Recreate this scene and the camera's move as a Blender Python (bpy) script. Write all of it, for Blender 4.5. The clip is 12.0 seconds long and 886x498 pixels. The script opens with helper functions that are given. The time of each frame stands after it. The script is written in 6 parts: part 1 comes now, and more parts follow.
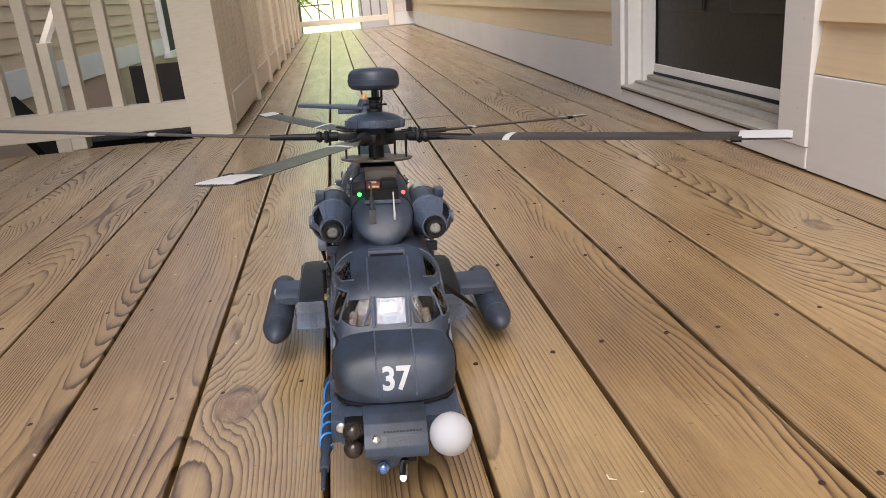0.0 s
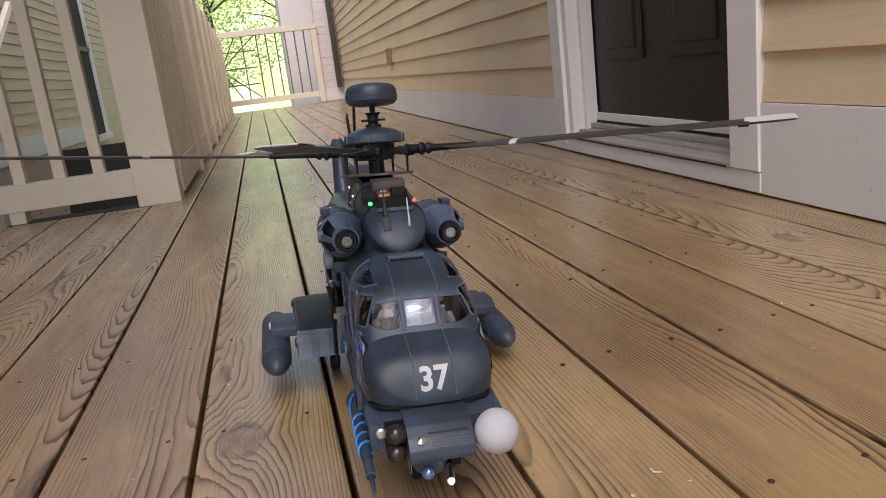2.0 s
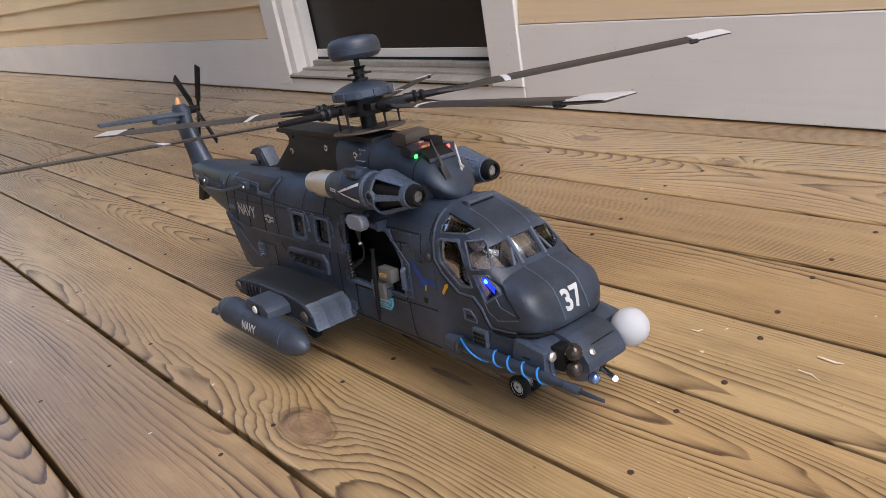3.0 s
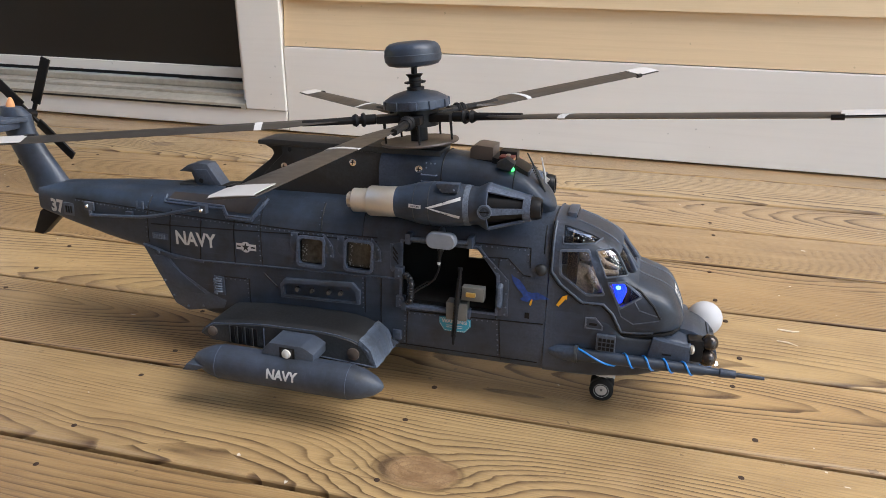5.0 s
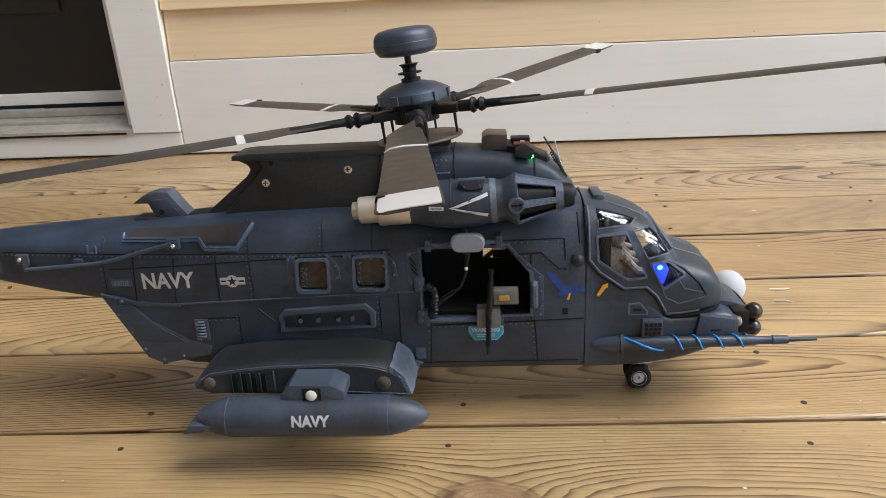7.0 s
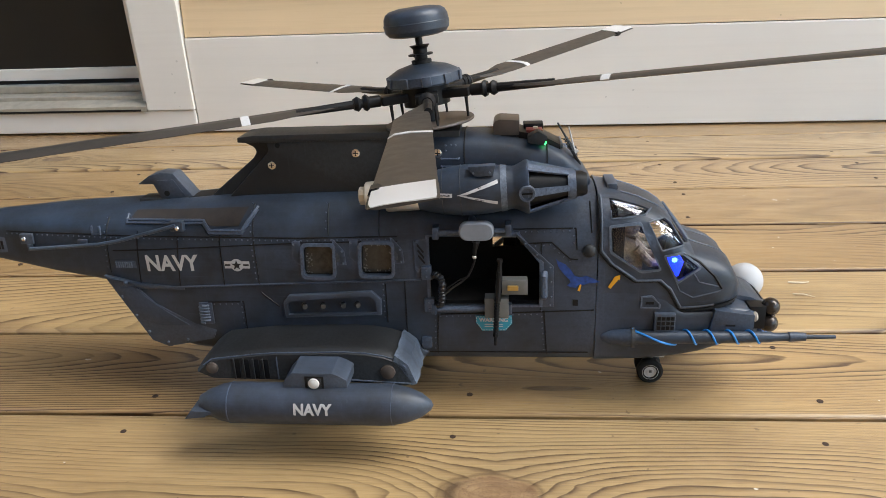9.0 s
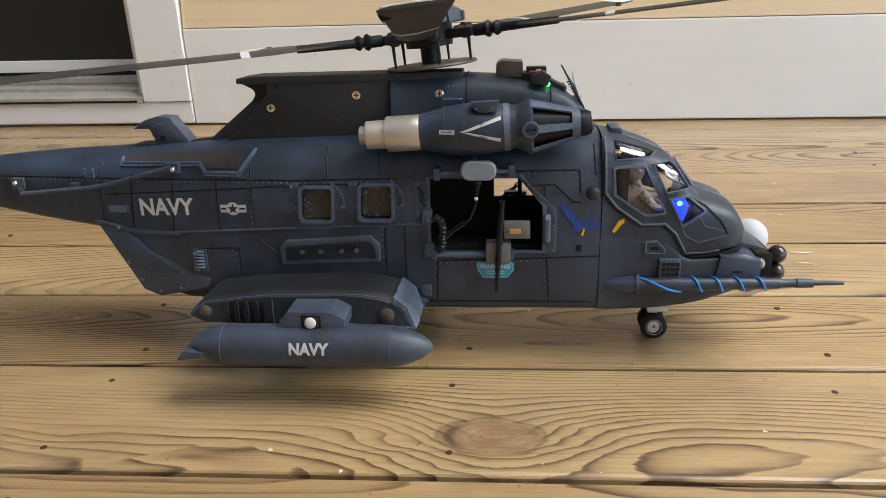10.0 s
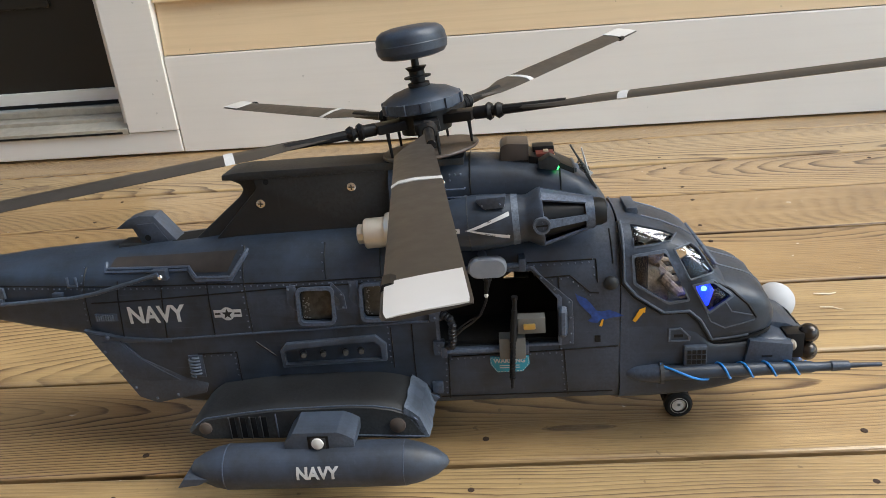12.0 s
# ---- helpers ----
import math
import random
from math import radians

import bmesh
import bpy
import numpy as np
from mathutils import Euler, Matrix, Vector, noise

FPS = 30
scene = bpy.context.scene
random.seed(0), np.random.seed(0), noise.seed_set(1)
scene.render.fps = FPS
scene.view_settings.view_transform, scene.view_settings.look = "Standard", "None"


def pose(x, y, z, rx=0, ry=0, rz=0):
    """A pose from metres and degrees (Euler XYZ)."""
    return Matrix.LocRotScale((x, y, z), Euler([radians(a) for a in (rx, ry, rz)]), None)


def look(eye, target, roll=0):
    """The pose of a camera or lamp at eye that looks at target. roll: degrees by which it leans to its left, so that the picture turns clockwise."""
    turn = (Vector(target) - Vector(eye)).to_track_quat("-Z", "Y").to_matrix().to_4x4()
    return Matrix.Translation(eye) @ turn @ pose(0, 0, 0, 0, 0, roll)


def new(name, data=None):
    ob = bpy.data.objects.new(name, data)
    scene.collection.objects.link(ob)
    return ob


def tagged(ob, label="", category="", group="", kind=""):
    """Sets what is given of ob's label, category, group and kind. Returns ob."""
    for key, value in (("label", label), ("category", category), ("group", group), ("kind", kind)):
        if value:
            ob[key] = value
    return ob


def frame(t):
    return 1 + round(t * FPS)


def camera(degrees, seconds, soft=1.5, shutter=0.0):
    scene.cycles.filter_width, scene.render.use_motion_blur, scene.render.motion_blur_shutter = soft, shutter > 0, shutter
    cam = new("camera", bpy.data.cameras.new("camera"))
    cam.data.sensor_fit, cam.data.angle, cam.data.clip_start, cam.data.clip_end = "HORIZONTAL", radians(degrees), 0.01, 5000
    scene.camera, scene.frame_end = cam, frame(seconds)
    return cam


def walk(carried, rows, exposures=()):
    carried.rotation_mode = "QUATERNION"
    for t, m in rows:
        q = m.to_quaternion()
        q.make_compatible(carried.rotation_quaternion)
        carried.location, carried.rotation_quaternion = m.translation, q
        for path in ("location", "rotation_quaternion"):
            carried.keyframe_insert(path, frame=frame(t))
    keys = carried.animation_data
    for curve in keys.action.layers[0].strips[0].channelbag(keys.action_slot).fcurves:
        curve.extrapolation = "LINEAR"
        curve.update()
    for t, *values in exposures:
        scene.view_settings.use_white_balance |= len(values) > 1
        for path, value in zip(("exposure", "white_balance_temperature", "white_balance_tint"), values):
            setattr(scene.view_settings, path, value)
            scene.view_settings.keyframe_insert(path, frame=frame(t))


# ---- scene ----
cam = camera(61.3, 12.0, soft=0.8)
PATH = [
    (0, (0.058, 0.039, 0.413), (0.272, 1.919, -0.235), -5.0),
    (0.3, (0.057, 0.024, 0.397), (0.252, 1.927, -0.189), -5.5),
    (0.5, (0.049, 0.016, 0.389), (0.244, 1.935, -0.141), -5.8),
    (1, (0.026, 0.007, 0.352), (0.214, 1.939, -0.13), -5.7),
    (1.5, (0.012, 0.018, 0.339), (0.195, 1.958, -0.112), -6.4),
    (2, (-0.023, 0.05, 0.355), (0.384, 1.948, -0.124), -6.9),
    (2.5, (-0.195, 0.135, 0.4), (0.763, 1.788, -0.192), -9.9),
    (3, (-0.373, 0.207, 0.424), (0.801, 1.632, -0.344), -10.2),
    (3.2, (-0.431, 0.251, 0.432), (0.811, 1.608, -0.353), -10.0),
    (4.8, (-0.605, 0.616, 0.434), (1.144, 1.162, -0.368), -0.1),
    (5, (-0.608, 0.644, 0.438), (1.175, 1.107, -0.341), 0.3),
    (5.5, (-0.598, 0.719, 0.427), (1.243, 0.979, -0.311), -0.9),
    (6, (-0.591, 0.773, 0.424), (1.257, 0.975, -0.315), -2.4),
    (6.5, (-0.578, 0.792, 0.416), (1.267, 0.918, -0.346), -3.0),
    (7, (-0.567, 0.794, 0.415), (1.273, 0.905, -0.362), -3.1),
    (9, (-0.55, 0.787, 0.414), (1.266, 0.945, -0.408), -2.6),
    (9.5, (-0.554, 0.791, 0.392), (1.253, 0.953, -0.448), -2.4),
    (10, (-0.567, 0.795, 0.343), (1.281, 0.934, -0.41), -1.8),
    (10.5, (-0.55, 0.796, 0.334), (1.303, 0.883, -0.412), -2.2),
    (11, (-0.538, 0.804, 0.34), (1.316, 0.852, -0.41), -3.8),
    (11.5, (-0.529, 0.828, 0.348), (1.321, 0.878, -0.41), -4.4),
    (12, (-0.49, 0.801, 0.422), (1.325, 0.942, -0.406), -5.0),
]
walk(cam, [(t, look(eye, target, roll)) for t, eye, target, roll in PATH],
     [(0, 0.38, 6900, 15), (0.5, 0.12, 6950, 16), (1.5, -0.06, 6850, 18), (2.4, -0.04, 6650, 18), (3.0, 0.40, 6550, 15), (4.8, 0.68, 6550, 10), (9.0, 0.76, 6550, 6), (12, 0.65, 6600, 5)])

# ---- world and light ----
world = bpy.data.worlds.new("sky")
scene.world = world
world.use_nodes = True
wn, wl = world.node_tree.nodes, world.node_tree.links
sky = wn.new("ShaderNodeTexSky")
sky.sky_type, sky.sun_disc = "NISHITA", False
sky.sun_elevation, sky.sun_rotation = radians(54), radians(185)
wl.new(sky.outputs[0], wn["Background"].inputs[0])
wn["Background"].inputs[1].default_value = 0.225
sun = new("sun", bpy.data.lights.new("sun", "SUN"))
sun.data.energy, sun.data.angle, sun.data.color = 2.6, radians(45), (1.0, 0.985, 0.97)
sun.matrix_world = look((0, 0, 0), (0.15, 0.68, -0.95))


# ---- material helpers ----
def mat(name, rough=0.5, metal=0.0):
    m = bpy.data.materials.new(name)
    m.use_nodes = True
    nt = m.node_tree
    b = nt.nodes["Principled BSDF"]
    b.inputs["Roughness"].default_value, b.inputs["Metallic"].default_value = rough, metal
    return m, nt, b


def node(nt, kind, **inputs):
    n = nt.nodes.new(kind)
    for k, v in inputs.items():
        key = k.replace("_", " ")
        if isinstance(v, bpy.types.NodeSocket):
            nt.links.new(v, n.inputs[key])
        else:
            n.inputs[key].default_value = v
    return n


def math_node(nt, op, a, b=0.0, c=0.0, clamp=False):
    n = nt.nodes.new("ShaderNodeMath")
    n.operation, n.use_clamp = op, clamp
    for k, v in enumerate((a, b, c)):
        if isinstance(v, bpy.types.NodeSocket):
            nt.links.new(v, n.inputs[k])
        else:
            n.inputs[k].default_value = v
    return n.outputs[0]


def noise_node(nt, vec, scale, detail=3.0, rough=0.5, dims="3D"):
    n = nt.nodes.new("ShaderNodeTexNoise")
    n.noise_dimensions = dims
    nt.links.new(vec, n.inputs["Vector"])
    n.inputs["Scale"].default_value, n.inputs["Detail"].default_value, n.inputs["Roughness"].default_value = scale, detail, rough
    return n.outputs[0]


def scaled(nt, vec, x, y, z):
    n = nt.nodes.new("ShaderNodeMapping")
    nt.links.new(vec, n.inputs[0])
    n.inputs["Scale"].default_value = (x, y, z)
    return n.outputs[0]


def ramp(nt, fac, *stops):
    n = nt.nodes.new("ShaderNodeValToRGB")
    nt.links.new(fac, n.inputs[0])
    els = n.color_ramp.elements
    while len(els) < len(stops):
        els.new(0.5)
    for e, (p, c) in zip(els, stops):
        e.position, e.color = p, (*c, 1) if len(c) == 3 else c
    return n.outputs[0]


def mix(nt, fac, a, b, blend="MIX"):
    n = nt.nodes.new("ShaderNodeMix")
    n.data_type, n.blend_type = "RGBA", blend
    for k, v in ((0, fac), (6, a), (7, b)):
        if isinstance(v, bpy.types.NodeSocket):
            nt.links.new(v, n.inputs[k])
        else:
            n.inputs[k].default_value = (*v, 1) if isinstance(v, tuple) else v
    return n.outputs[2]


def bump(nt, b, height, strength, dist):
    n = node(nt, "ShaderNodeBump", Strength=strength, Distance=dist, Height=height)
    nt.links.new(n.outputs[0], b.inputs["Normal"])


def obj_coord(nt):
    return nt.nodes.new("ShaderNodeTexCoord").outputs["Object"]


def plain(name, colour, rough=0.5, metal=0.0, vary=0.25, scale=60.0, relief=0.0, spots=0.0):
    """A painted or moulded surface: base colour with two scales of variation."""
    m, nt, b = mat(name, rough, metal)
    co = obj_coord(nt)
    n1, n2 = noise_node(nt, co, scale, 4.0, 0.6), noise_node(nt, co, scale * 0.13, 3.0)
    mixd = math_node(nt, "ADD", math_node(nt, "MULTIPLY", n1, 0.5), math_node(nt, "MULTIPLY", n2, 0.5))
    lo, hi = tuple(c * (1 - vary) for c in colour), tuple(min(1.0, c * (1 + vary)) for c in colour)
    nt.links.new(ramp(nt, mixd, (0.3, lo), (0.7, hi)), b.inputs["Base Color"])
    nt.links.new(math_node(nt, "MULTIPLY_ADD", n1, 0.25, rough - 0.12), b.inputs["Roughness"])
    if relief:
        bump(nt, b, n1, 0.4, relief)
    return m


def glow(name, colour, strength):
    m, nt, b = mat(name, 0.3)
    b.inputs["Base Color"].default_value = (*colour, 1)
    b.inputs["Emission Color"].default_value = (*colour, 1)
    b.inputs["Emission Strength"].default_value = strength
    return m


KNOTS = ((-0.100, 0.799, 0.0215, 0.25, 0.56), (0.043, 0.738, 0.0038, 1.0, 0.13), (0.803, 1.123, 0.016, 0.8, 0.52), (0.811, 1.661, 0.014, 0.8, 0.52), (0.748, 0.798, 0.011, 0.9, 0.52))


def wood_deck(name, light, mid, dark, green, ring=205.0):
    """Flat-sawn pine: growth rings cut as nested arches, knots, fibres, checks, stains."""
    m, nt, b = mat(name, 0.5)
    co = obj_coord(nt)
    rnd = nt.nodes.new("ShaderNodeObjectInfo").outputs["Random"]
    shift = nt.nodes.new("ShaderNodeCombineXYZ")
    nt.links.new(math_node(nt, "MULTIPLY", rnd, 13.7), shift.inputs[1])
    nt.links.new(math_node(nt, "MULTIPLY", rnd, 71.3), shift.inputs[2])
    add = nt.nodes.new("ShaderNodeVectorMath")
    nt.links.new(co, add.inputs[0])
    nt.links.new(shift.outputs[0], add.inputs[1])
    p = add.outputs[0]
    sep = nt.nodes.new("ShaderNodeSeparateXYZ")
    nt.links.new(co, sep.inputs[0])
    pos = nt.nodes.new("ShaderNodeNewGeometry").outputs["Position"]
    # small knots, scattered
    vor = nt.nodes.new("ShaderNodeTexVoronoi")
    nt.links.new(scaled(nt, p, 7.0, 2.0, 0.0), vor.inputs["Vector"])
    vor.inputs["Scale"].default_value, vor.inputs["Randomness"].default_value = 1.0, 1.0
    d = vor.outputs["Distance"]
    pick = nt.nodes.new("ShaderNodeSeparateColor")
    nt.links.new(vor.outputs["Color"], pick.inputs[0])
    has = math_node(nt, "GREATER_THAN", pick.outputs[0], 0.42)
    knot_r = math_node(nt, "MULTIPLY_ADD", pick.outputs[1], 0.055, 0.018)
    wobk = noise_node(nt, scaled(nt, p, 70.0, 34.0, 1.0), 1.0, 3.0)
    rel = math_node(nt, "DIVIDE", d, knot_r)
    halo = math_node(nt, "MULTIPLY", has, math_node(nt, "POWER", 2.718, math_node(nt, "MULTIPLY", math_node(nt, "MULTIPLY", rel, rel), -0.11)))
    core = math_node(nt, "MULTIPLY", has, math_node(nt, "SUBTRACT", 1.6, math_node(nt, "MULTIPLY", math_node(nt, "ADD", rel, math_node(nt, "MULTIPLY_ADD", wobk, 1.2, -0.6)), 1.4), clamp=True))
    # the large knots of this deck
    big_knots = []
    for kx, ky, kr, strong, stretch in KNOTS:
        off = nt.nodes.new("ShaderNodeVectorMath")
        off.operation = "SUBTRACT"
        nt.links.new(pos, off.inputs[0])
        off.inputs[1].default_value = (kx, ky, 0)
        ln = nt.nodes.new("ShaderNodeVectorMath")
        ln.operation = "LENGTH"
        nt.links.new(scaled(nt, off.outputs[0], 1 / kr, stretch / kr, 0.0), ln.inputs[0])
        dd = math_node(nt, "ADD", ln.outputs["Value"], math_node(nt, "MULTIPLY_ADD", wobk, 0.36, -0.18))
        big_knots.append((dd, strong, off.outputs[0]))
        pull = math_node(nt, "POWER", 2.718, math_node(nt, "MULTIPLY", math_node(nt, "MULTIPLY", dd, dd), -0.22))
        halo = math_node(nt, "MAXIMUM", halo, pull)
    # ring radius
    along = noise_node(nt, scaled(nt, p, 1.0, 0.40, 1.0), 1.0, 2.0)
    wob = noise_node(nt, scaled(nt, p, 12.0, 1.7, 1.0), 1.0, 3.0, 0.55)
    shake = noise_node(nt, scaled(nt, p, 45.0, 9.0, 1.0), 1.0, 3.0)
    depth = math_node(nt, "MULTIPLY_ADD", along, 0.46, -0.15)
    cx = math_node(nt, "ADD", sep.outputs[0], math_node(nt, "MULTIPLY_ADD", rnd, 0.22, -0.11))
    rad = math_node(nt, "SQRT", math_node(nt, "ADD", math_node(nt, "MULTIPLY", cx, cx), math_node(nt, "MULTIPLY", depth, depth)))
    rad = math_node(nt, "ADD", rad, math_node(nt, "MULTIPLY", wob, 0.014))
    rad = math_node(nt, "ADD", rad, math_node(nt, "MULTIPLY", shake, 0.0032))
    rad = math_node(nt, "ADD", rad, math_node(nt, "MULTIPLY", halo, 0.018))
    width = noise_node(nt, scaled(nt, p, 5.0, 0.8, 1.0), 1.0, 1.0)
    rr = math_node(nt, "MULTIPLY", rad, math_node(nt, "MULTIPLY_ADD", math_node(nt, "FRACT", math_node(nt, "MULTIPLY", rnd, 7.31)), ring * 0.70, ring * 0.92))
    rr = math_node(nt, "ADD", rr, math_node(nt, "MULTIPLY", width, 3.0))
    saw = math_node(nt, "FRACT", rr)
    late = math_node(nt, "MULTIPLY", math_node(nt, "POWER", saw, 4.4), math_node(nt, "SUBTRACT", 1.0, math_node(nt, "POWER", saw, 18.0)))
    soft_late = math_node(nt, "POWER", saw, 1.3)
    vary = noise_node(nt, scaled(nt, p, 17.0, 2.0, 1.0), 1.0, 5.0, 0.65)
    fib = noise_node(nt, scaled(nt, p, 620.0, 11.0, 50.0), 1.0, 4.0, 0.65)
    pore = noise_node(nt, scaled(nt, p, 1500.0, 60.0, 50.0), 1.0, 2.0)
    big = noise_node(nt, scaled(nt, p, 6.0, 1.7, 1.0), 1.0, 5.0, 0.6)
    stain = noise_node(nt, pos, 2.3, 3.0)
    tone = math_node(nt, "ADD", math_node(nt, "MULTIPLY", big, 0.85), math_node(nt, "MULTIPLY_ADD", rnd, 0.26, -0.08))
    base = ramp(nt, tone, (0.26, mid), (0.66, light))
    base = mix(nt, math_node(nt, "MULTIPLY_ADD", math_node(nt, "ADD", stain, math_node(nt, "MULTIPLY", rnd, 0.35)), 2.4, -1.55, clamp=True), base, green)
    grain = math_node(nt, "MULTIPLY", math_node(nt, "MULTIPLY_ADD", late, 1.70, math_node(nt, "MULTIPLY", soft_late, 0.20)), math_node(nt, "MULTIPLY", math_node(nt, "MULTIPLY_ADD", vary, 5.0, -1.80, clamp=True), math_node(nt, "MULTIPLY_ADD", math_node(nt, "FRACT", math_node(nt, "MULTIPLY", rnd, 3.77)), 0.35, 0.85)), clamp=True)
    col = mix(nt, grain, base, dark)
    col = mix(nt, math_node(nt, "MULTIPLY", math_node(nt, "MULTIPLY_ADD", fib, 3.6, -1.55, clamp=True), 0.50), col, mix(nt, 0.6, base, dark))
    col = mix(nt, math_node(nt, "MULTIPLY_ADD", pore, 1.1, -0.60, clamp=True), col, dark)
    check = math_node(nt, "GREATER_THAN", noise_node(nt, scaled(nt, p, 210.0, 3.2, 1.0), 1.0, 2.0, 0.4), 0.735)
    blot = noise_node(nt, scaled(nt, p, 13.0, 4.5, 1.0), 1.0, 6.0, 0.68)
    col = mix(nt, math_node(nt, "MULTIPLY", math_node(nt, "MULTIPLY_ADD", blot, 4.2, -2.15, clamp=True), 0.55), col, (0.170, 0.098, 0.050))
    pale = noise_node(nt, scaled(nt, p, 21.0, 7.0, 3.0), 1.0, 4.0, 0.6)
    col = mix(nt, math_node(nt, "MULTIPLY", math_node(nt, "MULTIPLY_ADD", pale, 4.0, -2.3, clamp=True), 0.30), col, (0.68, 0.48, 0.26))
    col = mix(nt, math_node(nt, "MULTIPLY", check, 0.45), col, (0.075, 0.036, 0.016))
    knotcol = ramp(nt, fib, (0.3, (0.045, 0.022, 0.010)), (0.7, (0.17, 0.085, 0.038)))
    col = mix(nt, math_node(nt, "MULTIPLY", core, 0.9), col, knotcol)
    col = mix(nt, math_node(nt, "MULTIPLY", halo, 0.22), col, mix(nt, 0.5, base, dark))
    dust = noise_node(nt, pos, 700.0, 3.0, 0.7)
    for dd, strong, off_vec in big_knots:
        inside = math_node(nt, "MULTIPLY_ADD", dd, -7.0, 7.3, clamp=True)
        k1, k2 = 1.0 / (1 + 2.2 * strong), 1.0 / (1 + 1.2 * strong)
        kc = mix(nt, math_node(nt, "MULTIPLY_ADD", wobk, 2.6, -0.8, clamp=True), (0.33 * k1, 0.185 * k1, 0.088 * k1), (0.56 * k2, 0.37 * k2, 0.195 * k2))
        rings = math_node(nt, "POWER", math_node(nt, "FRACT", math_node(nt, "MULTIPLY", dd, 4.6)), 3.0)
        kc = mix(nt, math_node(nt, "MULTIPLY", rings, 0.40), kc, (0.16, 0.078, 0.033))
        kc = mix(nt, math_node(nt, "MULTIPLY", math_node(nt, "MULTIPLY_ADD", dust, 6.0, -3.1, clamp=True), 0.8), kc, (0.060, 0.034, 0.018) if strong > 0.6 else (0.17, 0.085, 0.04))
        ends = nt.nodes.new("ShaderNodeSeparateXYZ")
        nt.links.new(off_vec, ends.inputs[0])
        dark_end = math_node(nt, "MULTIPLY", math_node(nt, "MULTIPLY_ADD", ends.outputs[1], 70.0, -0.9, clamp=True), math_node(nt, "MULTIPLY_ADD", dd, 3.5, -1.9, clamp=True))
        kc = mix(nt, math_node(nt, "MULTIPLY", dark_end, 0.85), kc, (0.060, 0.033, 0.017))
        col = mix(nt, math_node(nt, "MULTIPLY", inside, 0.9), col, kc)
        rim_line = math_node(nt, "MULTIPLY", math_node(nt, "SUBTRACT", 1.0, math_node(nt, "MULTIPLY", math_node(nt, "ABSOLUTE", math_node(nt, "SUBTRACT", dd, 1.06), 0.0), 9.0), clamp=True), 0.55)
        col = mix(nt, rim_line, col, dark)
    # dirt specks, pale flecks
    sp = noise_node(nt, p, 95.0, 2.0)
    col = mix(nt, math_node(nt, "MULTIPLY", math_node(nt, "GREATER_THAN", sp, 0.735), 0.45), col, (0.06, 0.035, 0.02))
    fl = noise_node(nt, scaled(nt, pos, 95.0, 70.0, 1.0), 1.0, 2.0, 0.5)
    col = mix(nt, math_node(nt, "MULTIPLY", math_node(nt, "GREATER_THAN", fl, 0.755), 0.75), col, (0.80, 0.76, 0.68))
    nt.links.new(col, b.inputs["Base Color"])
    nt.links.new(math_node(nt, "ADD", math_node(nt, "MULTIPLY_ADD", fib, 0.26, 0.20), math_node(nt, "MULTIPLY", grain, 0.16)), b.inputs["Roughness"])
    h = math_node(nt, "ADD", math_node(nt, "MULTIPLY", late, -0.35), math_node(nt, "MULTIPLY", fib, 0.6))
    h = math_node(nt, "ADD", h, math_node(nt, "MULTIPLY", check, -2.0))
    b.inputs["Coat Weight"].default_value, b.inputs["Coat Roughness"].default_value = 0.75, 0.27
    bump(nt, b, h, 0.55, 0.0016)
    return m


def siding_paint(name, colour, dirt, grainy=1.0):
    m, nt, b = mat(name, 0.5)
    co = obj_coord(nt)
    grain = noise_node(nt, scaled(nt, co, 30.0, 3.0, 130.0), 1.0, 5.0, 0.6)
    big = noise_node(nt, co, 2.3, 4.0)
    spots = noise_node(nt, co, 60.0, 2.0)
    c = ramp(nt, big, (0.3, tuple(x * 0.9 for x in colour)), (0.7, colour))
    c = mix(nt, math_node(nt, "MULTIPLY_ADD", grain, grainy, -0.45 * grainy, clamp=True), c, dirt)
    c = mix(nt, math_node(nt, "MULTIPLY", math_node(nt, "GREATER_THAN", spots, 0.76), 0.35), c, tuple(x * 0.5 for x in dirt))
    nt.links.new(c, b.inputs["Base Color"])
    bump(nt, b, grain, 0.35 * grainy, 0.0015)
    return m


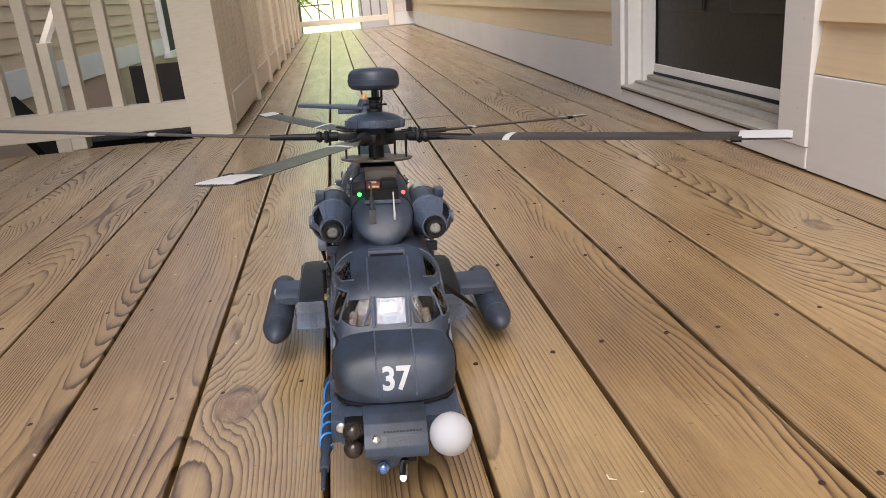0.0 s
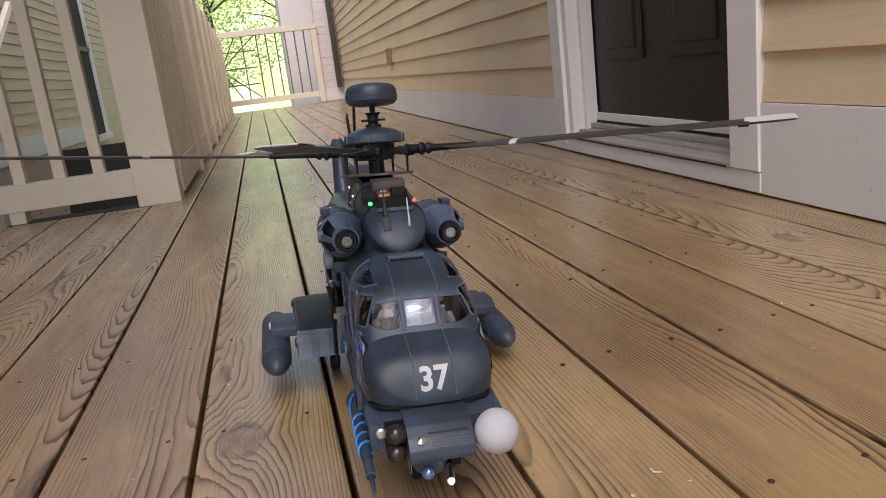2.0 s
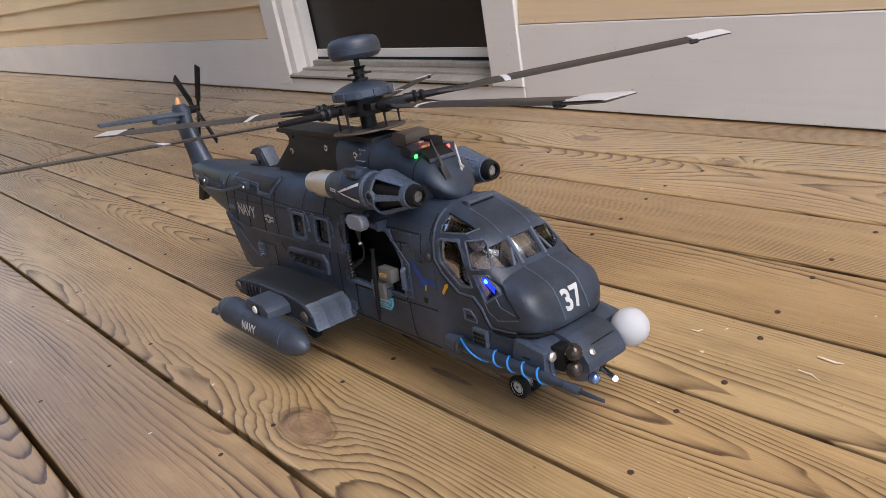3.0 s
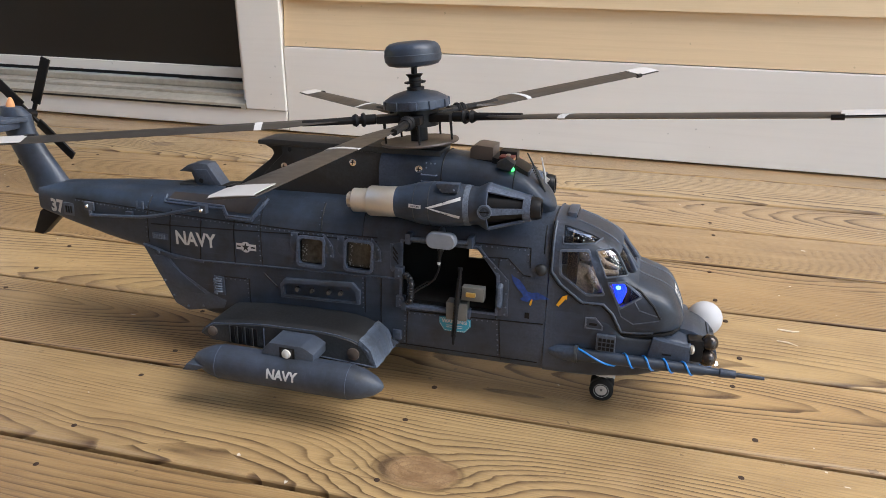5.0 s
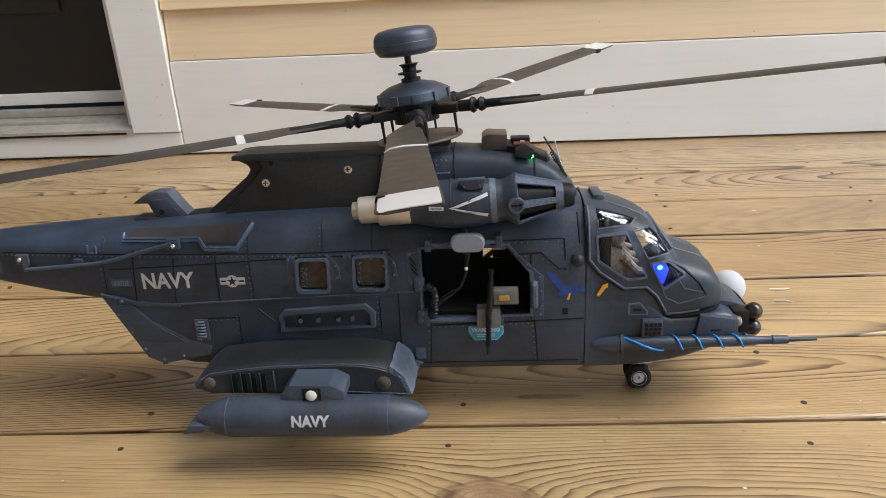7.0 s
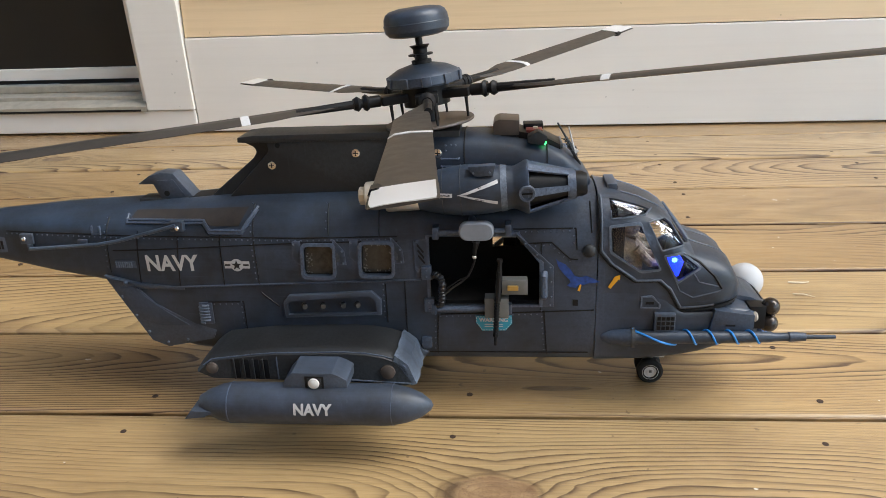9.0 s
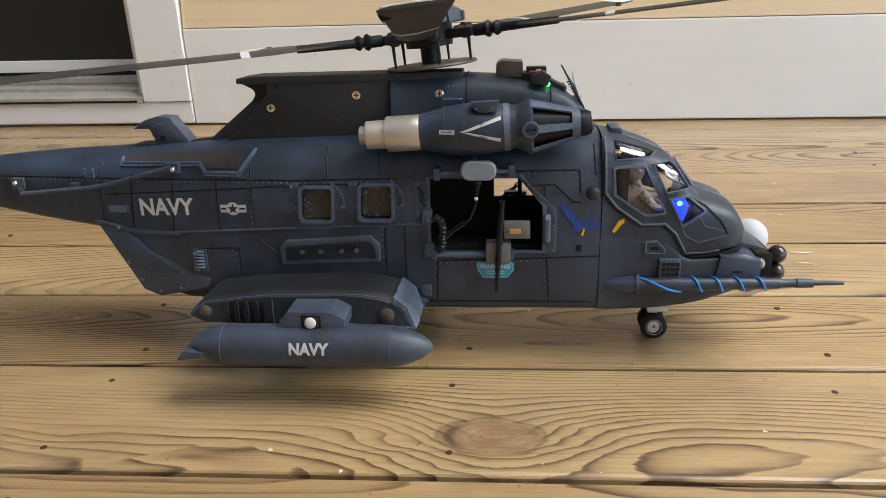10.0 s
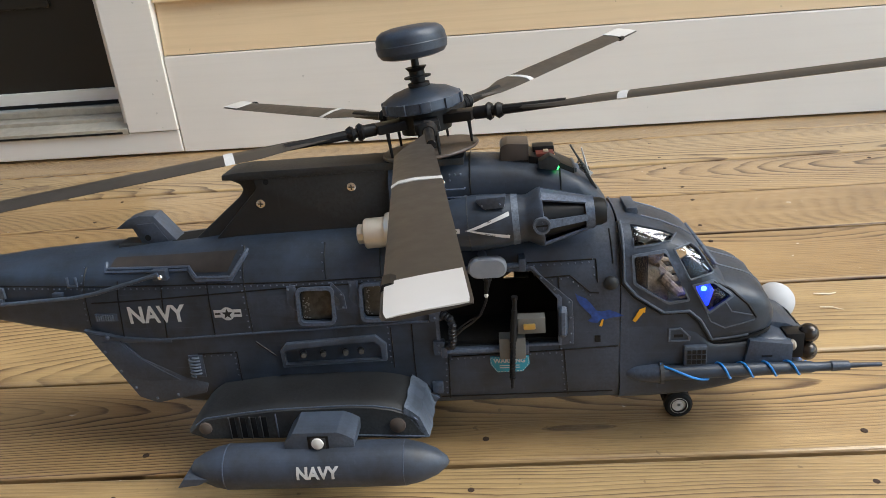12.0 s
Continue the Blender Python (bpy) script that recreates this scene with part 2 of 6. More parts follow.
def hull_paint(name, colour, worn, rough=0.5):
    """Hand-brushed model paint: cloudy, streaked along the hull, dry-brushed edges, scratches."""
    m, nt, b = mat(name, rough)
    b.inputs["Specular IOR Level"].default_value = 0.50
    co = obj_coord(nt)
    cloud = noise_node(nt, co, 30.0, 5.0, 0.65)
    fine = noise_node(nt, co, 420.0, 4.0, 0.65)
    drip = noise_node(nt, scaled(nt, co, 300.0, 300.0, 24.0), 1.0, 3.0)
    brush = noise_node(nt, scaled(nt, co, 420.0, 20.0, 420.0), 1.0, 4.0, 0.65)
    lo = tuple(x * k for x, k in zip(colour, (0.62, 0.58, 0.52)))
    c = ramp(nt, math_node(nt, "ADD", math_node(nt, "MULTIPLY", cloud, 0.82), math_node(nt, "MULTIPLY", brush, 0.18)), (0.36, lo), (0.62, tuple(x * 1.22 for x in colour)))
    geo = nt.nodes.new("ShaderNodeNewGeometry")
    edge = math_node(nt, "MULTIPLY", math_node(nt, "SUBTRACT", geo.outputs["Pointiness"], 0.525, clamp=True), 9.0, clamp=True)
    c = mix(nt, math_node(nt, "MULTIPLY", edge, math_node(nt, "MULTIPLY_ADD", fine, 2.0, -0.4, clamp=True)), c, worn)
    c = mix(nt, math_node(nt, "MULTIPLY", math_node(nt, "SUBTRACT", drip, 0.64, clamp=True), 1.0, clamp=True), c, worn)
    c = mix(nt, math_node(nt, "MULTIPLY", math_node(nt, "SUBTRACT", brush, 0.66, clamp=True), 2.0, clamp=True), c, worn)
    nt.links.new(c, b.inputs["Base Color"])
    nt.links.new(math_node(nt, "MULTIPLY_ADD", fine, 0.30, rough - 0.16), b.inputs["Roughness"])
    bump(nt, b, math_node(nt, "ADD", fine, math_node(nt, "MULTIPLY", brush, 0.6)), 0.18, 0.0005)
    return m


WOOD = wood_deck("deck_wood", (0.538, 0.360, 0.168), (0.355, 0.220, 0.094), (0.070, 0.032, 0.012), (0.48, 0.343, 0.165))
# darker than joist timber: the shade of the board gaps is in this colour
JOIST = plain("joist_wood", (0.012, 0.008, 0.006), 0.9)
NAIL = plain("nail_steel", (0.050, 0.028, 0.018), 0.7, 0.2, vary=0.6, scale=900)
SIDING = siding_paint("siding_paint", (0.78, 0.59, 0.365), (0.54, 0.39, 0.22))
WHITE = siding_paint("white_trim", (0.83, 0.79, 0.73), (0.56, 0.52, 0.46), 0.35)
CREAM = siding_paint("cream_paint", (0.82, 0.725, 0.565), (0.58, 0.50, 0.365))
FARSIDE = siding_paint("far_siding", (0.66, 0.46, 0.31), (0.42, 0.28, 0.18))
DOORM = plain("door_paint", (0.011, 0.0095, 0.008), 0.42, vary=0.2)
SILL = plain("sill_metal", (0.42, 0.38, 0.31), 0.5, 0.2)
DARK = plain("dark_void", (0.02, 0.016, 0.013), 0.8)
SLAB = plain("ceiling_paint", (0.62, 0.58, 0.5), 0.7, scale=6)
HULL = hull_paint("hull_paint", (0.0262, 0.0378, 0.0590), (0.115, 0.147, 0.215), 0.44)
HULLD = hull_paint("hull_dark", (0.0095, 0.0100, 0.0112), (0.07, 0.08, 0.09), 0.58)
HULLL = hull_paint("hull_light", (0.040, 0.052, 0.077), (0.15, 0.185, 0.24))
BLACK = plain("black_plastic", (0.009, 0.009, 0.010), 0.45)
BLADE = plain("blade_paint", (0.048, 0.042, 0.037), 0.45, scale=120)
TIPM = plain("tip_paint", (0.58, 0.57, 0.56), 0.35, vary=0.06)
WHITEP = plain("white_marking", (0.52, 0.52, 0.52), 0.65, vary=0.14, scale=400)
SILVER = plain("silver_paint", (0.66, 0.61, 0.53), 0.34, 0.7, vary=0.12)
WBALL = plain("white_ball", (0.46, 0.46, 0.47), 0.75, vary=0.05)
BROWN = plain("bronze_ball", (0.055, 0.045, 0.038), 0.18, 0.55)
TYRE = plain("tyre_rubber", (0.014, 0.014, 0.014), 0.7)
BLUEW = plain("blue_wire", (0.02, 0.22, 0.62), 0.35, vary=0.1)
RUST = plain("worn_brown", (0.034, 0.026, 0.021), 0.55, vary=0.6, scale=90)
BROWNP = plain("brown_plastic", (0.075, 0.058, 0.048), 0.45)
BLUED = plain("blue_decal", (0.014, 0.050, 0.21), 0.5, vary=0.7, scale=260)
YELLOW = plain("yellow_decal", (0.72, 0.36, 0.02), 0.5, vary=0.1)
TEAL = plain("teal_decal", (0.03, 0.30, 0.42), 0.5, vary=0.1)
DIRTY = plain("dirty_window", (0.050, 0.046, 0.040), 0.22, vary=0.85, scale=170)
LENSG = plain("lens_grey", (0.26, 0.25, 0.23), 0.3, 0.5, vary=0.6, scale=500)
GLASSM, _nt, _b = mat("clear_pane", 0.05)
_tr = node(_nt, "ShaderNodeBsdfTransparent", Color=(0.95, 0.96, 0.97, 1))
_gl = node(_nt, "ShaderNodeBsdfGlossy", Roughness=0.05)
_fr = node(_nt, "ShaderNodeFresnel", IOR=1.45)
_mx = node(_nt, "ShaderNodeMixShader", Fac=_fr.outputs[0])
_nt.links.new(_tr.outputs[0], _mx.inputs[1])
_nt.links.new(_gl.outputs[0], _mx.inputs[2])
_nt.links.new(_mx.outputs[0], _nt.nodes["Material Output"].inputs[0])
FILM, _nf, _bf = mat("mirror_film", 0.05)
_bf.inputs["Base Color"].default_value, _bf.inputs["Metallic"].default_value, _bf.inputs["Roughness"].default_value = (0.62, 0.64, 0.68, 1), 1.0, 0.16
_mf = node(_nf, "ShaderNodeMixShader", Fac=0.42)
_nf.links.new(node(_nf, "ShaderNodeBsdfTransparent", Color=(0.80, 0.82, 0.86, 1)).outputs[0], _mf.inputs[1])
_nf.links.new(_bf.outputs[0], _mf.inputs[2])
_nf.links.new(_mf.outputs[0], _nf.nodes["Material Output"].inputs[0])
# darker than the cream rails: backlit shade is put into this colour
RAILM = plain("rail_metal", (0.20, 0.175, 0.145), 0.5, 0.2)
NORTHW = siding_paint("north_paint", (0.80, 0.71, 0.65), (0.56, 0.47, 0.42))
OUTLET = plain("outlet_plastic", (0.24, 0.17, 0.10), 0.5)
STEELT = plain("dull_steel", (0.055, 0.052, 0.048), 0.35, 0.5, vary=0.4, scale=900)
GUNM = plain("gun_metal", (0.020, 0.020, 0.022), 0.35, 0.4)
SPLINT = plain("splinter_wood", (0.80, 0.70, 0.54), 0.6, vary=0.1)
# near-black for openings and seams: their unlit depth is put into the colour
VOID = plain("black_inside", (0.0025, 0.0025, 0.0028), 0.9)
GREYB = plain("pale_grey_plastic", (0.20, 0.215, 0.245), 0.5)
CAMO = plain("camo_cloth", (0.40, 0.32, 0.235), 0.8, vary=0.9, scale=320)
GREY = plain("grey_plastic", (0.135, 0.135, 0.125), 0.5)
OFFW = plain("off_white_plastic", (0.66, 0.64, 0.60), 0.4, vary=0.08)
CHROME = plain("chrome", (0.85, 0.85, 0.85), 0.12, 1.0, vary=0.05)
REDL, GREENL, BLUEL = glow("red_lamp", (1.0, 0.10, 0.08), 1.5), glow("green_lamp", (0.05, 1.0, 0.15), 2.5), glow("blue_lamp", (0.004, 0.02, 1.0), 3.0)
LAMPC = glow("lamp_centre", (0.10, 0.42, 1.0), 4.0)
WHITEL = glow("white_lamp", (0.95, 1.0, 1.0), 2.0)


# ---- mesh helpers ----
def part(name, bm, material, parent=None, label="", smooth=True):
    me = bpy.data.meshes.new(name)
    bm.normal_update()
    bm.to_mesh(me)
    bm.free()
    me.materials.append(material)
    if smooth:
        for f in me.polygons:
            f.use_smooth = True
        me.set_sharp_from_angle(angle=radians(32))
    ob = new(name, me)
    ob.parent = parent
    if label:
        ob["label"] = label
    return ob


def box(x0, x1, y0, y1, z0, z1, bev=0.0, m=None, bm=None):
    b = bmesh.new()
    bmesh.ops.create_cube(b, size=1.0)
    bmesh.ops.scale(b, vec=(x1 - x0, y1 - y0, z1 - z0), verts=b.verts)
    bmesh.ops.translate(b, vec=((x0 + x1) / 2, (y0 + y1) / 2, (z0 + z1) / 2), verts=b.verts)
    if bev:
        bmesh.ops.bevel(b, geom=b.edges[:], offset=bev, segments=2, affect="EDGES", profile=0.6)
    return join(bm, b, m)


def join(bm, b, m=None):
    if m is not None:
        bmesh.ops.transform(b, matrix=m, verts=b.verts)
    if bm is None:
        return b
    me = bpy.data.meshes.new("tmp")
    b.to_mesh(me)
    b.free()
    bm.from_mesh(me)
    bpy.data.meshes.remove(me)
    return bm


def tube(path, radii, n=12, bm=None, caps=True):
    """A round tube through a list of points."""
    b = bmesh.new()
    pts = [Vector(p) for p in path]
    if not isinstance(radii, (list, tuple)):
        radii = [radii] * len(pts)
    rings, up = [], None
    for i, p in enumerate(pts):
        t = (pts[min(i + 1, len(pts) - 1)] - pts[max(i - 1, 0)]).normalized()
        if up is None:
            up = t.orthogonal().normalized()
        up = (up - t * up.dot(t)).normalized()
        side = t.cross(up)
        rings.append([b.verts.new(p + radii[i] * (math.cos(k * math.tau / n) * up + math.sin(k * math.tau / n) * side)) for k in range(n)])
    for r0, r1 in zip(rings, rings[1:]):
        for k in range(n):
            b.faces.new((r0[k], r0[(k + 1) % n], r1[(k + 1) % n], r1[k]))
    if caps:
        b.faces.new(rings[0][::-1])
        b.faces.new(rings[-1])
    bmesh.ops.recalc_face_normals(b, faces=b.faces)
    return join(bm, b)


def lathe(profile, n=32, m=None, bm=None):
    """Turn (radius, height) pairs round z."""
    b = bmesh.new()
    rings = []
    for r, h in profile:
        if r < 1e-6:
            rings.append([b.verts.new((0, 0, h))] * n)
        else:
            rings.append([b.verts.new((r * math.cos(k * math.tau / n), r * math.sin(k * math.tau / n), h)) for k in range(n)])
    closed = profile[0][0] > 1e-6 and profile[-1][0] > 1e-6
    for r0, r1 in zip(rings, rings[1:] + (rings[:1] if closed else [])):
        for k in range(n):
            vs = []
            for v in (r0[k], r0[(k + 1) % n], r1[(k + 1) % n], r1[k]):
                if v not in vs:
                    vs.append(v)
            if len(vs) > 2:
                b.faces.new(vs)
    bmesh.ops.recalc_face_normals(b, faces=b.faces)
    return join(bm, b, m)


def ball(c, r, seg=20, squash=(1, 1, 1), bm=None):
    b = bmesh.new()
    bmesh.ops.create_uvsphere(b, u_segments=seg, v_segments=seg // 2, radius=r)
    bmesh.ops.scale(b, vec=squash, verts=b.verts)
    bmesh.ops.translate(b, vec=c, verts=b.verts)
    return join(bm, b)


def prism(poly, axis, lo, hi, bev=0.0, bm=None, m=None):
    """A polygon of (u, v) pushed along axis 0 (u=y, v=z), 1 (u=x, v=z) or 2 (u=x, v=y)."""
    def at(u, v, w):
        return ((w, u, v), (u, w, v), (u, v, w))[axis]
    b = bmesh.new()
    lo_r, hi_r = [b.verts.new(at(u, v, lo)) for u, v in poly], [b.verts.new(at(u, v, hi)) for u, v in poly]
    b.faces.new(lo_r)
    b.faces.new(hi_r[::-1])
    n = len(poly)
    for k in range(n):
        b.faces.new((lo_r[k], hi_r[k], hi_r[(k + 1) % n], lo_r[(k + 1) % n]))
    bmesh.ops.recalc_face_normals(b, faces=b.faces)
    if bev:
        bmesh.ops.bevel(b, geom=b.edges[:], offset=bev, segments=2, affect="EDGES", profile=0.6)
    return join(bm, b, m)


def hull_ring(a, w, zb, zt, zc, up=2.6, low=7.0, n=40):
    """A cross-section: boxy below, rounded above."""
    pts = []
    for k in range(n):
        t = math.tau * k / n
        c, s = math.cos(t), math.sin(t)
        e, h = (up, zt - zc) if s > 0 else (low, zc - zb)
        pts.append((w * math.copysign(abs(c) ** (2 / e), c), a, zc + h * math.copysign(abs(s) ** (2 / e), s)))
    return pts


def loft(rings, bm=None):
    b = bmesh.new()
    vs = [[b.verts.new(p) for p in r] for r in rings]
    n = len(rings[0])
    for r0, r1 in zip(vs, vs[1:]):
        for k in range(n):
            b.faces.new((r0[k], r0[(k + 1) % n], r1[(k + 1) % n], r1[k]))
    b.faces.new(vs[0])
    b.faces.new(vs[-1][::-1])
    bmesh.ops.recalc_face_normals(b, faces=b.faces)
    return join(bm, b)


def combine(ob, cutter, op="DIFFERENCE"):
    """Cut a bmesh out of (or keep it from) an object's mesh."""
    me = bpy.data.meshes.new("cut")
    cutter.to_mesh(me)
    cutter.free()
    cut = new("cut", me)
    owner, ob.parent = ob.parent, None
    bpy.context.view_layer.update()
    mod = ob.modifiers.new("cut", "BOOLEAN")
    mod.operation, mod.object, mod.solver = op, cut, "EXACT"
    mod.use_self, mod.use_hole_tolerant = True, True
    done = bpy.data.meshes.new_from_object(ob.evaluated_get(bpy.context.evaluated_depsgraph_get()))
    ob.modifiers.clear()
    ob.data = done
    ob.parent = owner
    bpy.data.objects.remove(cut)
    return ob


def empty(name, m, label, category, group=""):
    ob = new(name)
    ob.empty_display_size = 0.05
    ob.matrix_world = m
    return tagged(ob, label, category, group)


def setting(ob, label, category=""):
    return tagged(ob, label, category or ob.name.split("_")[0], kind="structure")


for dull in (BLACK, BLADE, TYRE):
    dull.node_tree.nodes["Principled BSDF"].inputs["Specular IOR Level"].default_value = 0.25

# ---- the place: walls, added overhead slab, door, rails ----
WALL = 0.987
TURN = pose(0.987, 1.455, 0, 0, 0, -1.4) @ pose(-0.987, -1.455, 0)


def clapboards(name, x, y0, y1, z0, z1, material, face=-1, pitch=0.1, parent=None):
    """Lapped boards on a wall that runs along y; face -1 looks to -x. Each board is a part."""
    k, z = 0, z0
    while z < z1 - 0.01:
        top = min(z + pitch + 0.012, z1 + 0.012)
        poly = [(0.0, z), (face * 0.016, z), (face * 0.002, top), (0.0, top)]
        b = prism(poly, 1, y0, y1, 0.0)
        bmesh.ops.translate(b, vec=(x, 0, 0), verts=b.verts)
        part(name, b, material, parent, smooth=False)
        z += pitch
        k += 1


wall_east = part("wall_east", box(WALL + 0.012, WALL + 0.20, -3.0, 1.455, -0.3, 2.6, m=None), SIDING, smooth=False)
setting(wall_east, "tan clapboard house wall beside the deck", "wall")
bm = box(WALL + 0.012, WALL + 0.20, 2.60, 11.5, -0.3, 2.6)
box(WALL + 0.012, WALL + 0.20, 1.455, 2.60, 2.12, 2.6, bm=bm)
box(WALL + 0.012, WALL + 0.20, 1.455, 2.60, -0.3, 0.012, bm=bm)
part("wall_section", bm, SIDING, wall_east, smooth=False)
part("skirt_board", box(WALL - 0.006, WALL + 0.012, -3.0, 1.432, 0.005, 0.199, 0.002), WHITE, wall_east, "white painted skirt board", False)
part("skirt_board", box(WALL - 0.006, WALL + 0.012, 2.623, 11.5, 0.007, 0.186, 0.002), WHITE, wall_east, "white painted skirt board", False)
clapboards("clapboard", WALL + 0.012, -3.0, 1.430, 0.201, 2.6, SIDING, parent=wall_east)
clapboards("clapboard", WALL + 0.012, 2.625, 11.5, 0.188, 2.6, SIDING, pitch=0.111, parent=wall_east)
part("wall_vent", box(WALL - 0.03, WALL + 0.01, 6.43, 6.57, 0.39, 0.53, 0.006), OUTLET, wall_east, "small tan outlet box")

door_1 = part("door_1", box(1.080, 1.120, 1.56, 2.56, 0.105, 2.10, 0.002), DOORM, smooth=False)
setting(door_1, "dark brown panelled entrance door, shut", "door")
for y0, y1 in ((1.69, 1.97), (2.13, 2.41)):
    for z0, z1 in ((0.30, 0.85), (1.0, 1.6), (1.7, 1.95)):
        bm = box(1.072, 1.082, y0, y1, z0, z1, 0.004)
        box(1.067, 1.075, y0 + 0.035, y1 - 0.035, z0 + 0.035, z1 - 0.035, 0.006, bm=bm)
        part("door_panel", bm, DOORM, door_1, smooth=False)
part("door_sweep", box(1.071, 1.085, 1.55, 2.56, 0.098, 0.129, 0.003), WHITE, door_1, "white door sweep", False)
part("sweep_seal", box(1.065, 1.079, 1.58, 1.78, 0.084, 0.096, 0.002), BLACK, door_1, "black rubber seal", False)
# solid black strip that paints the shaded gap under the sweep
part("door_gap", box(1.0685, 1.0712, 1.566, 2.495, 0.0965, 0.1045), BLACK, door_1, "black strip drawn for the shade below the door", False)
part("door_knob", ball((1.035, 1.63, 0.98), 0.028), CHROME, door_1, "metal knob")

trim = part("trim", box(WALL - 0.012, WALL + 0.012, 1.434, 1.538, 0.053, 2.18, 0.002), WHITE, smooth=False)
setting(trim, "white door casing, scuffed", "trim")
part("casing", box(WALL - 0.012, WALL + 0.012, 2.535, 2.625, 0.030, 2.18, 0.002), WHITE, trim, smooth=False)
part("casing", box(WALL - 0.012, WALL + 0.012, 1.538, 2.535, 2.10, 2.18, 0.002), WHITE, trim, smooth=False)
part("jamb", box(WALL + 0.012, 1.120, 1.530, 1.556, 0.05, 2.10, 0.002), WHITE, trim, smooth=False)
part("jamb", box(WALL + 0.002, 1.120, 2.50, 2.536, 0.05, 2.10, 0.002), WHITE, trim, smooth=False)
part("jamb_stop", box(WALL + 0.045, 1.075, 2.478, 2.502, 0.05, 2.10, 0.002), WHITE, trim, smooth=False)
part("jamb", box(WALL + 0.002, 1.120, 1.56, 2.505, 2.07, 2.10, 0.002), WHITE, trim, smooth=False)
sill = part("door_sill", prism([(WALL - 0.012, 0.050), (WALL - 0.012, 0.062), (1.080, 0.088), (1.120, 0.088), (1.120, 0.05)], 1, 1.540, 2.533), SILL, smooth=False)
setting(sill, "worn grey door sill", "sill")
part("sill_lip", box(1.045, 1.067, 1.563, 2.498, 0.080, 0.096, 0.003), SILL, sill, smooth=False)
# thin black strip set in front of the sill as its shadow line
part("sill_gap", box(WALL - 0.0135, WALL - 0.0105, 1.552, 2.530, 0.0520, 0.0560), BLACK, sill, "black strip drawn for the shade below the sill", False)
part("sill_step", box(1.010, 1.030, 1.563, 2.498, 0.070, 0.0785, 0.002), SILL, sill, smooth=False)
part("sill_board", box(WALL - 0.008, WALL + 0.01, 1.434, 2.625, 0.006, 0.0515, 0.003), WHITE, sill, "white board below the sill", False)

for ob in (wall_east, door_1, trim, sill):
    ob.matrix_world = TURN

# unseen L-shaped slab, added to block sun and sky above the deck
ceiling = part("ceiling", box(-2.3, -0.78, -1.4, 0.798, 2.50, 2.62, bm=box(-2.3, 1.15, 0.8, 2.4, 2.50, 2.62)), SLAB, smooth=False)
setting(ceiling, "unseen slab added overhead to shade the deck", "ceiling")

# solid cream parapet beside the corridor
parapet = part("wall_parapet", box(-0.45, -0.362, 2.84, 11.5, 0.03, 1.02), CREAM, smooth=False)
setting(parapet, "cream board-and-batten parapet wall", "wall")
part("end_post", box(-0.482, -0.340, 2.755, 2.875, 0.0, 1.055, 0.004), CREAM, parapet, "cream square post", False)
part("top_cap", box(-0.478, -0.350, 2.875, 11.5, 1.02, 1.058, 0.004), CREAM, parapet, smooth=False)
part("bottom_board", box(-0.368, -0.334, 2.875, 11.5, 0.02, 0.13, 0.003), CREAM, parapet, smooth=False)
for k in range(9):
    y = 3.72 + k * 0.87
    part("batten", box(-0.366, -0.318, y, y + 0.055, 0.0, 1.02, 0.003), CREAM, parapet, smooth=False)
for k in range(62):
    y = 2.90 + k * 0.138
    part("panel_board", box(-0.366, -0.342, y + 0.016, y + 0.122, 0.13, 1.02, 0.002), CREAM, parapet, smooth=False)
parapet.matrix_world = pose(-0.35, 2.8, 0, 0, 0, 0.5) @ pose(0.35, -2.8, 0)

# railing towards the stairs
railing = empty("railing", pose(-0.9, 2.64, 0), "cream painted wooden railing beside the stairs", "railing")
railing["kind"] = "structure"


def rail_part(name, b, material=None):
    bmesh.ops.translate(b, vec=(0.9, -2.64, 0), verts=b.verts)
    return part(name, b, material or CREAM, railing, smooth=False)


rail_part("bottom_rail", box(-2.15, -0.482, 2.765, 2.835, 0.040, 0.130, 0.004))
rail_part("top_rail", box(-2.15, -0.482, 2.755, 2.845, 0.98, 1.02, 0.004))
rail_part("support_block", box(-0.89, -0.84, 2.77, 2.83, 0.0, 0.042, 0.003))
for k in range(12):
    x = -0.588 - 0.124 * k
    rail_part("baluster", box(x - 0.019, x + 0.019, 2.78, 2.818, 0.128, 0.985, 0.003))

# end railing with a sunburst panel
end_rail = empty("end_railing", pose(0.1, 9.0, 0), "cream end railing with a sunburst panel", "railing")
end_rail["kind"] = "structure"
end_rail.matrix_world = pose(0.164, 11.5, 0.02) @ Matrix.Scale(1.296, 4)


def end_part(name, b, material=None):
    bmesh.ops.translate(b, vec=(-0.1, -9.0, 0), verts=b.verts)
    return part(name, b, material or CREAM, end_rail, smooth=False)


end_part("top_rail", box(-0.44, 0.70, 8.95, 9.04, 0.80, 0.86, 0.004))
end_part("bottom_rail", box(-0.44, 0.70, 8.965, 9.03, 0.06, 0.12, 0.004))
end_part("post", box(0.63, 0.697, 8.955, 9.035, 0.0, 0.798, 0.004))
for k in range(6):
    x = 0.03 + k * 0.105
    end_part("baluster", box(x - 0.0075, x + 0.0075, 8.985, 9.01, 0.12, 0.80), RAILM)
end_part("sun_hub", lathe([(0.0, -0.015), (0.055, -0.015), (0.055, 0.015), (0.0, 0.015)], 20, pose(-0.40, 9.0, 0.46, 90)), RAILM)
for ang in (-60, -40, 0, 40, 60):
    r = 0.40 / max(math.cos(radians(ang)), 0.1) if abs(ang) < 45 else 0.33 / math.sin(radians(abs(ang)))
    end_part("ray", tube([(-0.40, 9.0, 0.46), (-0.40 + r * math.cos(radians(ang)), 9.0, 0.46 + r * math.sin(radians(ang)))], 0.007, 6), RAILM)
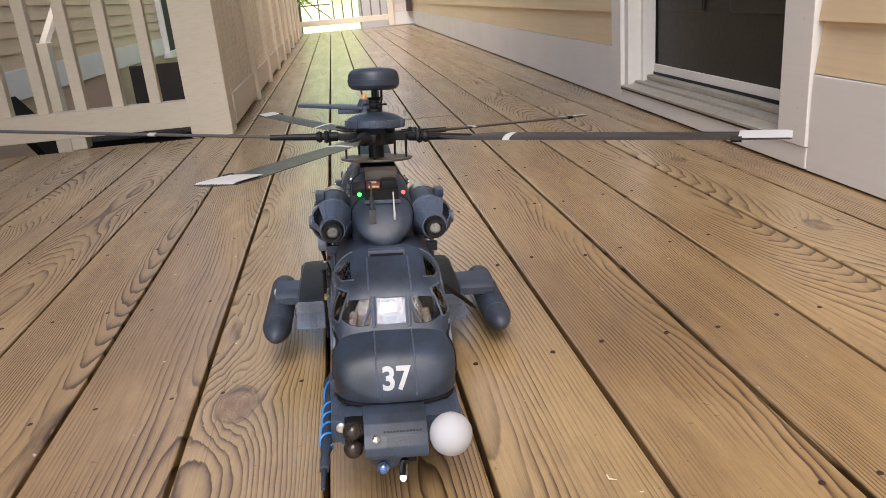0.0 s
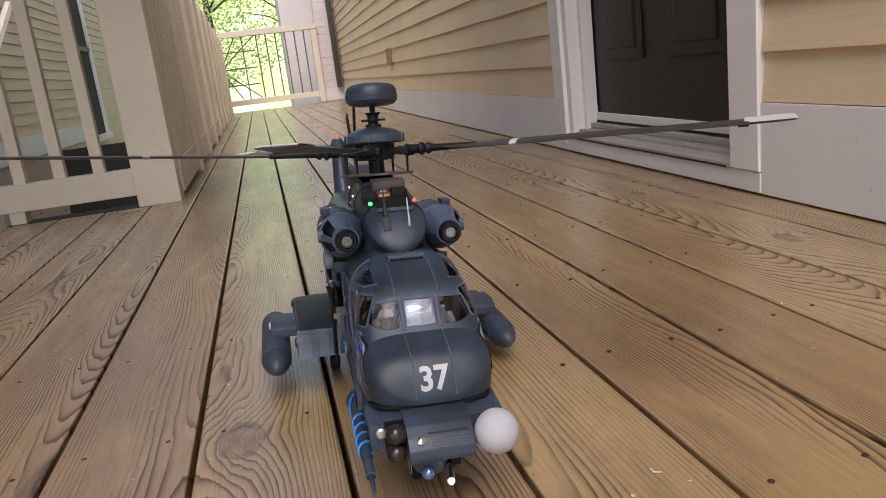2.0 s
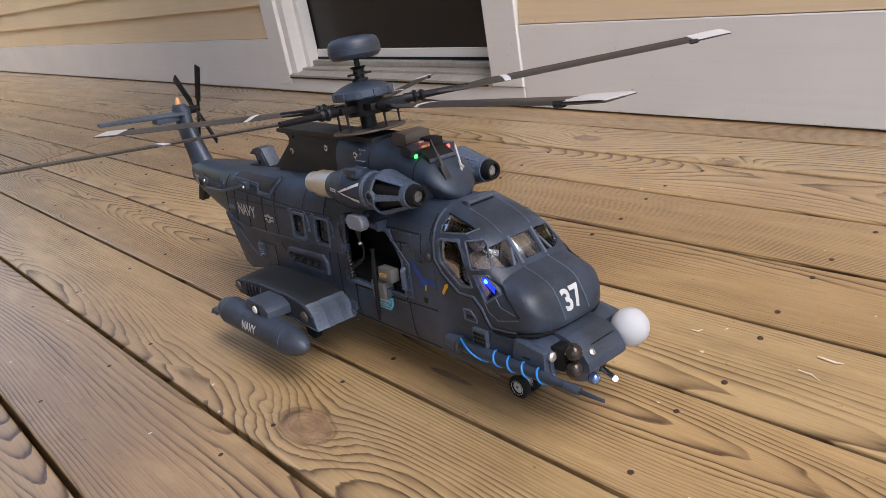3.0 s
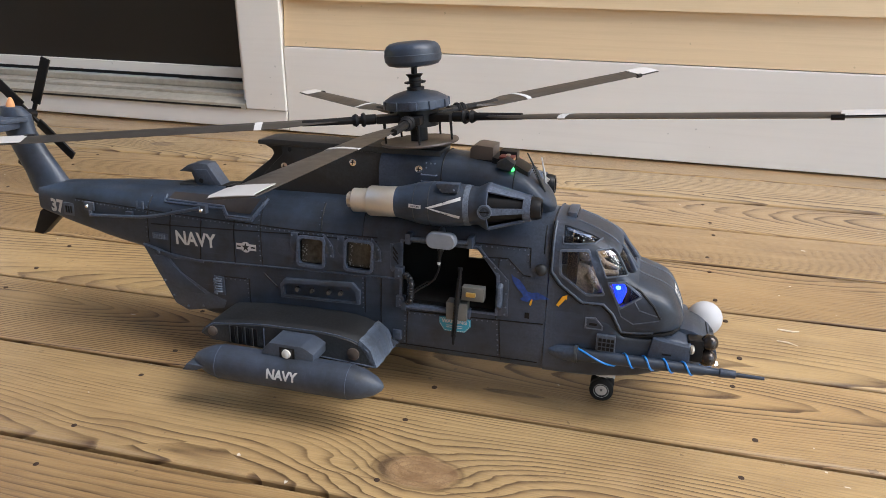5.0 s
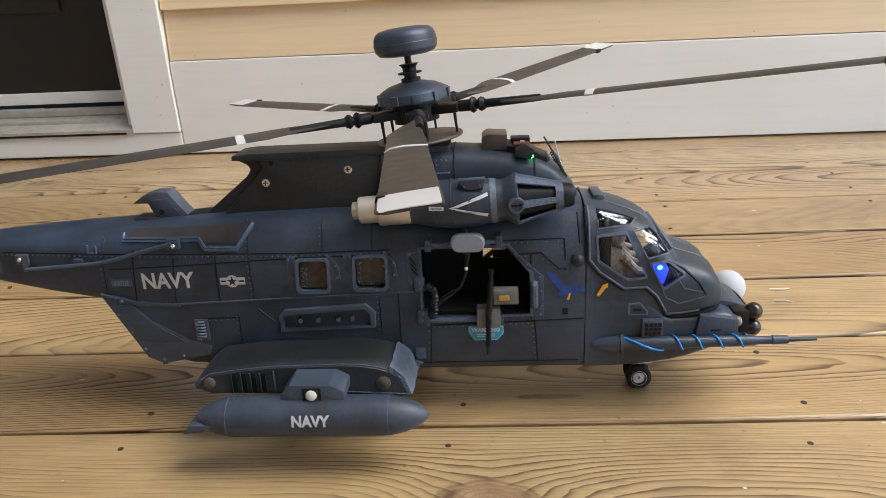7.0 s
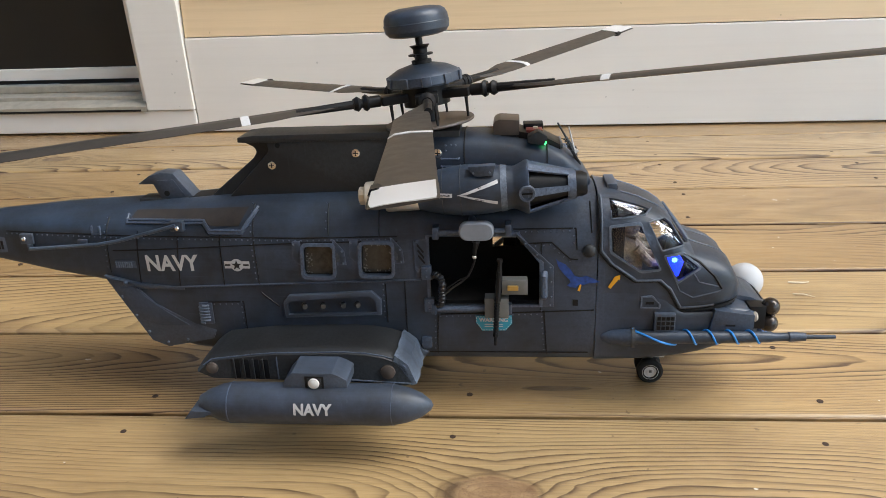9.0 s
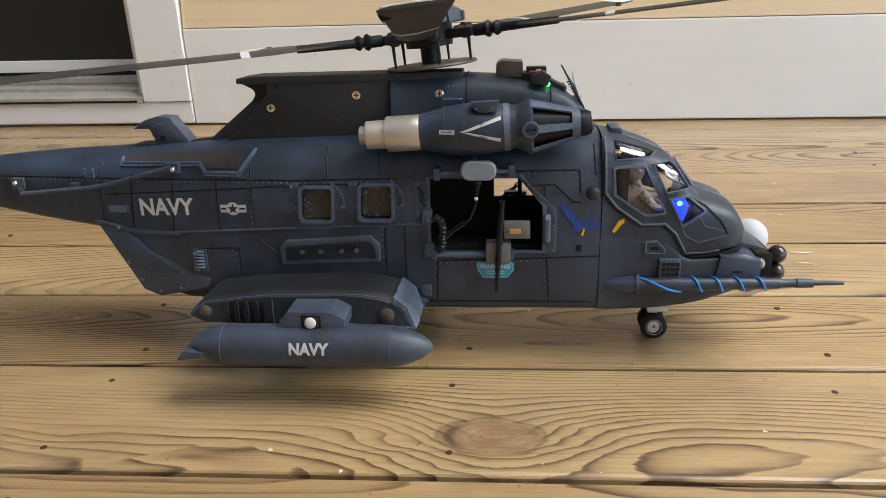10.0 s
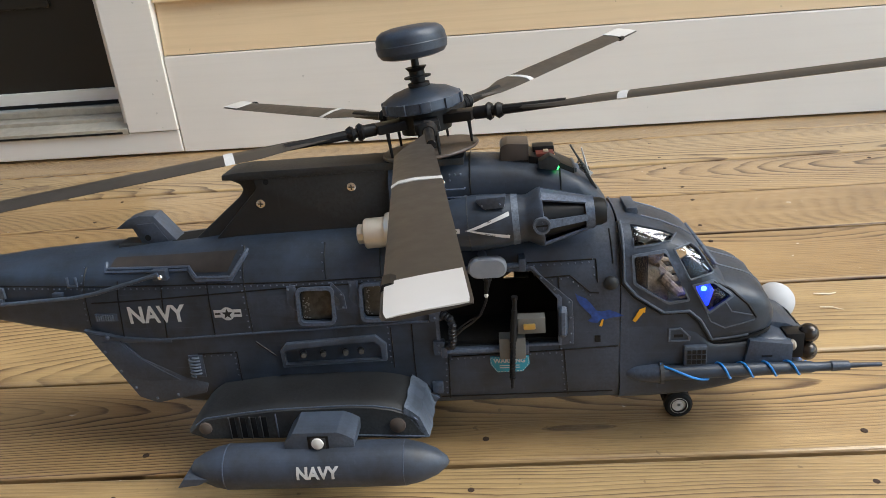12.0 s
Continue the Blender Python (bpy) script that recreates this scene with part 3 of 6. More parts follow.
end_part("cross_bar", box(-0.44, 0.0, 8.99, 9.005, 0.633, 0.647), RAILM)
end_part("cross_bar", box(-0.44, 0.0, 8.99, 9.005, 0.273, 0.287), RAILM)
end_part("cross_bar", box(-0.136, -0.122, 8.985, 9.01, 0.12, 0.80), RAILM)
wall_north = part("wall_north", box(0.94, 1.44, 11.52, 11.7, -0.3, 2.6), NORTHW, smooth=False)
setting(wall_north, "pale siding wall at the end of the deck", "wall")
for k in range(22):
    part("clapboard", box(0.94, 1.235, 11.505, 11.522, 0.2 + k * 0.11, 0.305 + k * 0.11, 0.003), NORTHW, wall_north, smooth=False)
part("skirt_board", box(0.94, 1.235, 11.50, 11.522, 0.014, 0.195, 0.002), WHITE, wall_north, smooth=False)
part("wing_wall", box(0.50, 1.20, 12.4, 13.4, -2.5, 3.4), NORTHW, wall_north, "pale wall of the next wing", False)
pipe = part("downspout", box(1.125, 1.205, 11.38, 11.45, 0.19, 2.6, 0.01), BROWNP)
tagged(pipe, "dark brown metal downspout against the end wall", "downspout")

# neighbouring wing across the stairwell
# south of y 3.1 the wall is unseen, lengthened to cut side light
wall_west = part("wall_west", box(-2.35, -2.15, -0.4, 13.0, -2.5, 2.6), FARSIDE, smooth=False)
setting(wall_west, "grey-beige clapboard wall across the stairs", "wall")
clapboards("clapboard", -2.15, 3.1, 13.0, 0.15, 2.5, FARSIDE, 1, 0.105, parent=wall_west)
part("skirt_board", box(-2.15, -2.13, 3.1, 10.4, -0.05, 0.15, 0.002), WHITE, wall_west, smooth=False)
window_1 = empty("window_1", pose(-2.13, 10.8, 0.6), "dark window in a white frame", "window")
window_1["kind"] = "structure"
bm = box(-0.03, 0.05, -0.42, -0.33, -0.62, 1.6, 0.004)
box(-0.03, 0.05, 0.33, 0.42, -0.62, 1.6, 0.004, bm=bm)
part("window_frame", bm, WHITE, window_1, smooth=False)
part("window_sill", box(-0.03, 0.08, -0.46, 0.46, -0.70, -0.62, 0.004), WHITE, window_1, smooth=False)
part("pane", box(-0.02, 0.02, -0.33, 0.33, -0.62, 1.6), DARK, window_1, smooth=False)
part("sash", box(0.01, 0.035, -0.33, 0.33, 0.44, 0.5), BLACK, window_1, smooth=False)

# stair flight that goes down behind the railing
stairs = empty("stairs", pose(-1.29, 4.75, 0), "dark wooden stair flight going down beside the deck", "stairs")
stairs["kind"] = "structure"
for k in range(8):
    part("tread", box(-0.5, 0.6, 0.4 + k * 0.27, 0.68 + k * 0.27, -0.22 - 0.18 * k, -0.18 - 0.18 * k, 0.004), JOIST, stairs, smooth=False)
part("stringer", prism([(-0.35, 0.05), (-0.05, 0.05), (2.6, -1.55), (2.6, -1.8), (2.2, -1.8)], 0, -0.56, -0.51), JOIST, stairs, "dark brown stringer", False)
part("newel_post", box(-0.30, -0.22, -0.20, -0.12, -0.3, 0.33, 0.004), CREAM, stairs, "cream newel post", False)
part("handrail", tube([(-0.26, -0.16, 0.30), (-0.20, 0.9, 1.05)], 0.028, 6), CREAM, stairs, "cream slanting handrail", False)
# two dark sheets, added to hide the lawn and paint the stairwell's shade
part("landing", box(-0.86, 0.80, -1.85, 8.0, -0.95, -0.90), JOIST, stairs, "dark sheet added to hide the lawn below the stairs", False)
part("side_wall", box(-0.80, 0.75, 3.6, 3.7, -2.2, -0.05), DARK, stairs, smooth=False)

# ground and trees beyond
GRASS = plain("grass", (0.055, 0.090, 0.025), 0.8, vary=0.5, scale=3)
ground = part("ground", box(-400, 400, -400, 400, -2.6, -2.5), GRASS, smooth=False)
setting(ground, "green lawn below the deck", "ground")
LEAF = plain("leaf", (0.50, 0.60, 0.24), 0.5, vary=0.4, scale=2)
ln = LEAF.node_tree
through_leaf = node(ln, "ShaderNodeBsdfTranslucent", Color=(0.75, 0.88, 0.40, 1))
leaf_mix = node(ln, "ShaderNodeMixShader", Fac=0.7)
ln.links.new(ln.nodes["Principled BSDF"].outputs[0], leaf_mix.inputs[1])
ln.links.new(through_leaf.outputs[0], leaf_mix.inputs[2])
ln.links.new(leaf_mix.outputs[0], ln.nodes["Material Output"].inputs[0])
BARK = plain("bark", (0.10, 0.07, 0.05), 0.85)


def tree(x, y, h, r, seed):
    rnd = random.Random(seed)
    t = empty("tree", pose(x, y, -2.5), "broad green leafy tree beyond the deck", "tree", "trees beyond the deck")
    bm = tube([(0, 0, 0), (0.1, 0, h * 0.3), (0.0, 0.1, h * 0.6), (0.1, 0, h * 0.85)], [0.22, 0.17, 0.11, 0.04], 10)
    for k in range(9):
        a, z = rnd.uniform(0, math.tau), h * rnd.uniform(0.3, 0.75)
        tube([(0, 0, z), (r * 0.45 * math.cos(a), r * 0.45 * math.sin(a), z + h * 0.12), (r * 0.85 * math.cos(a), r * 0.85 * math.sin(a), z + h * 0.16)], [0.05, 0.03, 0.010], 6, bm=bm)
    part("trunk", bm, BARK, t)
    verts, faces = [], []
    for k in range(5200):
        a, u = rnd.uniform(0, math.tau), rnd.random() ** 0.45
        zz = rnd.uniform(-1, 1)
        w = math.sqrt(max(0, 1 - zz * zz)) * u * r * (0.75 + 0.3 * math.sin(a * 3 + seed))
        c = Vector((w * math.cos(a), w * math.sin(a), h * 0.62 + zz * h * 0.36))
        e1 = Vector((rnd.gauss(0, 1), rnd.gauss(0, 1), rnd.gauss(0, 0.6))).normalized() * rnd.uniform(0.045, 0.10)
        e2 = e1.orthogonal().normalized() * rnd.uniform(0.03, 0.06)
        n = len(verts)
        verts += [c - e1, c + e2, c + e1, c - e2]
        faces.append((n, n + 1, n + 2, n + 3))
    me = bpy.data.meshes.new("crown")
    me.from_pydata(verts, [], faces)
    me.materials.append(LEAF)
    crown = new("crown", me)
    crown.parent = t
    crown["kind"] = "stuff"


for k, (x, y, h, r) in enumerate(((-3.9, 22, 8.5, 3.2), (3.4, 25, 9.5, 3.6), (6.5, 24, 8.5, 3.2), (-1.4, 31, 11, 4.2), (2.6, 33, 11.5, 4.4), (-6, 30, 11, 4.2))):
    tree(x, y, h, r, k)

# glowing board behind the trees; its emission stands in for the bright distance
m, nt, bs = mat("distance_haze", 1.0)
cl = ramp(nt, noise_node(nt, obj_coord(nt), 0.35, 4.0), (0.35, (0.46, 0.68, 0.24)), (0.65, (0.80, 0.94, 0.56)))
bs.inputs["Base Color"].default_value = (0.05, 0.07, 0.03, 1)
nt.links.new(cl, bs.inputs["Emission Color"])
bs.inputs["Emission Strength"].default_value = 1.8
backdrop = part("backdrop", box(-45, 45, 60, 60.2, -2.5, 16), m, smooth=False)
setting(backdrop, "glowing pale green backdrop board behind the trees", "backdrop")

# ---- the model helicopter: x across, y towards the tail, z up ----
heli = empty("model_helicopter", pose(0.0680, 0.852, 0.0, 0, 4.2, -0.8),
             "blue-grey model naval helicopter standing on the deck boards", "model helicopter")


def hp(name, bm, material=None, parent=None, label="", smooth=True):
    return part(name, bm, material or HULL, parent or heli, label, smooth)


def rounded(poly, r, n=3):
    """A polygon with its corners rounded off."""
    out, m = [], len(poly)
    for k in range(m):
        p, a, c = Vector(poly[k]), Vector(poly[k - 1]), Vector(poly[(k + 1) % m])
        da, dc = (a - p), (c - p)
        ra, rc = min(r, da.length * 0.45), min(r, dc.length * 0.45)
        p0, p1 = p + da.normalized() * ra, p + dc.normalized() * rc
        for i in range(n + 1):
            t = i / n
            out.append(tuple((1 - t) ** 2 * p0 + 2 * t * (1 - t) * p + t * t * p1))
    return out


BODY = [  # y, half width, bottom, top, middle
    (-0.145, 0.0520, 0.0385, 0.193, 0.133), (-0.10, 0.0522, 0.0385, 0.194, 0.133), (0.0, 0.0520, 0.0380, 0.194, 0.133),
    (0.08, 0.0508, 0.0390, 0.193, 0.133), (0.16, 0.0492, 0.0415, 0.191, 0.135), (0.22, 0.0482, 0.0460, 0.186, 0.138),
    (0.255, 0.0468, 0.055, 0.183, 0.140), (0.270, 0.0455, 0.084, 0.182, 0.142), (0.288, 0.0435, 0.112, 0.181, 0.145),
    (0.35, 0.0345, 0.120, 0.178, 0.150), (0.41, 0.0250, 0.130, 0.173, 0.153), (0.452, 0.0170, 0.138, 0.169, 0.154)]


def body_half_width(y, z, grow=0.0):
    """Half width of the fuselage skin at a place along and up."""
    rows = sorted(BODY)
    for r0, r1 in zip(rows, rows[1:]):
        if y <= r1[0]:
            break
    f = (y - r0[0]) / (r1[0] - r0[0])
    w, zb, zt, zc = [u + (v - u) * f for u, v in zip(r0[1:], r1[1:])]
    h, e = (zt - zc, 2.6) if z > zc else (zc - zb, 7.0)
    q = min(abs(z - zc) / h, 0.999)
    return w * (1 - q ** e) ** (1 / e) + grow


fuselage = hp("fuselage", loft([hull_ring(*r) for r in BODY]))
combine(fuselage, loft([hull_ring(y, w - 0.003, zb + 0.003, zt - 0.003, zc) for y, w, zb, zt, zc in [(-0.142, *BODY[0][1:])] + BODY[1:6]]))
DOOR = [(-0.0035, 0.160), (-0.0035, 0.0975), (-0.0970, 0.0985), (-0.0970, 0.1368), (-0.0775, 0.160)]
WIN_A = rounded([(0.1062, 0.1518), (0.1075, 0.1245), (0.0815, 0.1245), (0.0803, 0.1520)], 0.004)
WIN_B = rounded([(0.0551, 0.1537), (0.0562, 0.1258), (0.0297, 0.1258), (0.0288, 0.1540)], 0.004)
for poly in (DOOR, WIN_A, WIN_B):
    combine(fuselage, prism(poly, 0, -0.09, 0.09))
# inner skin faces turn near-black, so the cabin's shade sits in the colour
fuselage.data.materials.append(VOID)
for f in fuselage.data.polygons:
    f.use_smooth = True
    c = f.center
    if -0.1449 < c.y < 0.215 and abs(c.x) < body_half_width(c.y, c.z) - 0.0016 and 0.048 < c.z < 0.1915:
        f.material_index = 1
fuselage.data.set_sharp_from_angle(angle=radians(30))

# cockpit shell with real window openings
COCK = [(-0.146, 0.0520, 0.088, 0.1938, 0.135), (-0.160, 0.0523, 0.088, 0.1915, 0.135), (-0.180, 0.0527, 0.088, 0.1855, 0.134),
        (-0.196, 0.0528, 0.088, 0.1780, 0.132), (-0.2065, 0.0528, 0.088, 0.1708, 0.130), (-0.2265, 0.0527, 0.0925, 0.1445, 0.120),
        (-0.240, 0.0521, 0.0945, 0.1400, 0.118), (-0.2475, 0.0512, 0.0960, 0.1375, 0.117), (-0.2535, 0.0495, 0.0970, 0.1345, 0.116), (-0.2585, 0.0468, 0.0978, 0.1303, 0.114),
        (-0.2630, 0.0428, 0.0984, 0.1230, 0.112), (-0.2668, 0.0362, 0.0990, 0.1155, 0.109), (-0.2695, 0.0275, 0.0994, 0.1090, 0.105), (-0.2710, 0.0160, 0.0998, 0.1045, 0.102)]


def cock_ring(y, w, zb, zt, zc, d=0.0):
    return hull_ring(y, w - d, zb + d, zt - d, zc, 3.3, 9.0, 48)


SIDE_WIN = rounded([(-0.1555, 0.1668), (-0.1572, 0.1458), (-0.1809, 0.1296), (-0.1964, 0.1313), (-0.1795, 0.1687)], 0.002, 2)
QUARTER = rounded([(-0.1545, 0.1950), (-0.1560, 0.1737), (-0.1840, 0.1752), (-0.1915, 0.1790), (-0.1800, 0.1950)], 0.0012, 2)
FWIN = rounded([(-0.1862, 0.1700), (-0.1973, 0.1470), (-0.2165, 0.1500), (-0.2060, 0.1665), (-0.2000, 0.1712)], 0.0015, 2)
CHIN = rounded([(-0.2009, 0.1418), (-0.2149, 0.1434), (-0.2289, 0.1320), (-0.2125, 0.1204)], 0.0012, 2)
SHIELD_C = rounded([(-0.0125, 0.1485), (0.0125, 0.1485), (0.0120, 0.1675), (-0.0120, 0.1675)], 0.0012, 2)
SHIELD_S = rounded([(0.0185, 0.1480), (0.0320, 0.1475), (0.0425, 0.1510), (0.0450, 0.1580), (0.0445, 0.1650), (0.0175, 0.1675)], 0.003, 3)
cutters = []
for poly, inner in ((SIDE_WIN, 0.022), (QUARTER, 0.0335), (FWIN, 0.022), (CHIN, 0.022)):
    cutters += [(poly, 0, -0.09, -inner), (poly, 0, inner, 0.09)]
cutters += [(SHIELD_C, 1, -0.26, -0.19), (SHIELD_S, 1, -0.26, -0.19), ([(-x, z) for x, z in SHIELD_S], 1, -0.26, -0.19)]
cockpit = hp("cockpit_shell", loft([cock_ring(*r) for r in COCK]))
combine(cockpit, loft([cock_ring(*r, 0.0022) for r in [(-0.1440, *COCK[0][1:])] + COCK[1:-3]]))
for poly, ax, lo, hi in cutters:
    combine(cockpit, prism(poly, ax, lo, hi))
for f in cockpit.data.polygons:
    f.use_smooth = True
cockpit.data.set_sharp_from_angle(angle=radians(25))
for poly, ax, lo, hi in cutters:
    pane = part("pane", loft([cock_ring(*r, 0.0007) for r in COCK]), GLASSM, heli)
    pane.data.materials.clear()
    combine(pane, loft([cock_ring(*r, 0.0013) for r in [(-0.1435, *COCK[0][1:])] + COCK[1:-3]]))
    combine(pane, prism(poly, ax, lo, hi), "INTERSECT")
    pane.data.materials.clear()
    pane.data.materials.append(FILM if poly is SHIELD_C else GLASSM)
    for f in pane.data.polygons:
        f.material_index = 0
    pane.visible_shadow = False


def rim(poly, axis, surf, w, h, material, name="window_frame", bm_only=False):
    """A raised frame round an opening; surf gives the skin's distance for (u, v)."""
    c = (sum(p[0] for p in poly) / len(poly), sum(p[1] for p in poly) / len(poly))
    b = bmesh.new()
    loops = []
    for grow, lift in ((0.0, -0.001), (0.0, h), (w, h), (w, -0.001)):
        lp = []
        for u, v in poly:
            d = Vector((u - c[0], v - c[1]))
            q = Vector((u, v)) + d.normalized() * grow
            lp.append(b.verts.new(surf(q.x, q.y, lift)))
        loops.append(lp)
    n = len(poly)
    for l0, l1 in zip(loops, loops[1:] + loops[:1]):
        for k in range(n):
            b.faces.new((l0[k], l0[(k + 1) % n], l1[(k + 1) % n], l1[k]))
    bmesh.ops.recalc_face_normals(b, faces=b.faces)
    return b


def on_side(side):
    return lambda y, z, lift: (side * body_half_width(y, z, lift), y, z)


for side in (-1, 1):
    for poly in (WIN_A, WIN_B):
        f = hp("window_frame", rim(poly, 0, on_side(side), 0.0032, 0.0026, None), HULL)
        hp("window_pane", prism(poly, 0, *sorted((side * 0.0448, side * 0.0458))), DIRTY)
    hp("door_frame", rim(DOOR, 0, on_side(side), 0.0035, 0.0016, None), HULL)

# nose below the canopy seam
hp("nose_hull", loft([hull_ring(y, w, zb, zt, zc, 9, 5) for y, w, zb, zt, zc in
   [(-0.1455, 0.0523, 0.0385, 0.1230, 0.07), (-0.17, 0.0529, 0.0392, 0.1230, 0.07), (-0.19, 0.0531, 0.0405, 0.1210, 0.07), (-0.203, 0.0531, 0.0422, 0.1140, 0.07), (-0.2135, 0.0530, 0.044, 0.0960, 0.07), (-0.220, 0.0529, 0.045, 0.0925, 0.07), (-0.235, 0.0525, 0.0485, 0.0925, 0.072), (-0.252, 0.0518, 0.055, 0.0940, 0.074), (-0.266, 0.0505, 0.060, 0.0950, 0.078), (-0.279, 0.0485, 0.066, 0.0900, 0.079)]]))
hp("canopy_seam", loft([hull_ring(y, w, zs - 0.003, zs + 0.0025, zs, 4, 4) for y, w, zs in [(-0.205, 0.0505, 0.0905), (-0.225, 0.0512, 0.0925), (-0.244, 0.0505, 0.0945), (-0.2535, 0.0482, 0.0962), (-0.2630, 0.0415, 0.0975), (-0.2685, 0.0300, 0.0982)]]), VOID)
hp("sensor_box", prism([(-0.262, 0.0972), (-0.2720, 0.0970), (-0.2805, 0.0955), (-0.2890, 0.0917), (-0.2975, 0.0852), (-0.3032, 0.0780), (-0.3046, 0.0715), (-0.3030, 0.0680), (-0.262, 0.0670)], 0, -0.0290, 0.0218, 0.0010))
hp("side_housing", prism([(-0.2445, 0.0945), (-0.2775, 0.0900), (-0.2775, 0.0700), (-0.240, 0.0700)], 0, -0.0548, -0.0440, 0.001))
hp("side_housing", prism([(-0.242, 0.0960), (-0.2780, 0.0900), (-0.2780, 0.0640), (-0.236, 0.0640)], 0, 0.0216, 0.0520, 0.002))
hp("housing_slot", box(-0.0552, -0.0546, -0.262, -0.254, 0.0795, 0.0812), BLACK)
hp("radome_ball", ball((0.0405, -0.2958, 0.0818), 0.0174, 36), WBALL, label="white plastic ball")
hp("ball_clamp", box(-0.0440, -0.0290, -0.2900, -0.2760, 0.0720, 0.0930, 0.001), BLACK)
for z in (0.0904, 0.0748):
    hp("sensor_ball", ball((-0.0375, -0.2950, z), 0.0079, 24), BROWN, label="glossy bronze ball")
hp("landing_lamp", lathe([(0, 0), (0.004, 0), (0.0045, 0.002), (0.003, 0.0035), (0, 0.004)], 16, pose(-0.0465, -0.2785, 0.0850, 90)), SILVER, label="tiny gold lamp")
hp("landing_lamp", lathe([(0, 0), (0.0028, 0), (0.0032, 0.002), (0.002, 0.003), (0, 0.0034)], 16, pose(-0.0195, -0.2990, 0.0838, 50)), CHROME)
hp("turret_mount", lathe([(0, 0), (0.008, 0.0006), (0.013, 0.004), (0.0155, 0.010), (0.0155, 0.022), (0, 0.022)], 24, pose(-0.0095, -0.280, 0.0480)), HULL)
hp("turret_lens", ball((-0.0145, -0.2970, 0.0560), 0.0055, 18), plain("lens_blue", (0.16, 0.24, 0.44), 0.08, 0.7), label="iridescent blue lens")
bm = tube([(0.0030, -0.280, 0.060), (0.0025, -0.293, 0.0562)], 0.0040, 12)
box(-0.003, 0.013, -0.290, -0.274, 0.055, 0.070, 0.001, bm=bm)
hp("search_light", bm, BLACK)
hp("search_lamp", tube([(0.0024, -0.292, 0.0564), (0.0006, -0.3072, 0.0524)], [0.0030, 0.0034], 14), CHROME)
hp("lamp_face", ball((0.0005, -0.3078, 0.0522), 0.0025, 12), WHITEL, label="lit white lamp")

# engine cowling and pylon
COWL = [(-0.1425, 0.004, 0.1880, 0.1960), (-0.1405, 0.012, 0.1840, 0.2010), (-0.136, 0.0200, 0.182, 0.2080), (-0.128, 0.0262, 0.180, 0.2165), (-0.116, 0.0292, 0.178, 0.2265), (-0.1035, 0.0302, 0.176, 0.2330), (-0.085, 0.031, 0.176, 0.2375),
        (-0.06, 0.031, 0.176, 0.2405), (-0.0342, 0.0305, 0.176, 0.2420), (-0.01, 0.0298, 0.176, 0.2420), (0.03, 0.0270, 0.176, 0.2420)]
hp("engine_cowling", loft([hull_ring(y, w, zb, zt, zb + (zt - zb) * (0.74 if y < -0.112 else 0.55), 2.8, 1.25 if y < -0.112 else 6) for y, w, zb, zt in COWL]))
for k in (5, 8):
    y, w, zb, zt = COWL[k]
    ring = [p for p in hull_ring(y, w + 0.0001, zb, zt + 0.0001, zb + (zt - zb) * 0.55, 2.8, 6) if p[2] > 0.196]
    hp("cowl_seam", tube(ring, 0.0007, 6), BLACK)
for z0 in (0.2165, 0.2230):
    hp("cowl_step", tube([(-0.0305, -0.0145, z0), (-0.0330, -0.0155, z0), (-0.0330, -0.0290, z0), (-0.0305, -0.0300, z0)], 0.0008, 6), HULL)
for dy, dz in ((-0.0185, 0.2335), (-0.0230, 0.2335), (-0.0270, 0.2335), (-0.0185, 0.2290)):
    hp("bolt", ball((-0.0282, dy, dz), 0.0009, 8), HULLL)
PYL = [(0.030, 0.2440), (0.150, 0.2425), (0.164, 0.2410), (0.1645, 0.2368), (0.1530, 0.2310), (0.1512, 0.2270), (0.1545, 0.2215), (0.2060, 0.1810), (0.2060, 0.172), (0.030, 0.172)]
hp("pylon", prism(PYL, 0, -0.0120, 0.0120, 0.0018), HULLD, label="near-black rotor pylon")
hp("pylon_side", prism([(0.028, 0.2400), (0.1400, 0.2375), (0.1385, 0.2280), (0.1860, 0.1805), (0.028, 0.176)], 0, -0.0178, 0.0178, 0.0020), HULLD)
hp("pylon_cap", prism([(-0.03, 0.2442), (0.150, 0.2428), (0.1645, 0.2412), (0.1648, 0.2368), (0.150, 0.2362), (-0.03, 0.2380)], 0, -0.0190, 0.0190, 0.001), HULLD)
# black disc laid on for the dark depth of a hole
hp("pylon_hole", lathe([(0, 0), (0.0022, 0), (0.0022, 0.0005), (0, 0.0005)], 14, pose(-0.0178, 0.1295, 0.2335, 0, -90)), VOID)
for y, z in ((0.1362, 0.2160), (0.0607, 0.2258), (-0.0115, 0.2272)):
    for side in (-1, 1):
        x = 0.0176 if y > 0.03 else 0.0284
        bm = lathe([(0, 0), (0.0038, 0), (0.0036, 0.0012), (0.0022, 0.0018), (0, 0.0018)], 16, pose(side * x, y, z, 0, side * 90))
        s = hp("screw", bm, CHROME, label="bright cross-head screw")
        cr = box(-0.0022, 0.0022, -0.0004, 0.0004, 0.0016, 0.0020, m=pose(side * x, y, z, 0, side * 90))
        box(-0.0004, 0.0004, -0.0022, 0.0022, 0.0016, 0.0020, bm=cr, m=pose(side * x, y, z, 0, side * 90))
        part("screw_slot", cr, BLACK, s)
# equipment on top of the cowling
hp("intake_box", prism([(-0.0582, 0.236), (-0.0582, 0.2480), (-0.0600, 0.2505), (-0.0640, 0.2520), (-0.0805, 0.2508), (-0.0805, 0.2340)], 0, -0.0150, 0.0165, 0.0007), BROWNP, label="dark brown intake box")
hp("intake_band", box(-0.0154, 0.0169, -0.0810, -0.0577, 0.2372, 0.2385), BLACK)
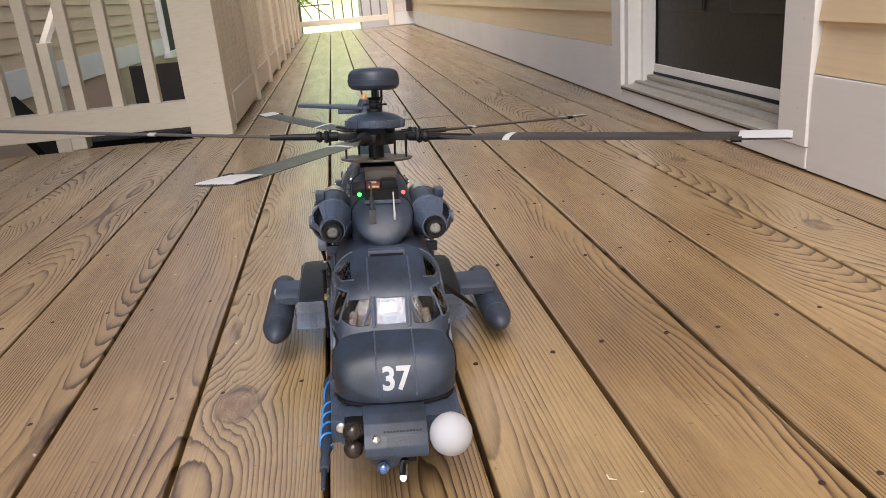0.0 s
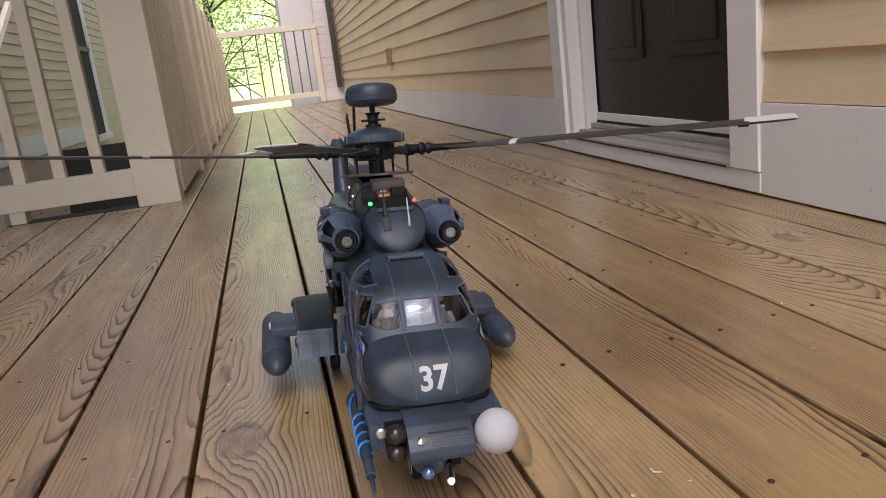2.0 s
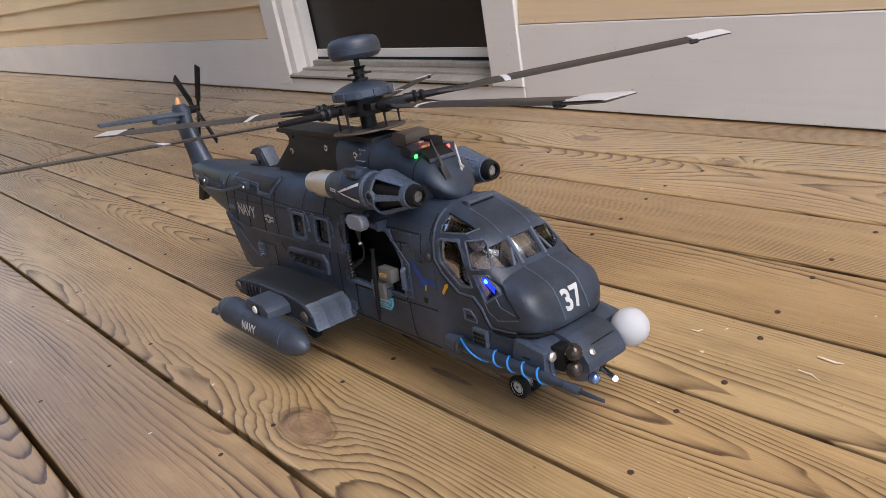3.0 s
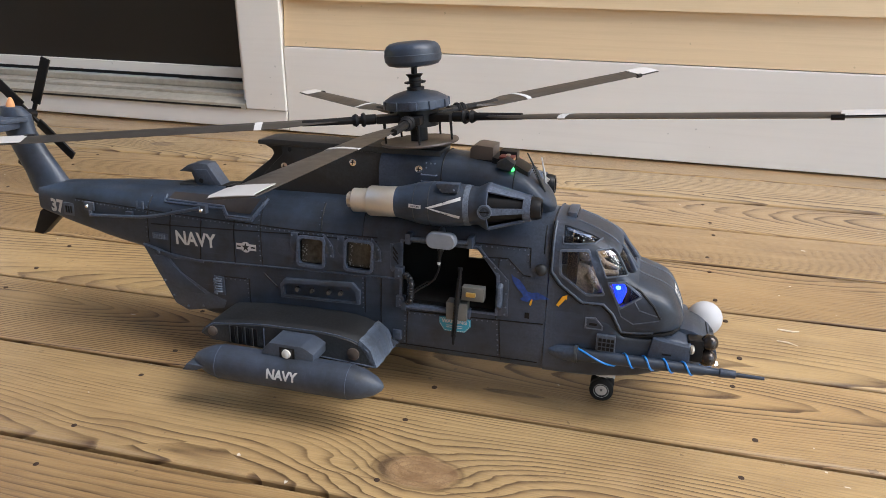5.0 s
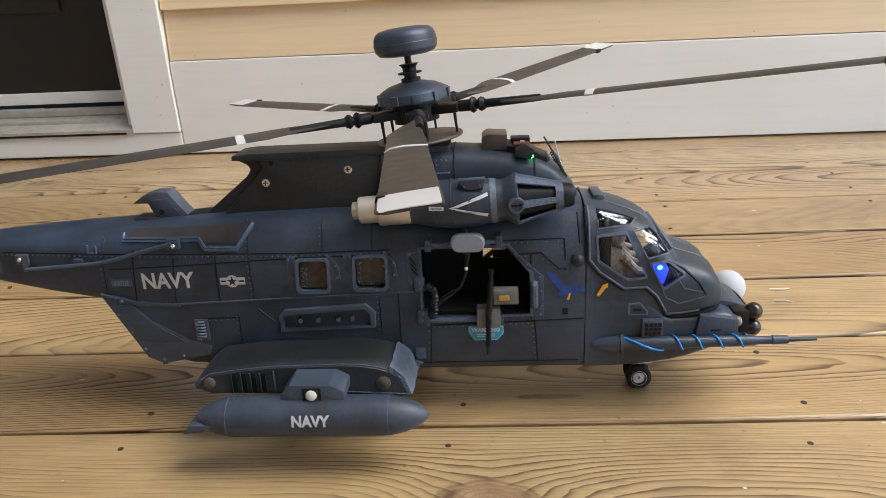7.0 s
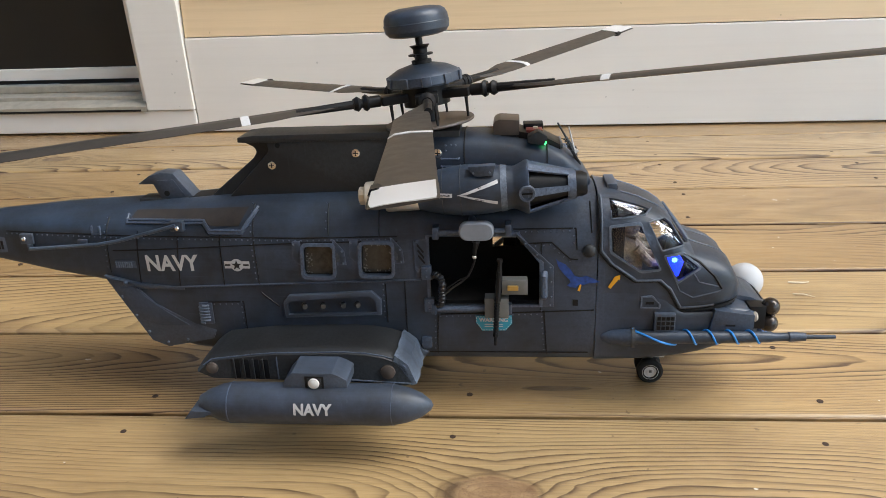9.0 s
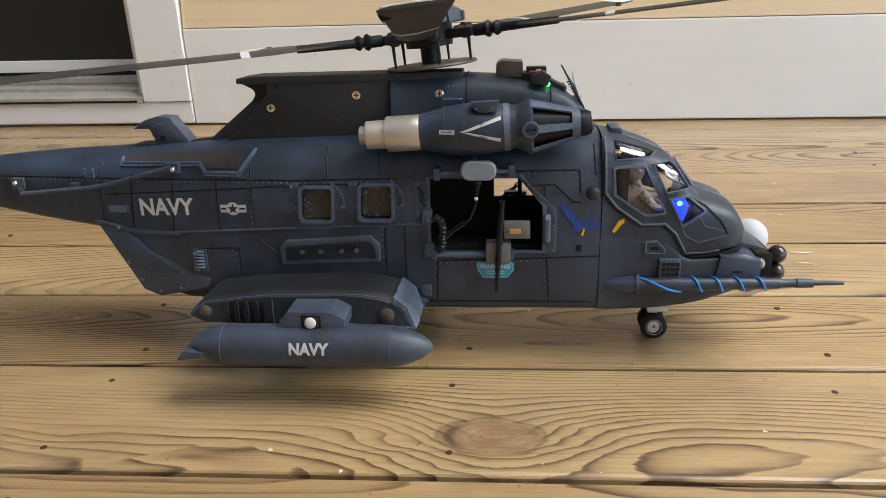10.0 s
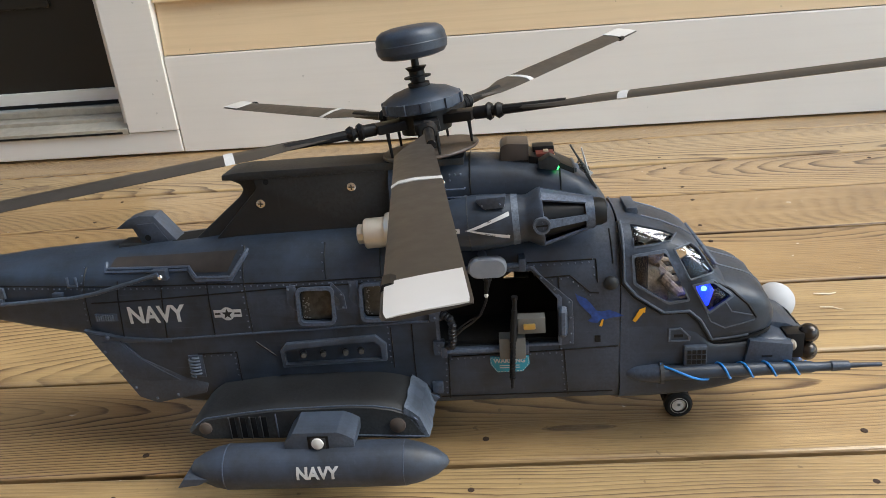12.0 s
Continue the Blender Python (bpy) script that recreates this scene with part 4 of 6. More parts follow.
hp("circuit_tray", prism([(-0.1150, 0.2235), (-0.1150, 0.2300), (-0.1010, 0.2372), (-0.0800, 0.2420), (-0.0800, 0.228)], 0, -0.0165, 0.0165, 0.0008), BLACK)
hp("tray_lip", box(-0.0172, 0.0172, -0.1170, -0.1150, 0.2270, 0.2305, 0.0005), HULLL)
board_1 = hp("circuit_board", box(-0.0145, -0.0010, -0.1000, -0.0860, 0.2375, 0.2425, 0.0006), plain("circuit_red", (0.16, 0.035, 0.03), 0.4))
part("contact", box(-0.0125, -0.0020, -0.1006, -0.0985, 0.2385, 0.2410, 0.0004), plain("contact_gold", (0.75, 0.50, 0.24), 0.3, 0.8), board_1, "gold contact strip")
part("contact", box(-0.0105, -0.0045, -0.0960, -0.0920, 0.2425, 0.2440, 0.0004), SILVER, board_1)
hp("battery_box", box(0.0000, 0.0150, -0.1010, -0.0840, 0.2370, 0.2452, 0.0010), BLACK)
hp("sensor_wedge", prism([(-0.0868, 0.2345), (-0.0872, 0.2396), (-0.0958, 0.2442), (-0.1036, 0.2394), (-0.1004, 0.2320)], 0, -0.0285, -0.0160, 0.0006), HULLD)
for x, tilt in ((-0.0105, 0), (0.0105, 1)):
    foot = (x, -0.126, 0.2225)
    if tilt == 0:
        bm = tube([foot, (x, -0.1235, 0.229), (x, -0.120, 0.2345), (x, -0.1125, 0.2475)], [0.0017, 0.0016, 0.0009, 0.0007], 8)
        for k in range(5):
            tube([(x, -0.1245 + 0.0012 * k, 0.2255 + 0.0020 * k), (x, -0.1240 + 0.0012 * k, 0.2264 + 0.0020 * k)], 0.0022, 8, bm=bm)
        prism([(-0.1235, 0.2240), (-0.1265, 0.2240), (-0.1330, 0.2120), (-0.1310, 0.2105)], 0, x - 0.0034, x + 0.0034, 0.0005, bm=bm)
        hp("aerial", bm, HULLD, label="thin dark whip aerial")
    else:
        hp("aerial", tube([(x, -0.1290, 0.2120), (x, -0.1285, 0.2200), (x - 0.0005, -0.1235, 0.2400)], [0.0012, 0.0010, 0.0006], 8), WHITEP, label="thin white aerial")
        hp("aerial_fin", prism([(-0.1250, 0.2240), (-0.1330, 0.2185), (-0.1290, 0.2140), (-0.1265, 0.2200)], 0, x - 0.0004, x + 0.0004), OFFW)
hp("lamp", ball((0.0212, -0.1010, 0.2335), 0.0021, 12), REDL, label="small red lamp")
hp("lamp", ball((-0.0215, -0.1010, 0.2330), 0.0021, 12), GREENL, label="small green lamp, lit")

# engines
for side in (-1, 1):
    x, z = side * 0.0488, 0.2005
    tilt = pose(x, -0.04, z, -2.75) @ pose(0, 0.04, 0)
    m = tilt @ pose(0, 0, 0, -90)
    eng = hp("engine", lathe([(0.0, 0.0030), (0.0146, 0.0030), (0.0160, -0.004), (0.0192, -0.018), (0.0209, -0.032), (0.0212, -0.040), (0.0203, -0.056), (0.0184, -0.0680), (0.0178, -0.0740), (0.0178, -0.0765), (0.0221, -0.0850), (0.0224, -0.0875), (0.0206, -0.0880), (0.0190, -0.0800), (0.0, -0.0790)], 40, m))
    part("engine_ring", lathe([(0.0184, -0.0655), (0.0194, -0.0650), (0.0188, -0.0700), (0.0180, -0.0700)], 40, m), HULLL, eng)
    part("intake_core", lathe([(0.0, -0.124), (0.0095, -0.124), (0.0172, -0.0835), (0.0, -0.0800)], 30, m), BLACK, eng)
    part("cage_ring", lathe([(0.0105, -0.1255), (0.0122, -0.1255), (0.0132, -0.1190), (0.0116, -0.1190)], 36, m), HULL, eng)
    part("nose_ring", lathe([(0.0066, -0.1345), (0.0088, -0.1345), (0.0104, -0.1310), (0.0108, -0.1250), (0.0066, -0.1240)], 32, m), BLACK, eng)
    part("intake_lamp", lathe([(0.0, -0.1318), (0.0046, -0.1314), (0.0064, -0.1300), (0.0064, -0.125), (0.0, -0.125)], 24, m), LENSG, eng)
    for k in range(6):
        a = radians(60 * k)
        c, s = math.cos(a), math.sin(a)
        b = bmesh.new()
        vs = []
        for r, yy, ts in ((0.0223, -0.0865, 0.0034), (0.0132, -0.1200, 0.0022)):
            for sg in (-1, 1):
                for d in (0.0, 0.0018):
                    vs.append(b.verts.new(tilt @ Vector(((r - d) * c - sg * ts * s, yy, (r - d) * s + sg * ts * c))))
        for q in ((0, 2, 6, 4), (1, 5, 7, 3), (0, 4, 5, 1), (2, 3, 7, 6), (0, 1, 3, 2), (4, 6, 7, 5)):
            b.faces.new([vs[i] for i in q])
        bmesh.ops.recalc_face_normals(b, faces=b.faces)
        part("intake_strut", b, HULL, eng, smooth=False)
    for k in range(6):
        if k in ((2, 3) if side < 0 else (0, 5)):
            continue
        b = bmesh.new()
        arcs = []
        for r, yy in ((0.0216, -0.0865), (0.0128, -0.1200), (0.0112, -0.1200), (0.0200, -0.0865)):
            arcs.append([b.verts.new(tilt @ Vector((r * math.cos(radians(60 * k + 7 * j + 6)), yy, r * math.sin(radians(60 * k + 7 * j + 6))))) for j in range(8)])
        for a0, a1 in zip(arcs, arcs[1:] + arcs[:1]):
            for j in range(7):
                b.faces.new((a0[j], a0[j + 1], a1[j + 1], a1[j]))
        b.faces.new([arc[0] for arc in arcs])
        b.faces.new([arc[-1] for arc in arcs][::-1])
        bmesh.ops.recalc_face_normals(b, faces=b.faces)
        part("cone_panel", b, HULL, eng)
    part("side_disc", lathe([(0, 0.0004), (0.0044, 0.0004), (0.0046, 0.0016), (0.0064, 0.0016), (0.0066, 0.0), (0.0066, -0.003), (0, -0.003)], 24, tilt @ pose(side * 0.0218, -0.0860, 0.0, 0, side * 90)), HULLL, eng)
    part("disc_slot", box(-0.0006, 0.0006, -0.0042, 0.0042, 0.0004, 0.0010, m=tilt @ pose(side * 0.0218, -0.0860, 0.0, 0, side * 90)), BLACK, eng)
    part("nozzle", lathe([(0.0, 0.0025), (0.0140, 0.0025), (0.0146, 0.0045), (0.0146, 0.0295), (0.0140, 0.0310), (0.0, 0.0310)], 36, m), SILVER, eng, "dull silver exhaust")
    part("nozzle_step", lathe([(0.0, 0.0305), (0.0116, 0.0305), (0.0118, 0.0320), (0.0116, 0.0472), (0.0108, 0.0480), (0.0, 0.0480)], 30, m), SILVER, eng)
    part("nozzle_tip", lathe([(0.0, 0.0475), (0.0076, 0.0475), (0.0078, 0.0530), (0.0064, 0.0538), (0.0, 0.0500)], 9, m), SILVER, eng)
    part("engine_mount", box(*sorted((side * 0.022, side * 0.042)), -0.065, -0.01, 0.190, 0.210, 0.002), HULL, eng)
    part("access_lug", prism([(-0.0400, 0.0235), (-0.0620, 0.0235), (-0.0600, 0.0150), (-0.0455, 0.0150), (-0.0405, 0.0205)], 0, *sorted((side * 0.0085, side * 0.0172)), 0.0006, m=tilt), HULL, eng)
    for yb in (-0.0440, -0.0570):
        part("bolt", ball(tilt @ Vector((side * 0.0173, yb, 0.0180)), 0.0009, 8), HULLL, eng)
    for yb, rb in ((-0.0175, 0.0190), (-0.0325, 0.0208)):
        part("band", lathe([(rb - 0.001, yb - 0.0005), (rb + 0.0006, yb - 0.0003), (rb + 0.0006, yb + 0.0003), (rb - 0.001, yb + 0.0005)], 40, m), HULLD, eng)

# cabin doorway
# near-black sheet and floor carry the cabin's darkness as colour
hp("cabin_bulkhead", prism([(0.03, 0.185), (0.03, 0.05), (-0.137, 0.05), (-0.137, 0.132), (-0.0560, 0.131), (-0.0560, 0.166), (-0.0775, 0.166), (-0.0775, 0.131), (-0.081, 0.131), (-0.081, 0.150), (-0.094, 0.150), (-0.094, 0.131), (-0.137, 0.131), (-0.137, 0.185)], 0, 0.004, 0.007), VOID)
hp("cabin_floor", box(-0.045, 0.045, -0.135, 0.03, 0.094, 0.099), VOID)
hp("cockpit_floor", box(-0.042, 0.042, -0.262, -0.147, 0.092, 0.100, 0.002), BLACK)
hp("cockpit_wall", box(-0.044, 0.044, -0.148, -0.1455, 0.095, 0.176), DARK)
for side in (-1, 1):
    hp("door_rail", tube([(side * 0.0548, -0.008, 0.1645), (side * 0.0548, -0.0725, 0.1672)], 0.0021, 10), HULL)
    for y, z in ((-0.0098, 0.1650), (-0.0708, 0.1675)):
        hp("rail_bracket", box(*sorted((side * 0.043, side * 0.0575)), y - 0.0026, y + 0.0026, z - 0.0055, z + 0.0050, 0.001), HULL)
    hp("step_rail", tube([(side * 0.0540, -0.004, 0.0945), (side * 0.0540, -0.071, 0.0950)], 0.0024, 10), HULL)
    for y in (-0.006, -0.071):
        hp("rail_bracket", box(*sorted((side * 0.049, side * 0.0570)), y - 0.0024, y + 0.0024, 0.0905, 0.0995, 0.001), HULL)
    for y, z in ((-0.0006, 0.1285), (-0.0020, 0.0982)):
        block = hp("hinge_block", box(*sorted((side * 0.049, side * 0.0560)), y - 0.0045, y + 0.0045, z - 0.0062, z + 0.0062, 0.0014), HULL)
        for d in (-0.003, 0.003):
            part("bolt", ball((side * 0.0560, y, z + d), 0.0010, 8), HULLL, block)
    hp("grab_handle", tube([(side * 0.0525, -0.1008, 0.1060), (side * 0.0550, -0.1008, 0.1075), (side * 0.0550, -0.1008, 0.1260), (side * 0.0525, -0.1008, 0.1280)], 0.0034, 10), HULL)
    hp("door_track", prism([(-0.0772, 0.1635), (-0.1088, 0.1335), (-0.1092, 0.0965), (-0.0985, 0.0962), (-0.0985, 0.1372), (-0.0780, 0.1608)], 0, *sorted((side * 0.0490, side * 0.0534)), 0.0006), HULL)
    for y, z in ((-0.0850, 0.1545), (-0.0950, 0.1445), (-0.1060, 0.1330), (-0.1066, 0.1200), (-0.1070, 0.1060), (-0.1060, 0.0985)):
        hp("bolt", ball((side * 0.0534, y, z), 0.0009, 8), HULLL)
loop = [(-0.052, -0.004, 0.1245), (-0.0555, -0.0085, 0.1275), (-0.058, -0.0125, 0.1255), (-0.059, -0.0145, 0.120), (-0.058, -0.0135, 0.113), (-0.058, -0.0140, 0.107), (-0.0575, -0.0125, 0.101), (-0.053, -0.008, 0.0985)]
hose = []
for (x0, y0, z0), (x1, y1, z1) in zip(loop, loop[1:]):
    hose += [(x0 + (x1 - x0) * k / 8, y0 + (y1 - y0) * k / 8, z0 + (z1 - z0) * k / 8) for k in range(8)]
bm = tube(hose, [0.0034 if k % 4 < 2 else 0.0027 for k in range(len(hose))], 10)
hp("hose", bm, GUNM, label="ribbed dark hose at the door")
hp("cable", tube([(-0.057, -0.0150, 0.1090), (-0.056, -0.022, 0.1150), (-0.055, -0.030, 0.1200), (-0.055, -0.0365, 0.1260), (-0.056, -0.0400, 0.1340), (-0.0575, -0.0420, 0.1400), (-0.0585, -0.0425, 0.1450)], 0.0010, 8), GUNM)
hp("cable", tube([(-0.057, -0.0150, 0.1120), (-0.055, -0.020, 0.1160), (-0.055, -0.029, 0.1225), (-0.0555, -0.0355, 0.1250), (-0.056, -0.0385, 0.1300)], 0.0007, 8), GUNM)
# hoist lamp over the door
hp("hoist_arm", tube([(-0.042, -0.0400, 0.1730), (-0.060, -0.0430, 0.1715)], 0.0036, 10), HULL)
def stadium(x, r):
    return [(x, -0.0445 + r * (0.0068 * math.copysign(1, math.cos(t)) + 0.0078 * math.cos(t)), 0.1690 + r * 0.0078 * math.sin(t)) for t in [math.tau * (k + 0.5) / 28 for k in range(28)]]
hp("hoist_pod", loft([stadium(x, r) for x, r in ((-0.0570, 0.90), (-0.0585, 1.0), (-0.0650, 1.0), (-0.0665, 0.90))]), GREYB, label="pale grey hoist pod over the door")
hook = hp("hoist_hook", tube([(-0.0620, -0.0440, 0.1620), (-0.0622, -0.0438, 0.1560), (-0.0615, -0.0430, 0.1520), (-0.0610, -0.0425, 0.1470)], [0.0028, 0.0024, 0.0018, 0.0013], 10), BLACK)
part("hook_collar", tube([(-0.0620, -0.0440, 0.1600), (-0.0621, -0.0439, 0.1585)], 0.0034, 10), GUNM, hook)
part("hook_lamp", ball((-0.0612, -0.0424, 0.1455), 0.0018, 10), OFFW, hook)

# door guns
for side in (-1, 1):
    x = side * 0.062
    at = (lambda *p: p) if side < 0 else (lambda *p: tuple(pose(0.060, -0.075, 0.128, 28, -42, 0) @ Vector((p[0] - 0.062, p[1] + 0.062, p[2] - 0.140))))
    bm = tube([at(x, -0.0640, 0.1440), at(x, -0.0630, 0.1260)], [0.0017, 0.0021], 10)
    tube([at(x, -0.0637, 0.1440), at(x, -0.0636, 0.1415)], 0.0026, 10, bm=bm)
    tube([at(x, -0.0632, 0.1330), at(x, -0.0612, 0.1060)], [0.0024, 0.0029], 10, bm=bm)
    tube([at(x, -0.0612, 0.1060), at(x, -0.0590, 0.0640)], [0.0019, 0.0014], 10, bm=bm)
    for k in range(11):
        tube([at(x, -0.0609 + 0.00015 * k, 0.1035 - 0.0030 * k), at(x, -0.0608 + 0.00015 * k, 0.1023 - 0.0030 * k)], 0.0025, 10, bm=bm)
    gun = hp("door_gun", bm, BLACK, label="black toy machine gun on a door mount")
    part("ammo_box", box(*sorted((x - side * 0.012, x - side * 0.002)), -0.0868, -0.0651, 0.1105, 0.1240, 0.0008), GREY, gun, "grey box with a gold bar")
    part("round", box(*sorted((x - side * 0.0025, x + side * 0.0006)), -0.0790, -0.0698, 0.1153, 0.1193, 0.0006), plain("brass_bar", (0.62, 0.42, 0.13), 0.35, 0.6), gun)
    part("gun_mount", box(*sorted((side * 0.047, x - side * 0.002)), -0.0709, -0.0502, 0.0885, 0.1068, 0.001), GREY, gun)
hp("warning_plate", prism([(-0.0419, 0.0875), (-0.0422, 0.0808), (-0.0474, 0.0732), (-0.0680, 0.0735), (-0.0737, 0.0802), (-0.0733, 0.0876)], 0, -0.0532, -0.0490, 0.0004), TEAL, label="teal warning plate")

# side details
bm = prism([(0.1284, 0.1005), (0.1232, 0.1066), (0.0488, 0.1112), (0.0404, 0.1032), (0.0410, 0.0885), (0.1277, 0.0855)], 0, -0.0545, -0.040, 0.0006)
vent = hp("flare_box", bm, HULLL)
combine(vent, prism([(0.1250, 0.0985), (0.1205, 0.1020), (0.0500, 0.1062), (0.0455, 0.1010), (0.0450, 0.0905), (0.1250, 0.0880)], 0, -0.06, -0.0485))
# recess back coloured near-black in place of its shade
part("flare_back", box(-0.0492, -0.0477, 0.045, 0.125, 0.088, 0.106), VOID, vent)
for y, z in ((0.1091, 0.0972), (0.0927, 0.0975), (0.0744, 0.0981), (0.0615, 0.0988)):
    part("flare_tube", tube([(-0.0480, y + 0.0020, z - 0.002), (-0.0520, y + 0.0008, z - 0.0008), (-0.0525, y + 0.0006, z - 0.0006), (-0.0580, y - 0.0010, z + 0.0006)], [0.0028, 0.0028, 0.0019, 0.0018], 12), GUNM, vent)
    part("tube_cap", tube([(-0.0572, y - 0.0008, z + 0.0004), (-0.0584, y - 0.0012, z + 0.0007)], 0.0021, 12), STEELT, vent)
for side in (-1, 1):
    hp("waist_ridge", tube([(side * body_half_width(y, z, 0.0002), y, z) for y, z in [(0.282 - 0.277 * k / 40, 0.1103 + 0.0110 * k / 40) for k in range(41)]], 0.0011, 8), HULL)
    hp("bump_dome", ball((side * 0.0520, -0.1382, 0.1473), 0.0058, 16, (0.7, 1, 1)), HULLD)
    hp("latch_block", box(*sorted((side * 0.048, side * 0.0535)), -0.0026, 0.0063, 0.0558, 0.0665, 0.0010), HULL)
    # slanted skirt plates at the tail end of the cabin
    hp("tail_skirt", prism([(0.2940, 0.1235), (0.2590, 0.0590), (0.2440, 0.0525), (0.2000, 0.0610), (0.1960, 0.0700), (0.2150, 0.0760), (0.2500, 0.0960), (0.2700, 0.1180)], 0, *sorted((side * 0.0440, side * 0.0480)), 0.0005), HULLL)
    for y, z in ((0.2800, 0.1030), (0.2700, 0.0845), (0.2605, 0.0680), (0.2440, 0.0572), (0.2250, 0.0600)):
        hp("bolt", ball((side * 0.0480, y, z), 0.0014, 10), HULLL)
    hp("tail_arm", tube([(side * 0.0500, 0.2180, 0.1715), (side * 0.0498, 0.2310, 0.1680), (side * 0.0482, 0.2750, 0.1565), (side * 0.0470, 0.2950, 0.1530), (side * 0.0355, 0.3670, 0.1450)], 0.0018, 8), HULL)
    clip = hp("arm_clip", box(*sorted((side * 0.0440, side * 0.0500)), 0.2120, 0.2240, 0.1655, 0.1745, 0.0008), HULL)
    part("clip_lamp", ball((side * 0.0508, 0.2165, 0.1690), 0.0024, 12), CHROME, clip, "bright clip lamp")
    lampb = hp("lamp_bracket", box(*sorted((side * 0.026, side * 0.0345)), 0.3635, 0.3760, 0.1490, 0.1590, 0.001), HULLL)
    part("bracket_foot", box(*sorted((side * 0.028, side * 0.0352)), 0.3660, 0.3700, 0.1425, 0.1495, 0.0006), HULLL, lampb)
    part("tail_lamp", ball((side * 0.0350, 0.3712, 0.1545), 0.0024, 12), CHROME, lampb)
    boxb = hp("tail_bracket", box(*sorted((side * 0.018, side * 0.0275)), 0.3955, 0.4100, 0.1385, 0.1535, 0.001), HULLL)
    for k in range(3):
        part("bracket_slot", box(*sorted((side * 0.0272, side * 0.0279)), 0.3985 + 0.0032 * k, 0.4005 + 0.0032 * k, 0.1420, 0.1500), BLACK, boxb)
    hp("arm_rest", box(*sorted((side * 0.036, side * 0.0432)), 0.3070, 0.3160, 0.1510, 0.1560, 0.0008), HULL)
    hp("tie_ring", tube([(side * 0.0420, 0.3000, 0.1690), (side * 0.0425, 0.3000, 0.1615), (side * 0.0428, 0.2925, 0.1615), (side * 0.0425, 0.2925, 0.1690)], 0.0011, 8), HULL)
    hp("tail_louvre", box(*sorted((side * 0.040, side * 0.0465)), 0.2625, 0.2820, 0.1300, 0.1370, 0.0006), HULL)
    for k in range(8):
        hp("louvre_rib", tube([(side * 0.0466, 0.2665 + 0.0020 * k, 0.1310), (side * 0.0466, 0.2665 + 0.0020 * k, 0.1360)], 0.0007, 6), HULLL)
    coil = hp("spring_block", box(*sorted((side * 0.046, side * 0.0495)), 0.1965, 0.2090, 0.0765, 0.0975, 0.0008), HULL)
    part("spring_coil", tube([(side * (0.0500 + 0.0022 * math.cos(k * 0.7)), 0.2040 + 0.0042 * math.sin(k * 0.7), 0.0785 + 0.0175 * k / 54) for k in range(55)], 0.0011, 6), HULLL, coil)
# small air scoop on the spine
hp("spine_scoop", prism([(0.2680, 0.1975), (0.2560, 0.2055), (0.2447, 0.2085), (0.2326, 0.2078), (0.2150, 0.1840), (0.2190, 0.1780), (0.2447, 0.1780), (0.2528, 0.1975)], 0, -0.009, 0.009, 0.0012), HULLL)
hp("scoop_inset", prism([(0.2490, 0.2010), (0.2330, 0.2020), (0.2225, 0.1845), (0.2405, 0.1845)], 0, -0.0096, -0.0088, 0.0003), HULL)
hp("spine_step", box(-0.010, 0.010, 0.240, 0.268, 0.176, 0.1845, 0.001), HULLD)
# flat black disc that paints the hole's darkness
hp("scoop_hole", lathe([(0, 0), (0.0026, 0), (0.0026, 0.0004), (0, 0.0004)], 16, pose(-0.0096, 0.2405, 0.1892, 0, -90)), VOID)
for side in (-1, 1):
    hp("skirt_inset", prism([(0.2810, 0.1120), (0.2640, 0.0800), (0.2480, 0.0745), (0.2200, 0.0745), (0.2400, 0.0880), (0.2560, 0.1010), (0.2680, 0.1130)], 0, *sorted((side * 0.0465, side * 0.0488)), 0.0004), HULL)
    hp("skirt_strut", prism([(0.2910, 0.1215), (0.2600, 0.1120), (0.2200, 0.1100), (0.2200, 0.1125), (0.2600, 0.1160)], 0, *sorted((side * 0.0455, side * 0.0492)), 0.0004), HULL)
    hp("bolt", ball((side * 0.0490, 0.2740, 0.1170), 0.0022, 12), HULL)
# tail
fin = hp("tail_fin", loft([[(w * math.cos(t), y + d * math.sin(t), z + tilt * d * math.sin(t)) for t in [math.tau * k / 24 for k in range(24)]] for y, d, z, w, tilt in
        ((0.440, 0.031, 0.152, 0.0150, 0.2), (0.451, 0.028, 0.175, 0.0140, 0.2), (0.470, 0.023, 0.205, 0.0125, 0.1), (0.480, 0.0195, 0.226, 0.0115, 0.0), (0.4835, 0.0195, 0.244, 0.0120, 0.0), (0.488, 0.014, 0.2525, 0.008, 0.0))]))
hp("beacon", lathe([(0, 0), (0.005, 0), (0.0048, 0.003), (0.0034, 0.008), (0.002, 0.0115), (0, 0.0125)], 16, pose(0.0, 0.489, 0.251, 8)), plain("amber_plastic", (0.75, 0.36, 0.16), 0.3), label="clear amber tail beacon")
hp("stabilizer", prism([(-0.004, 0.462), (-0.004, 0.492), (-0.040, 0.510), (-0.112, 0.530), (-0.114, 0.512), (-0.060, 0.482)], 2, 0.2375, 0.2425, 0.0012), HULLL)
hp("stabilizer_brace", box(-0.045, -0.008, 0.470, 0.492, 0.2300, 0.2372, 0.001), HULL)
tr = hp("tail_rotor_hub", tube([(0.008, 0.486, 0.241), (0.030, 0.486, 0.241)], [0.007, 0.0055], 14), BLACK)
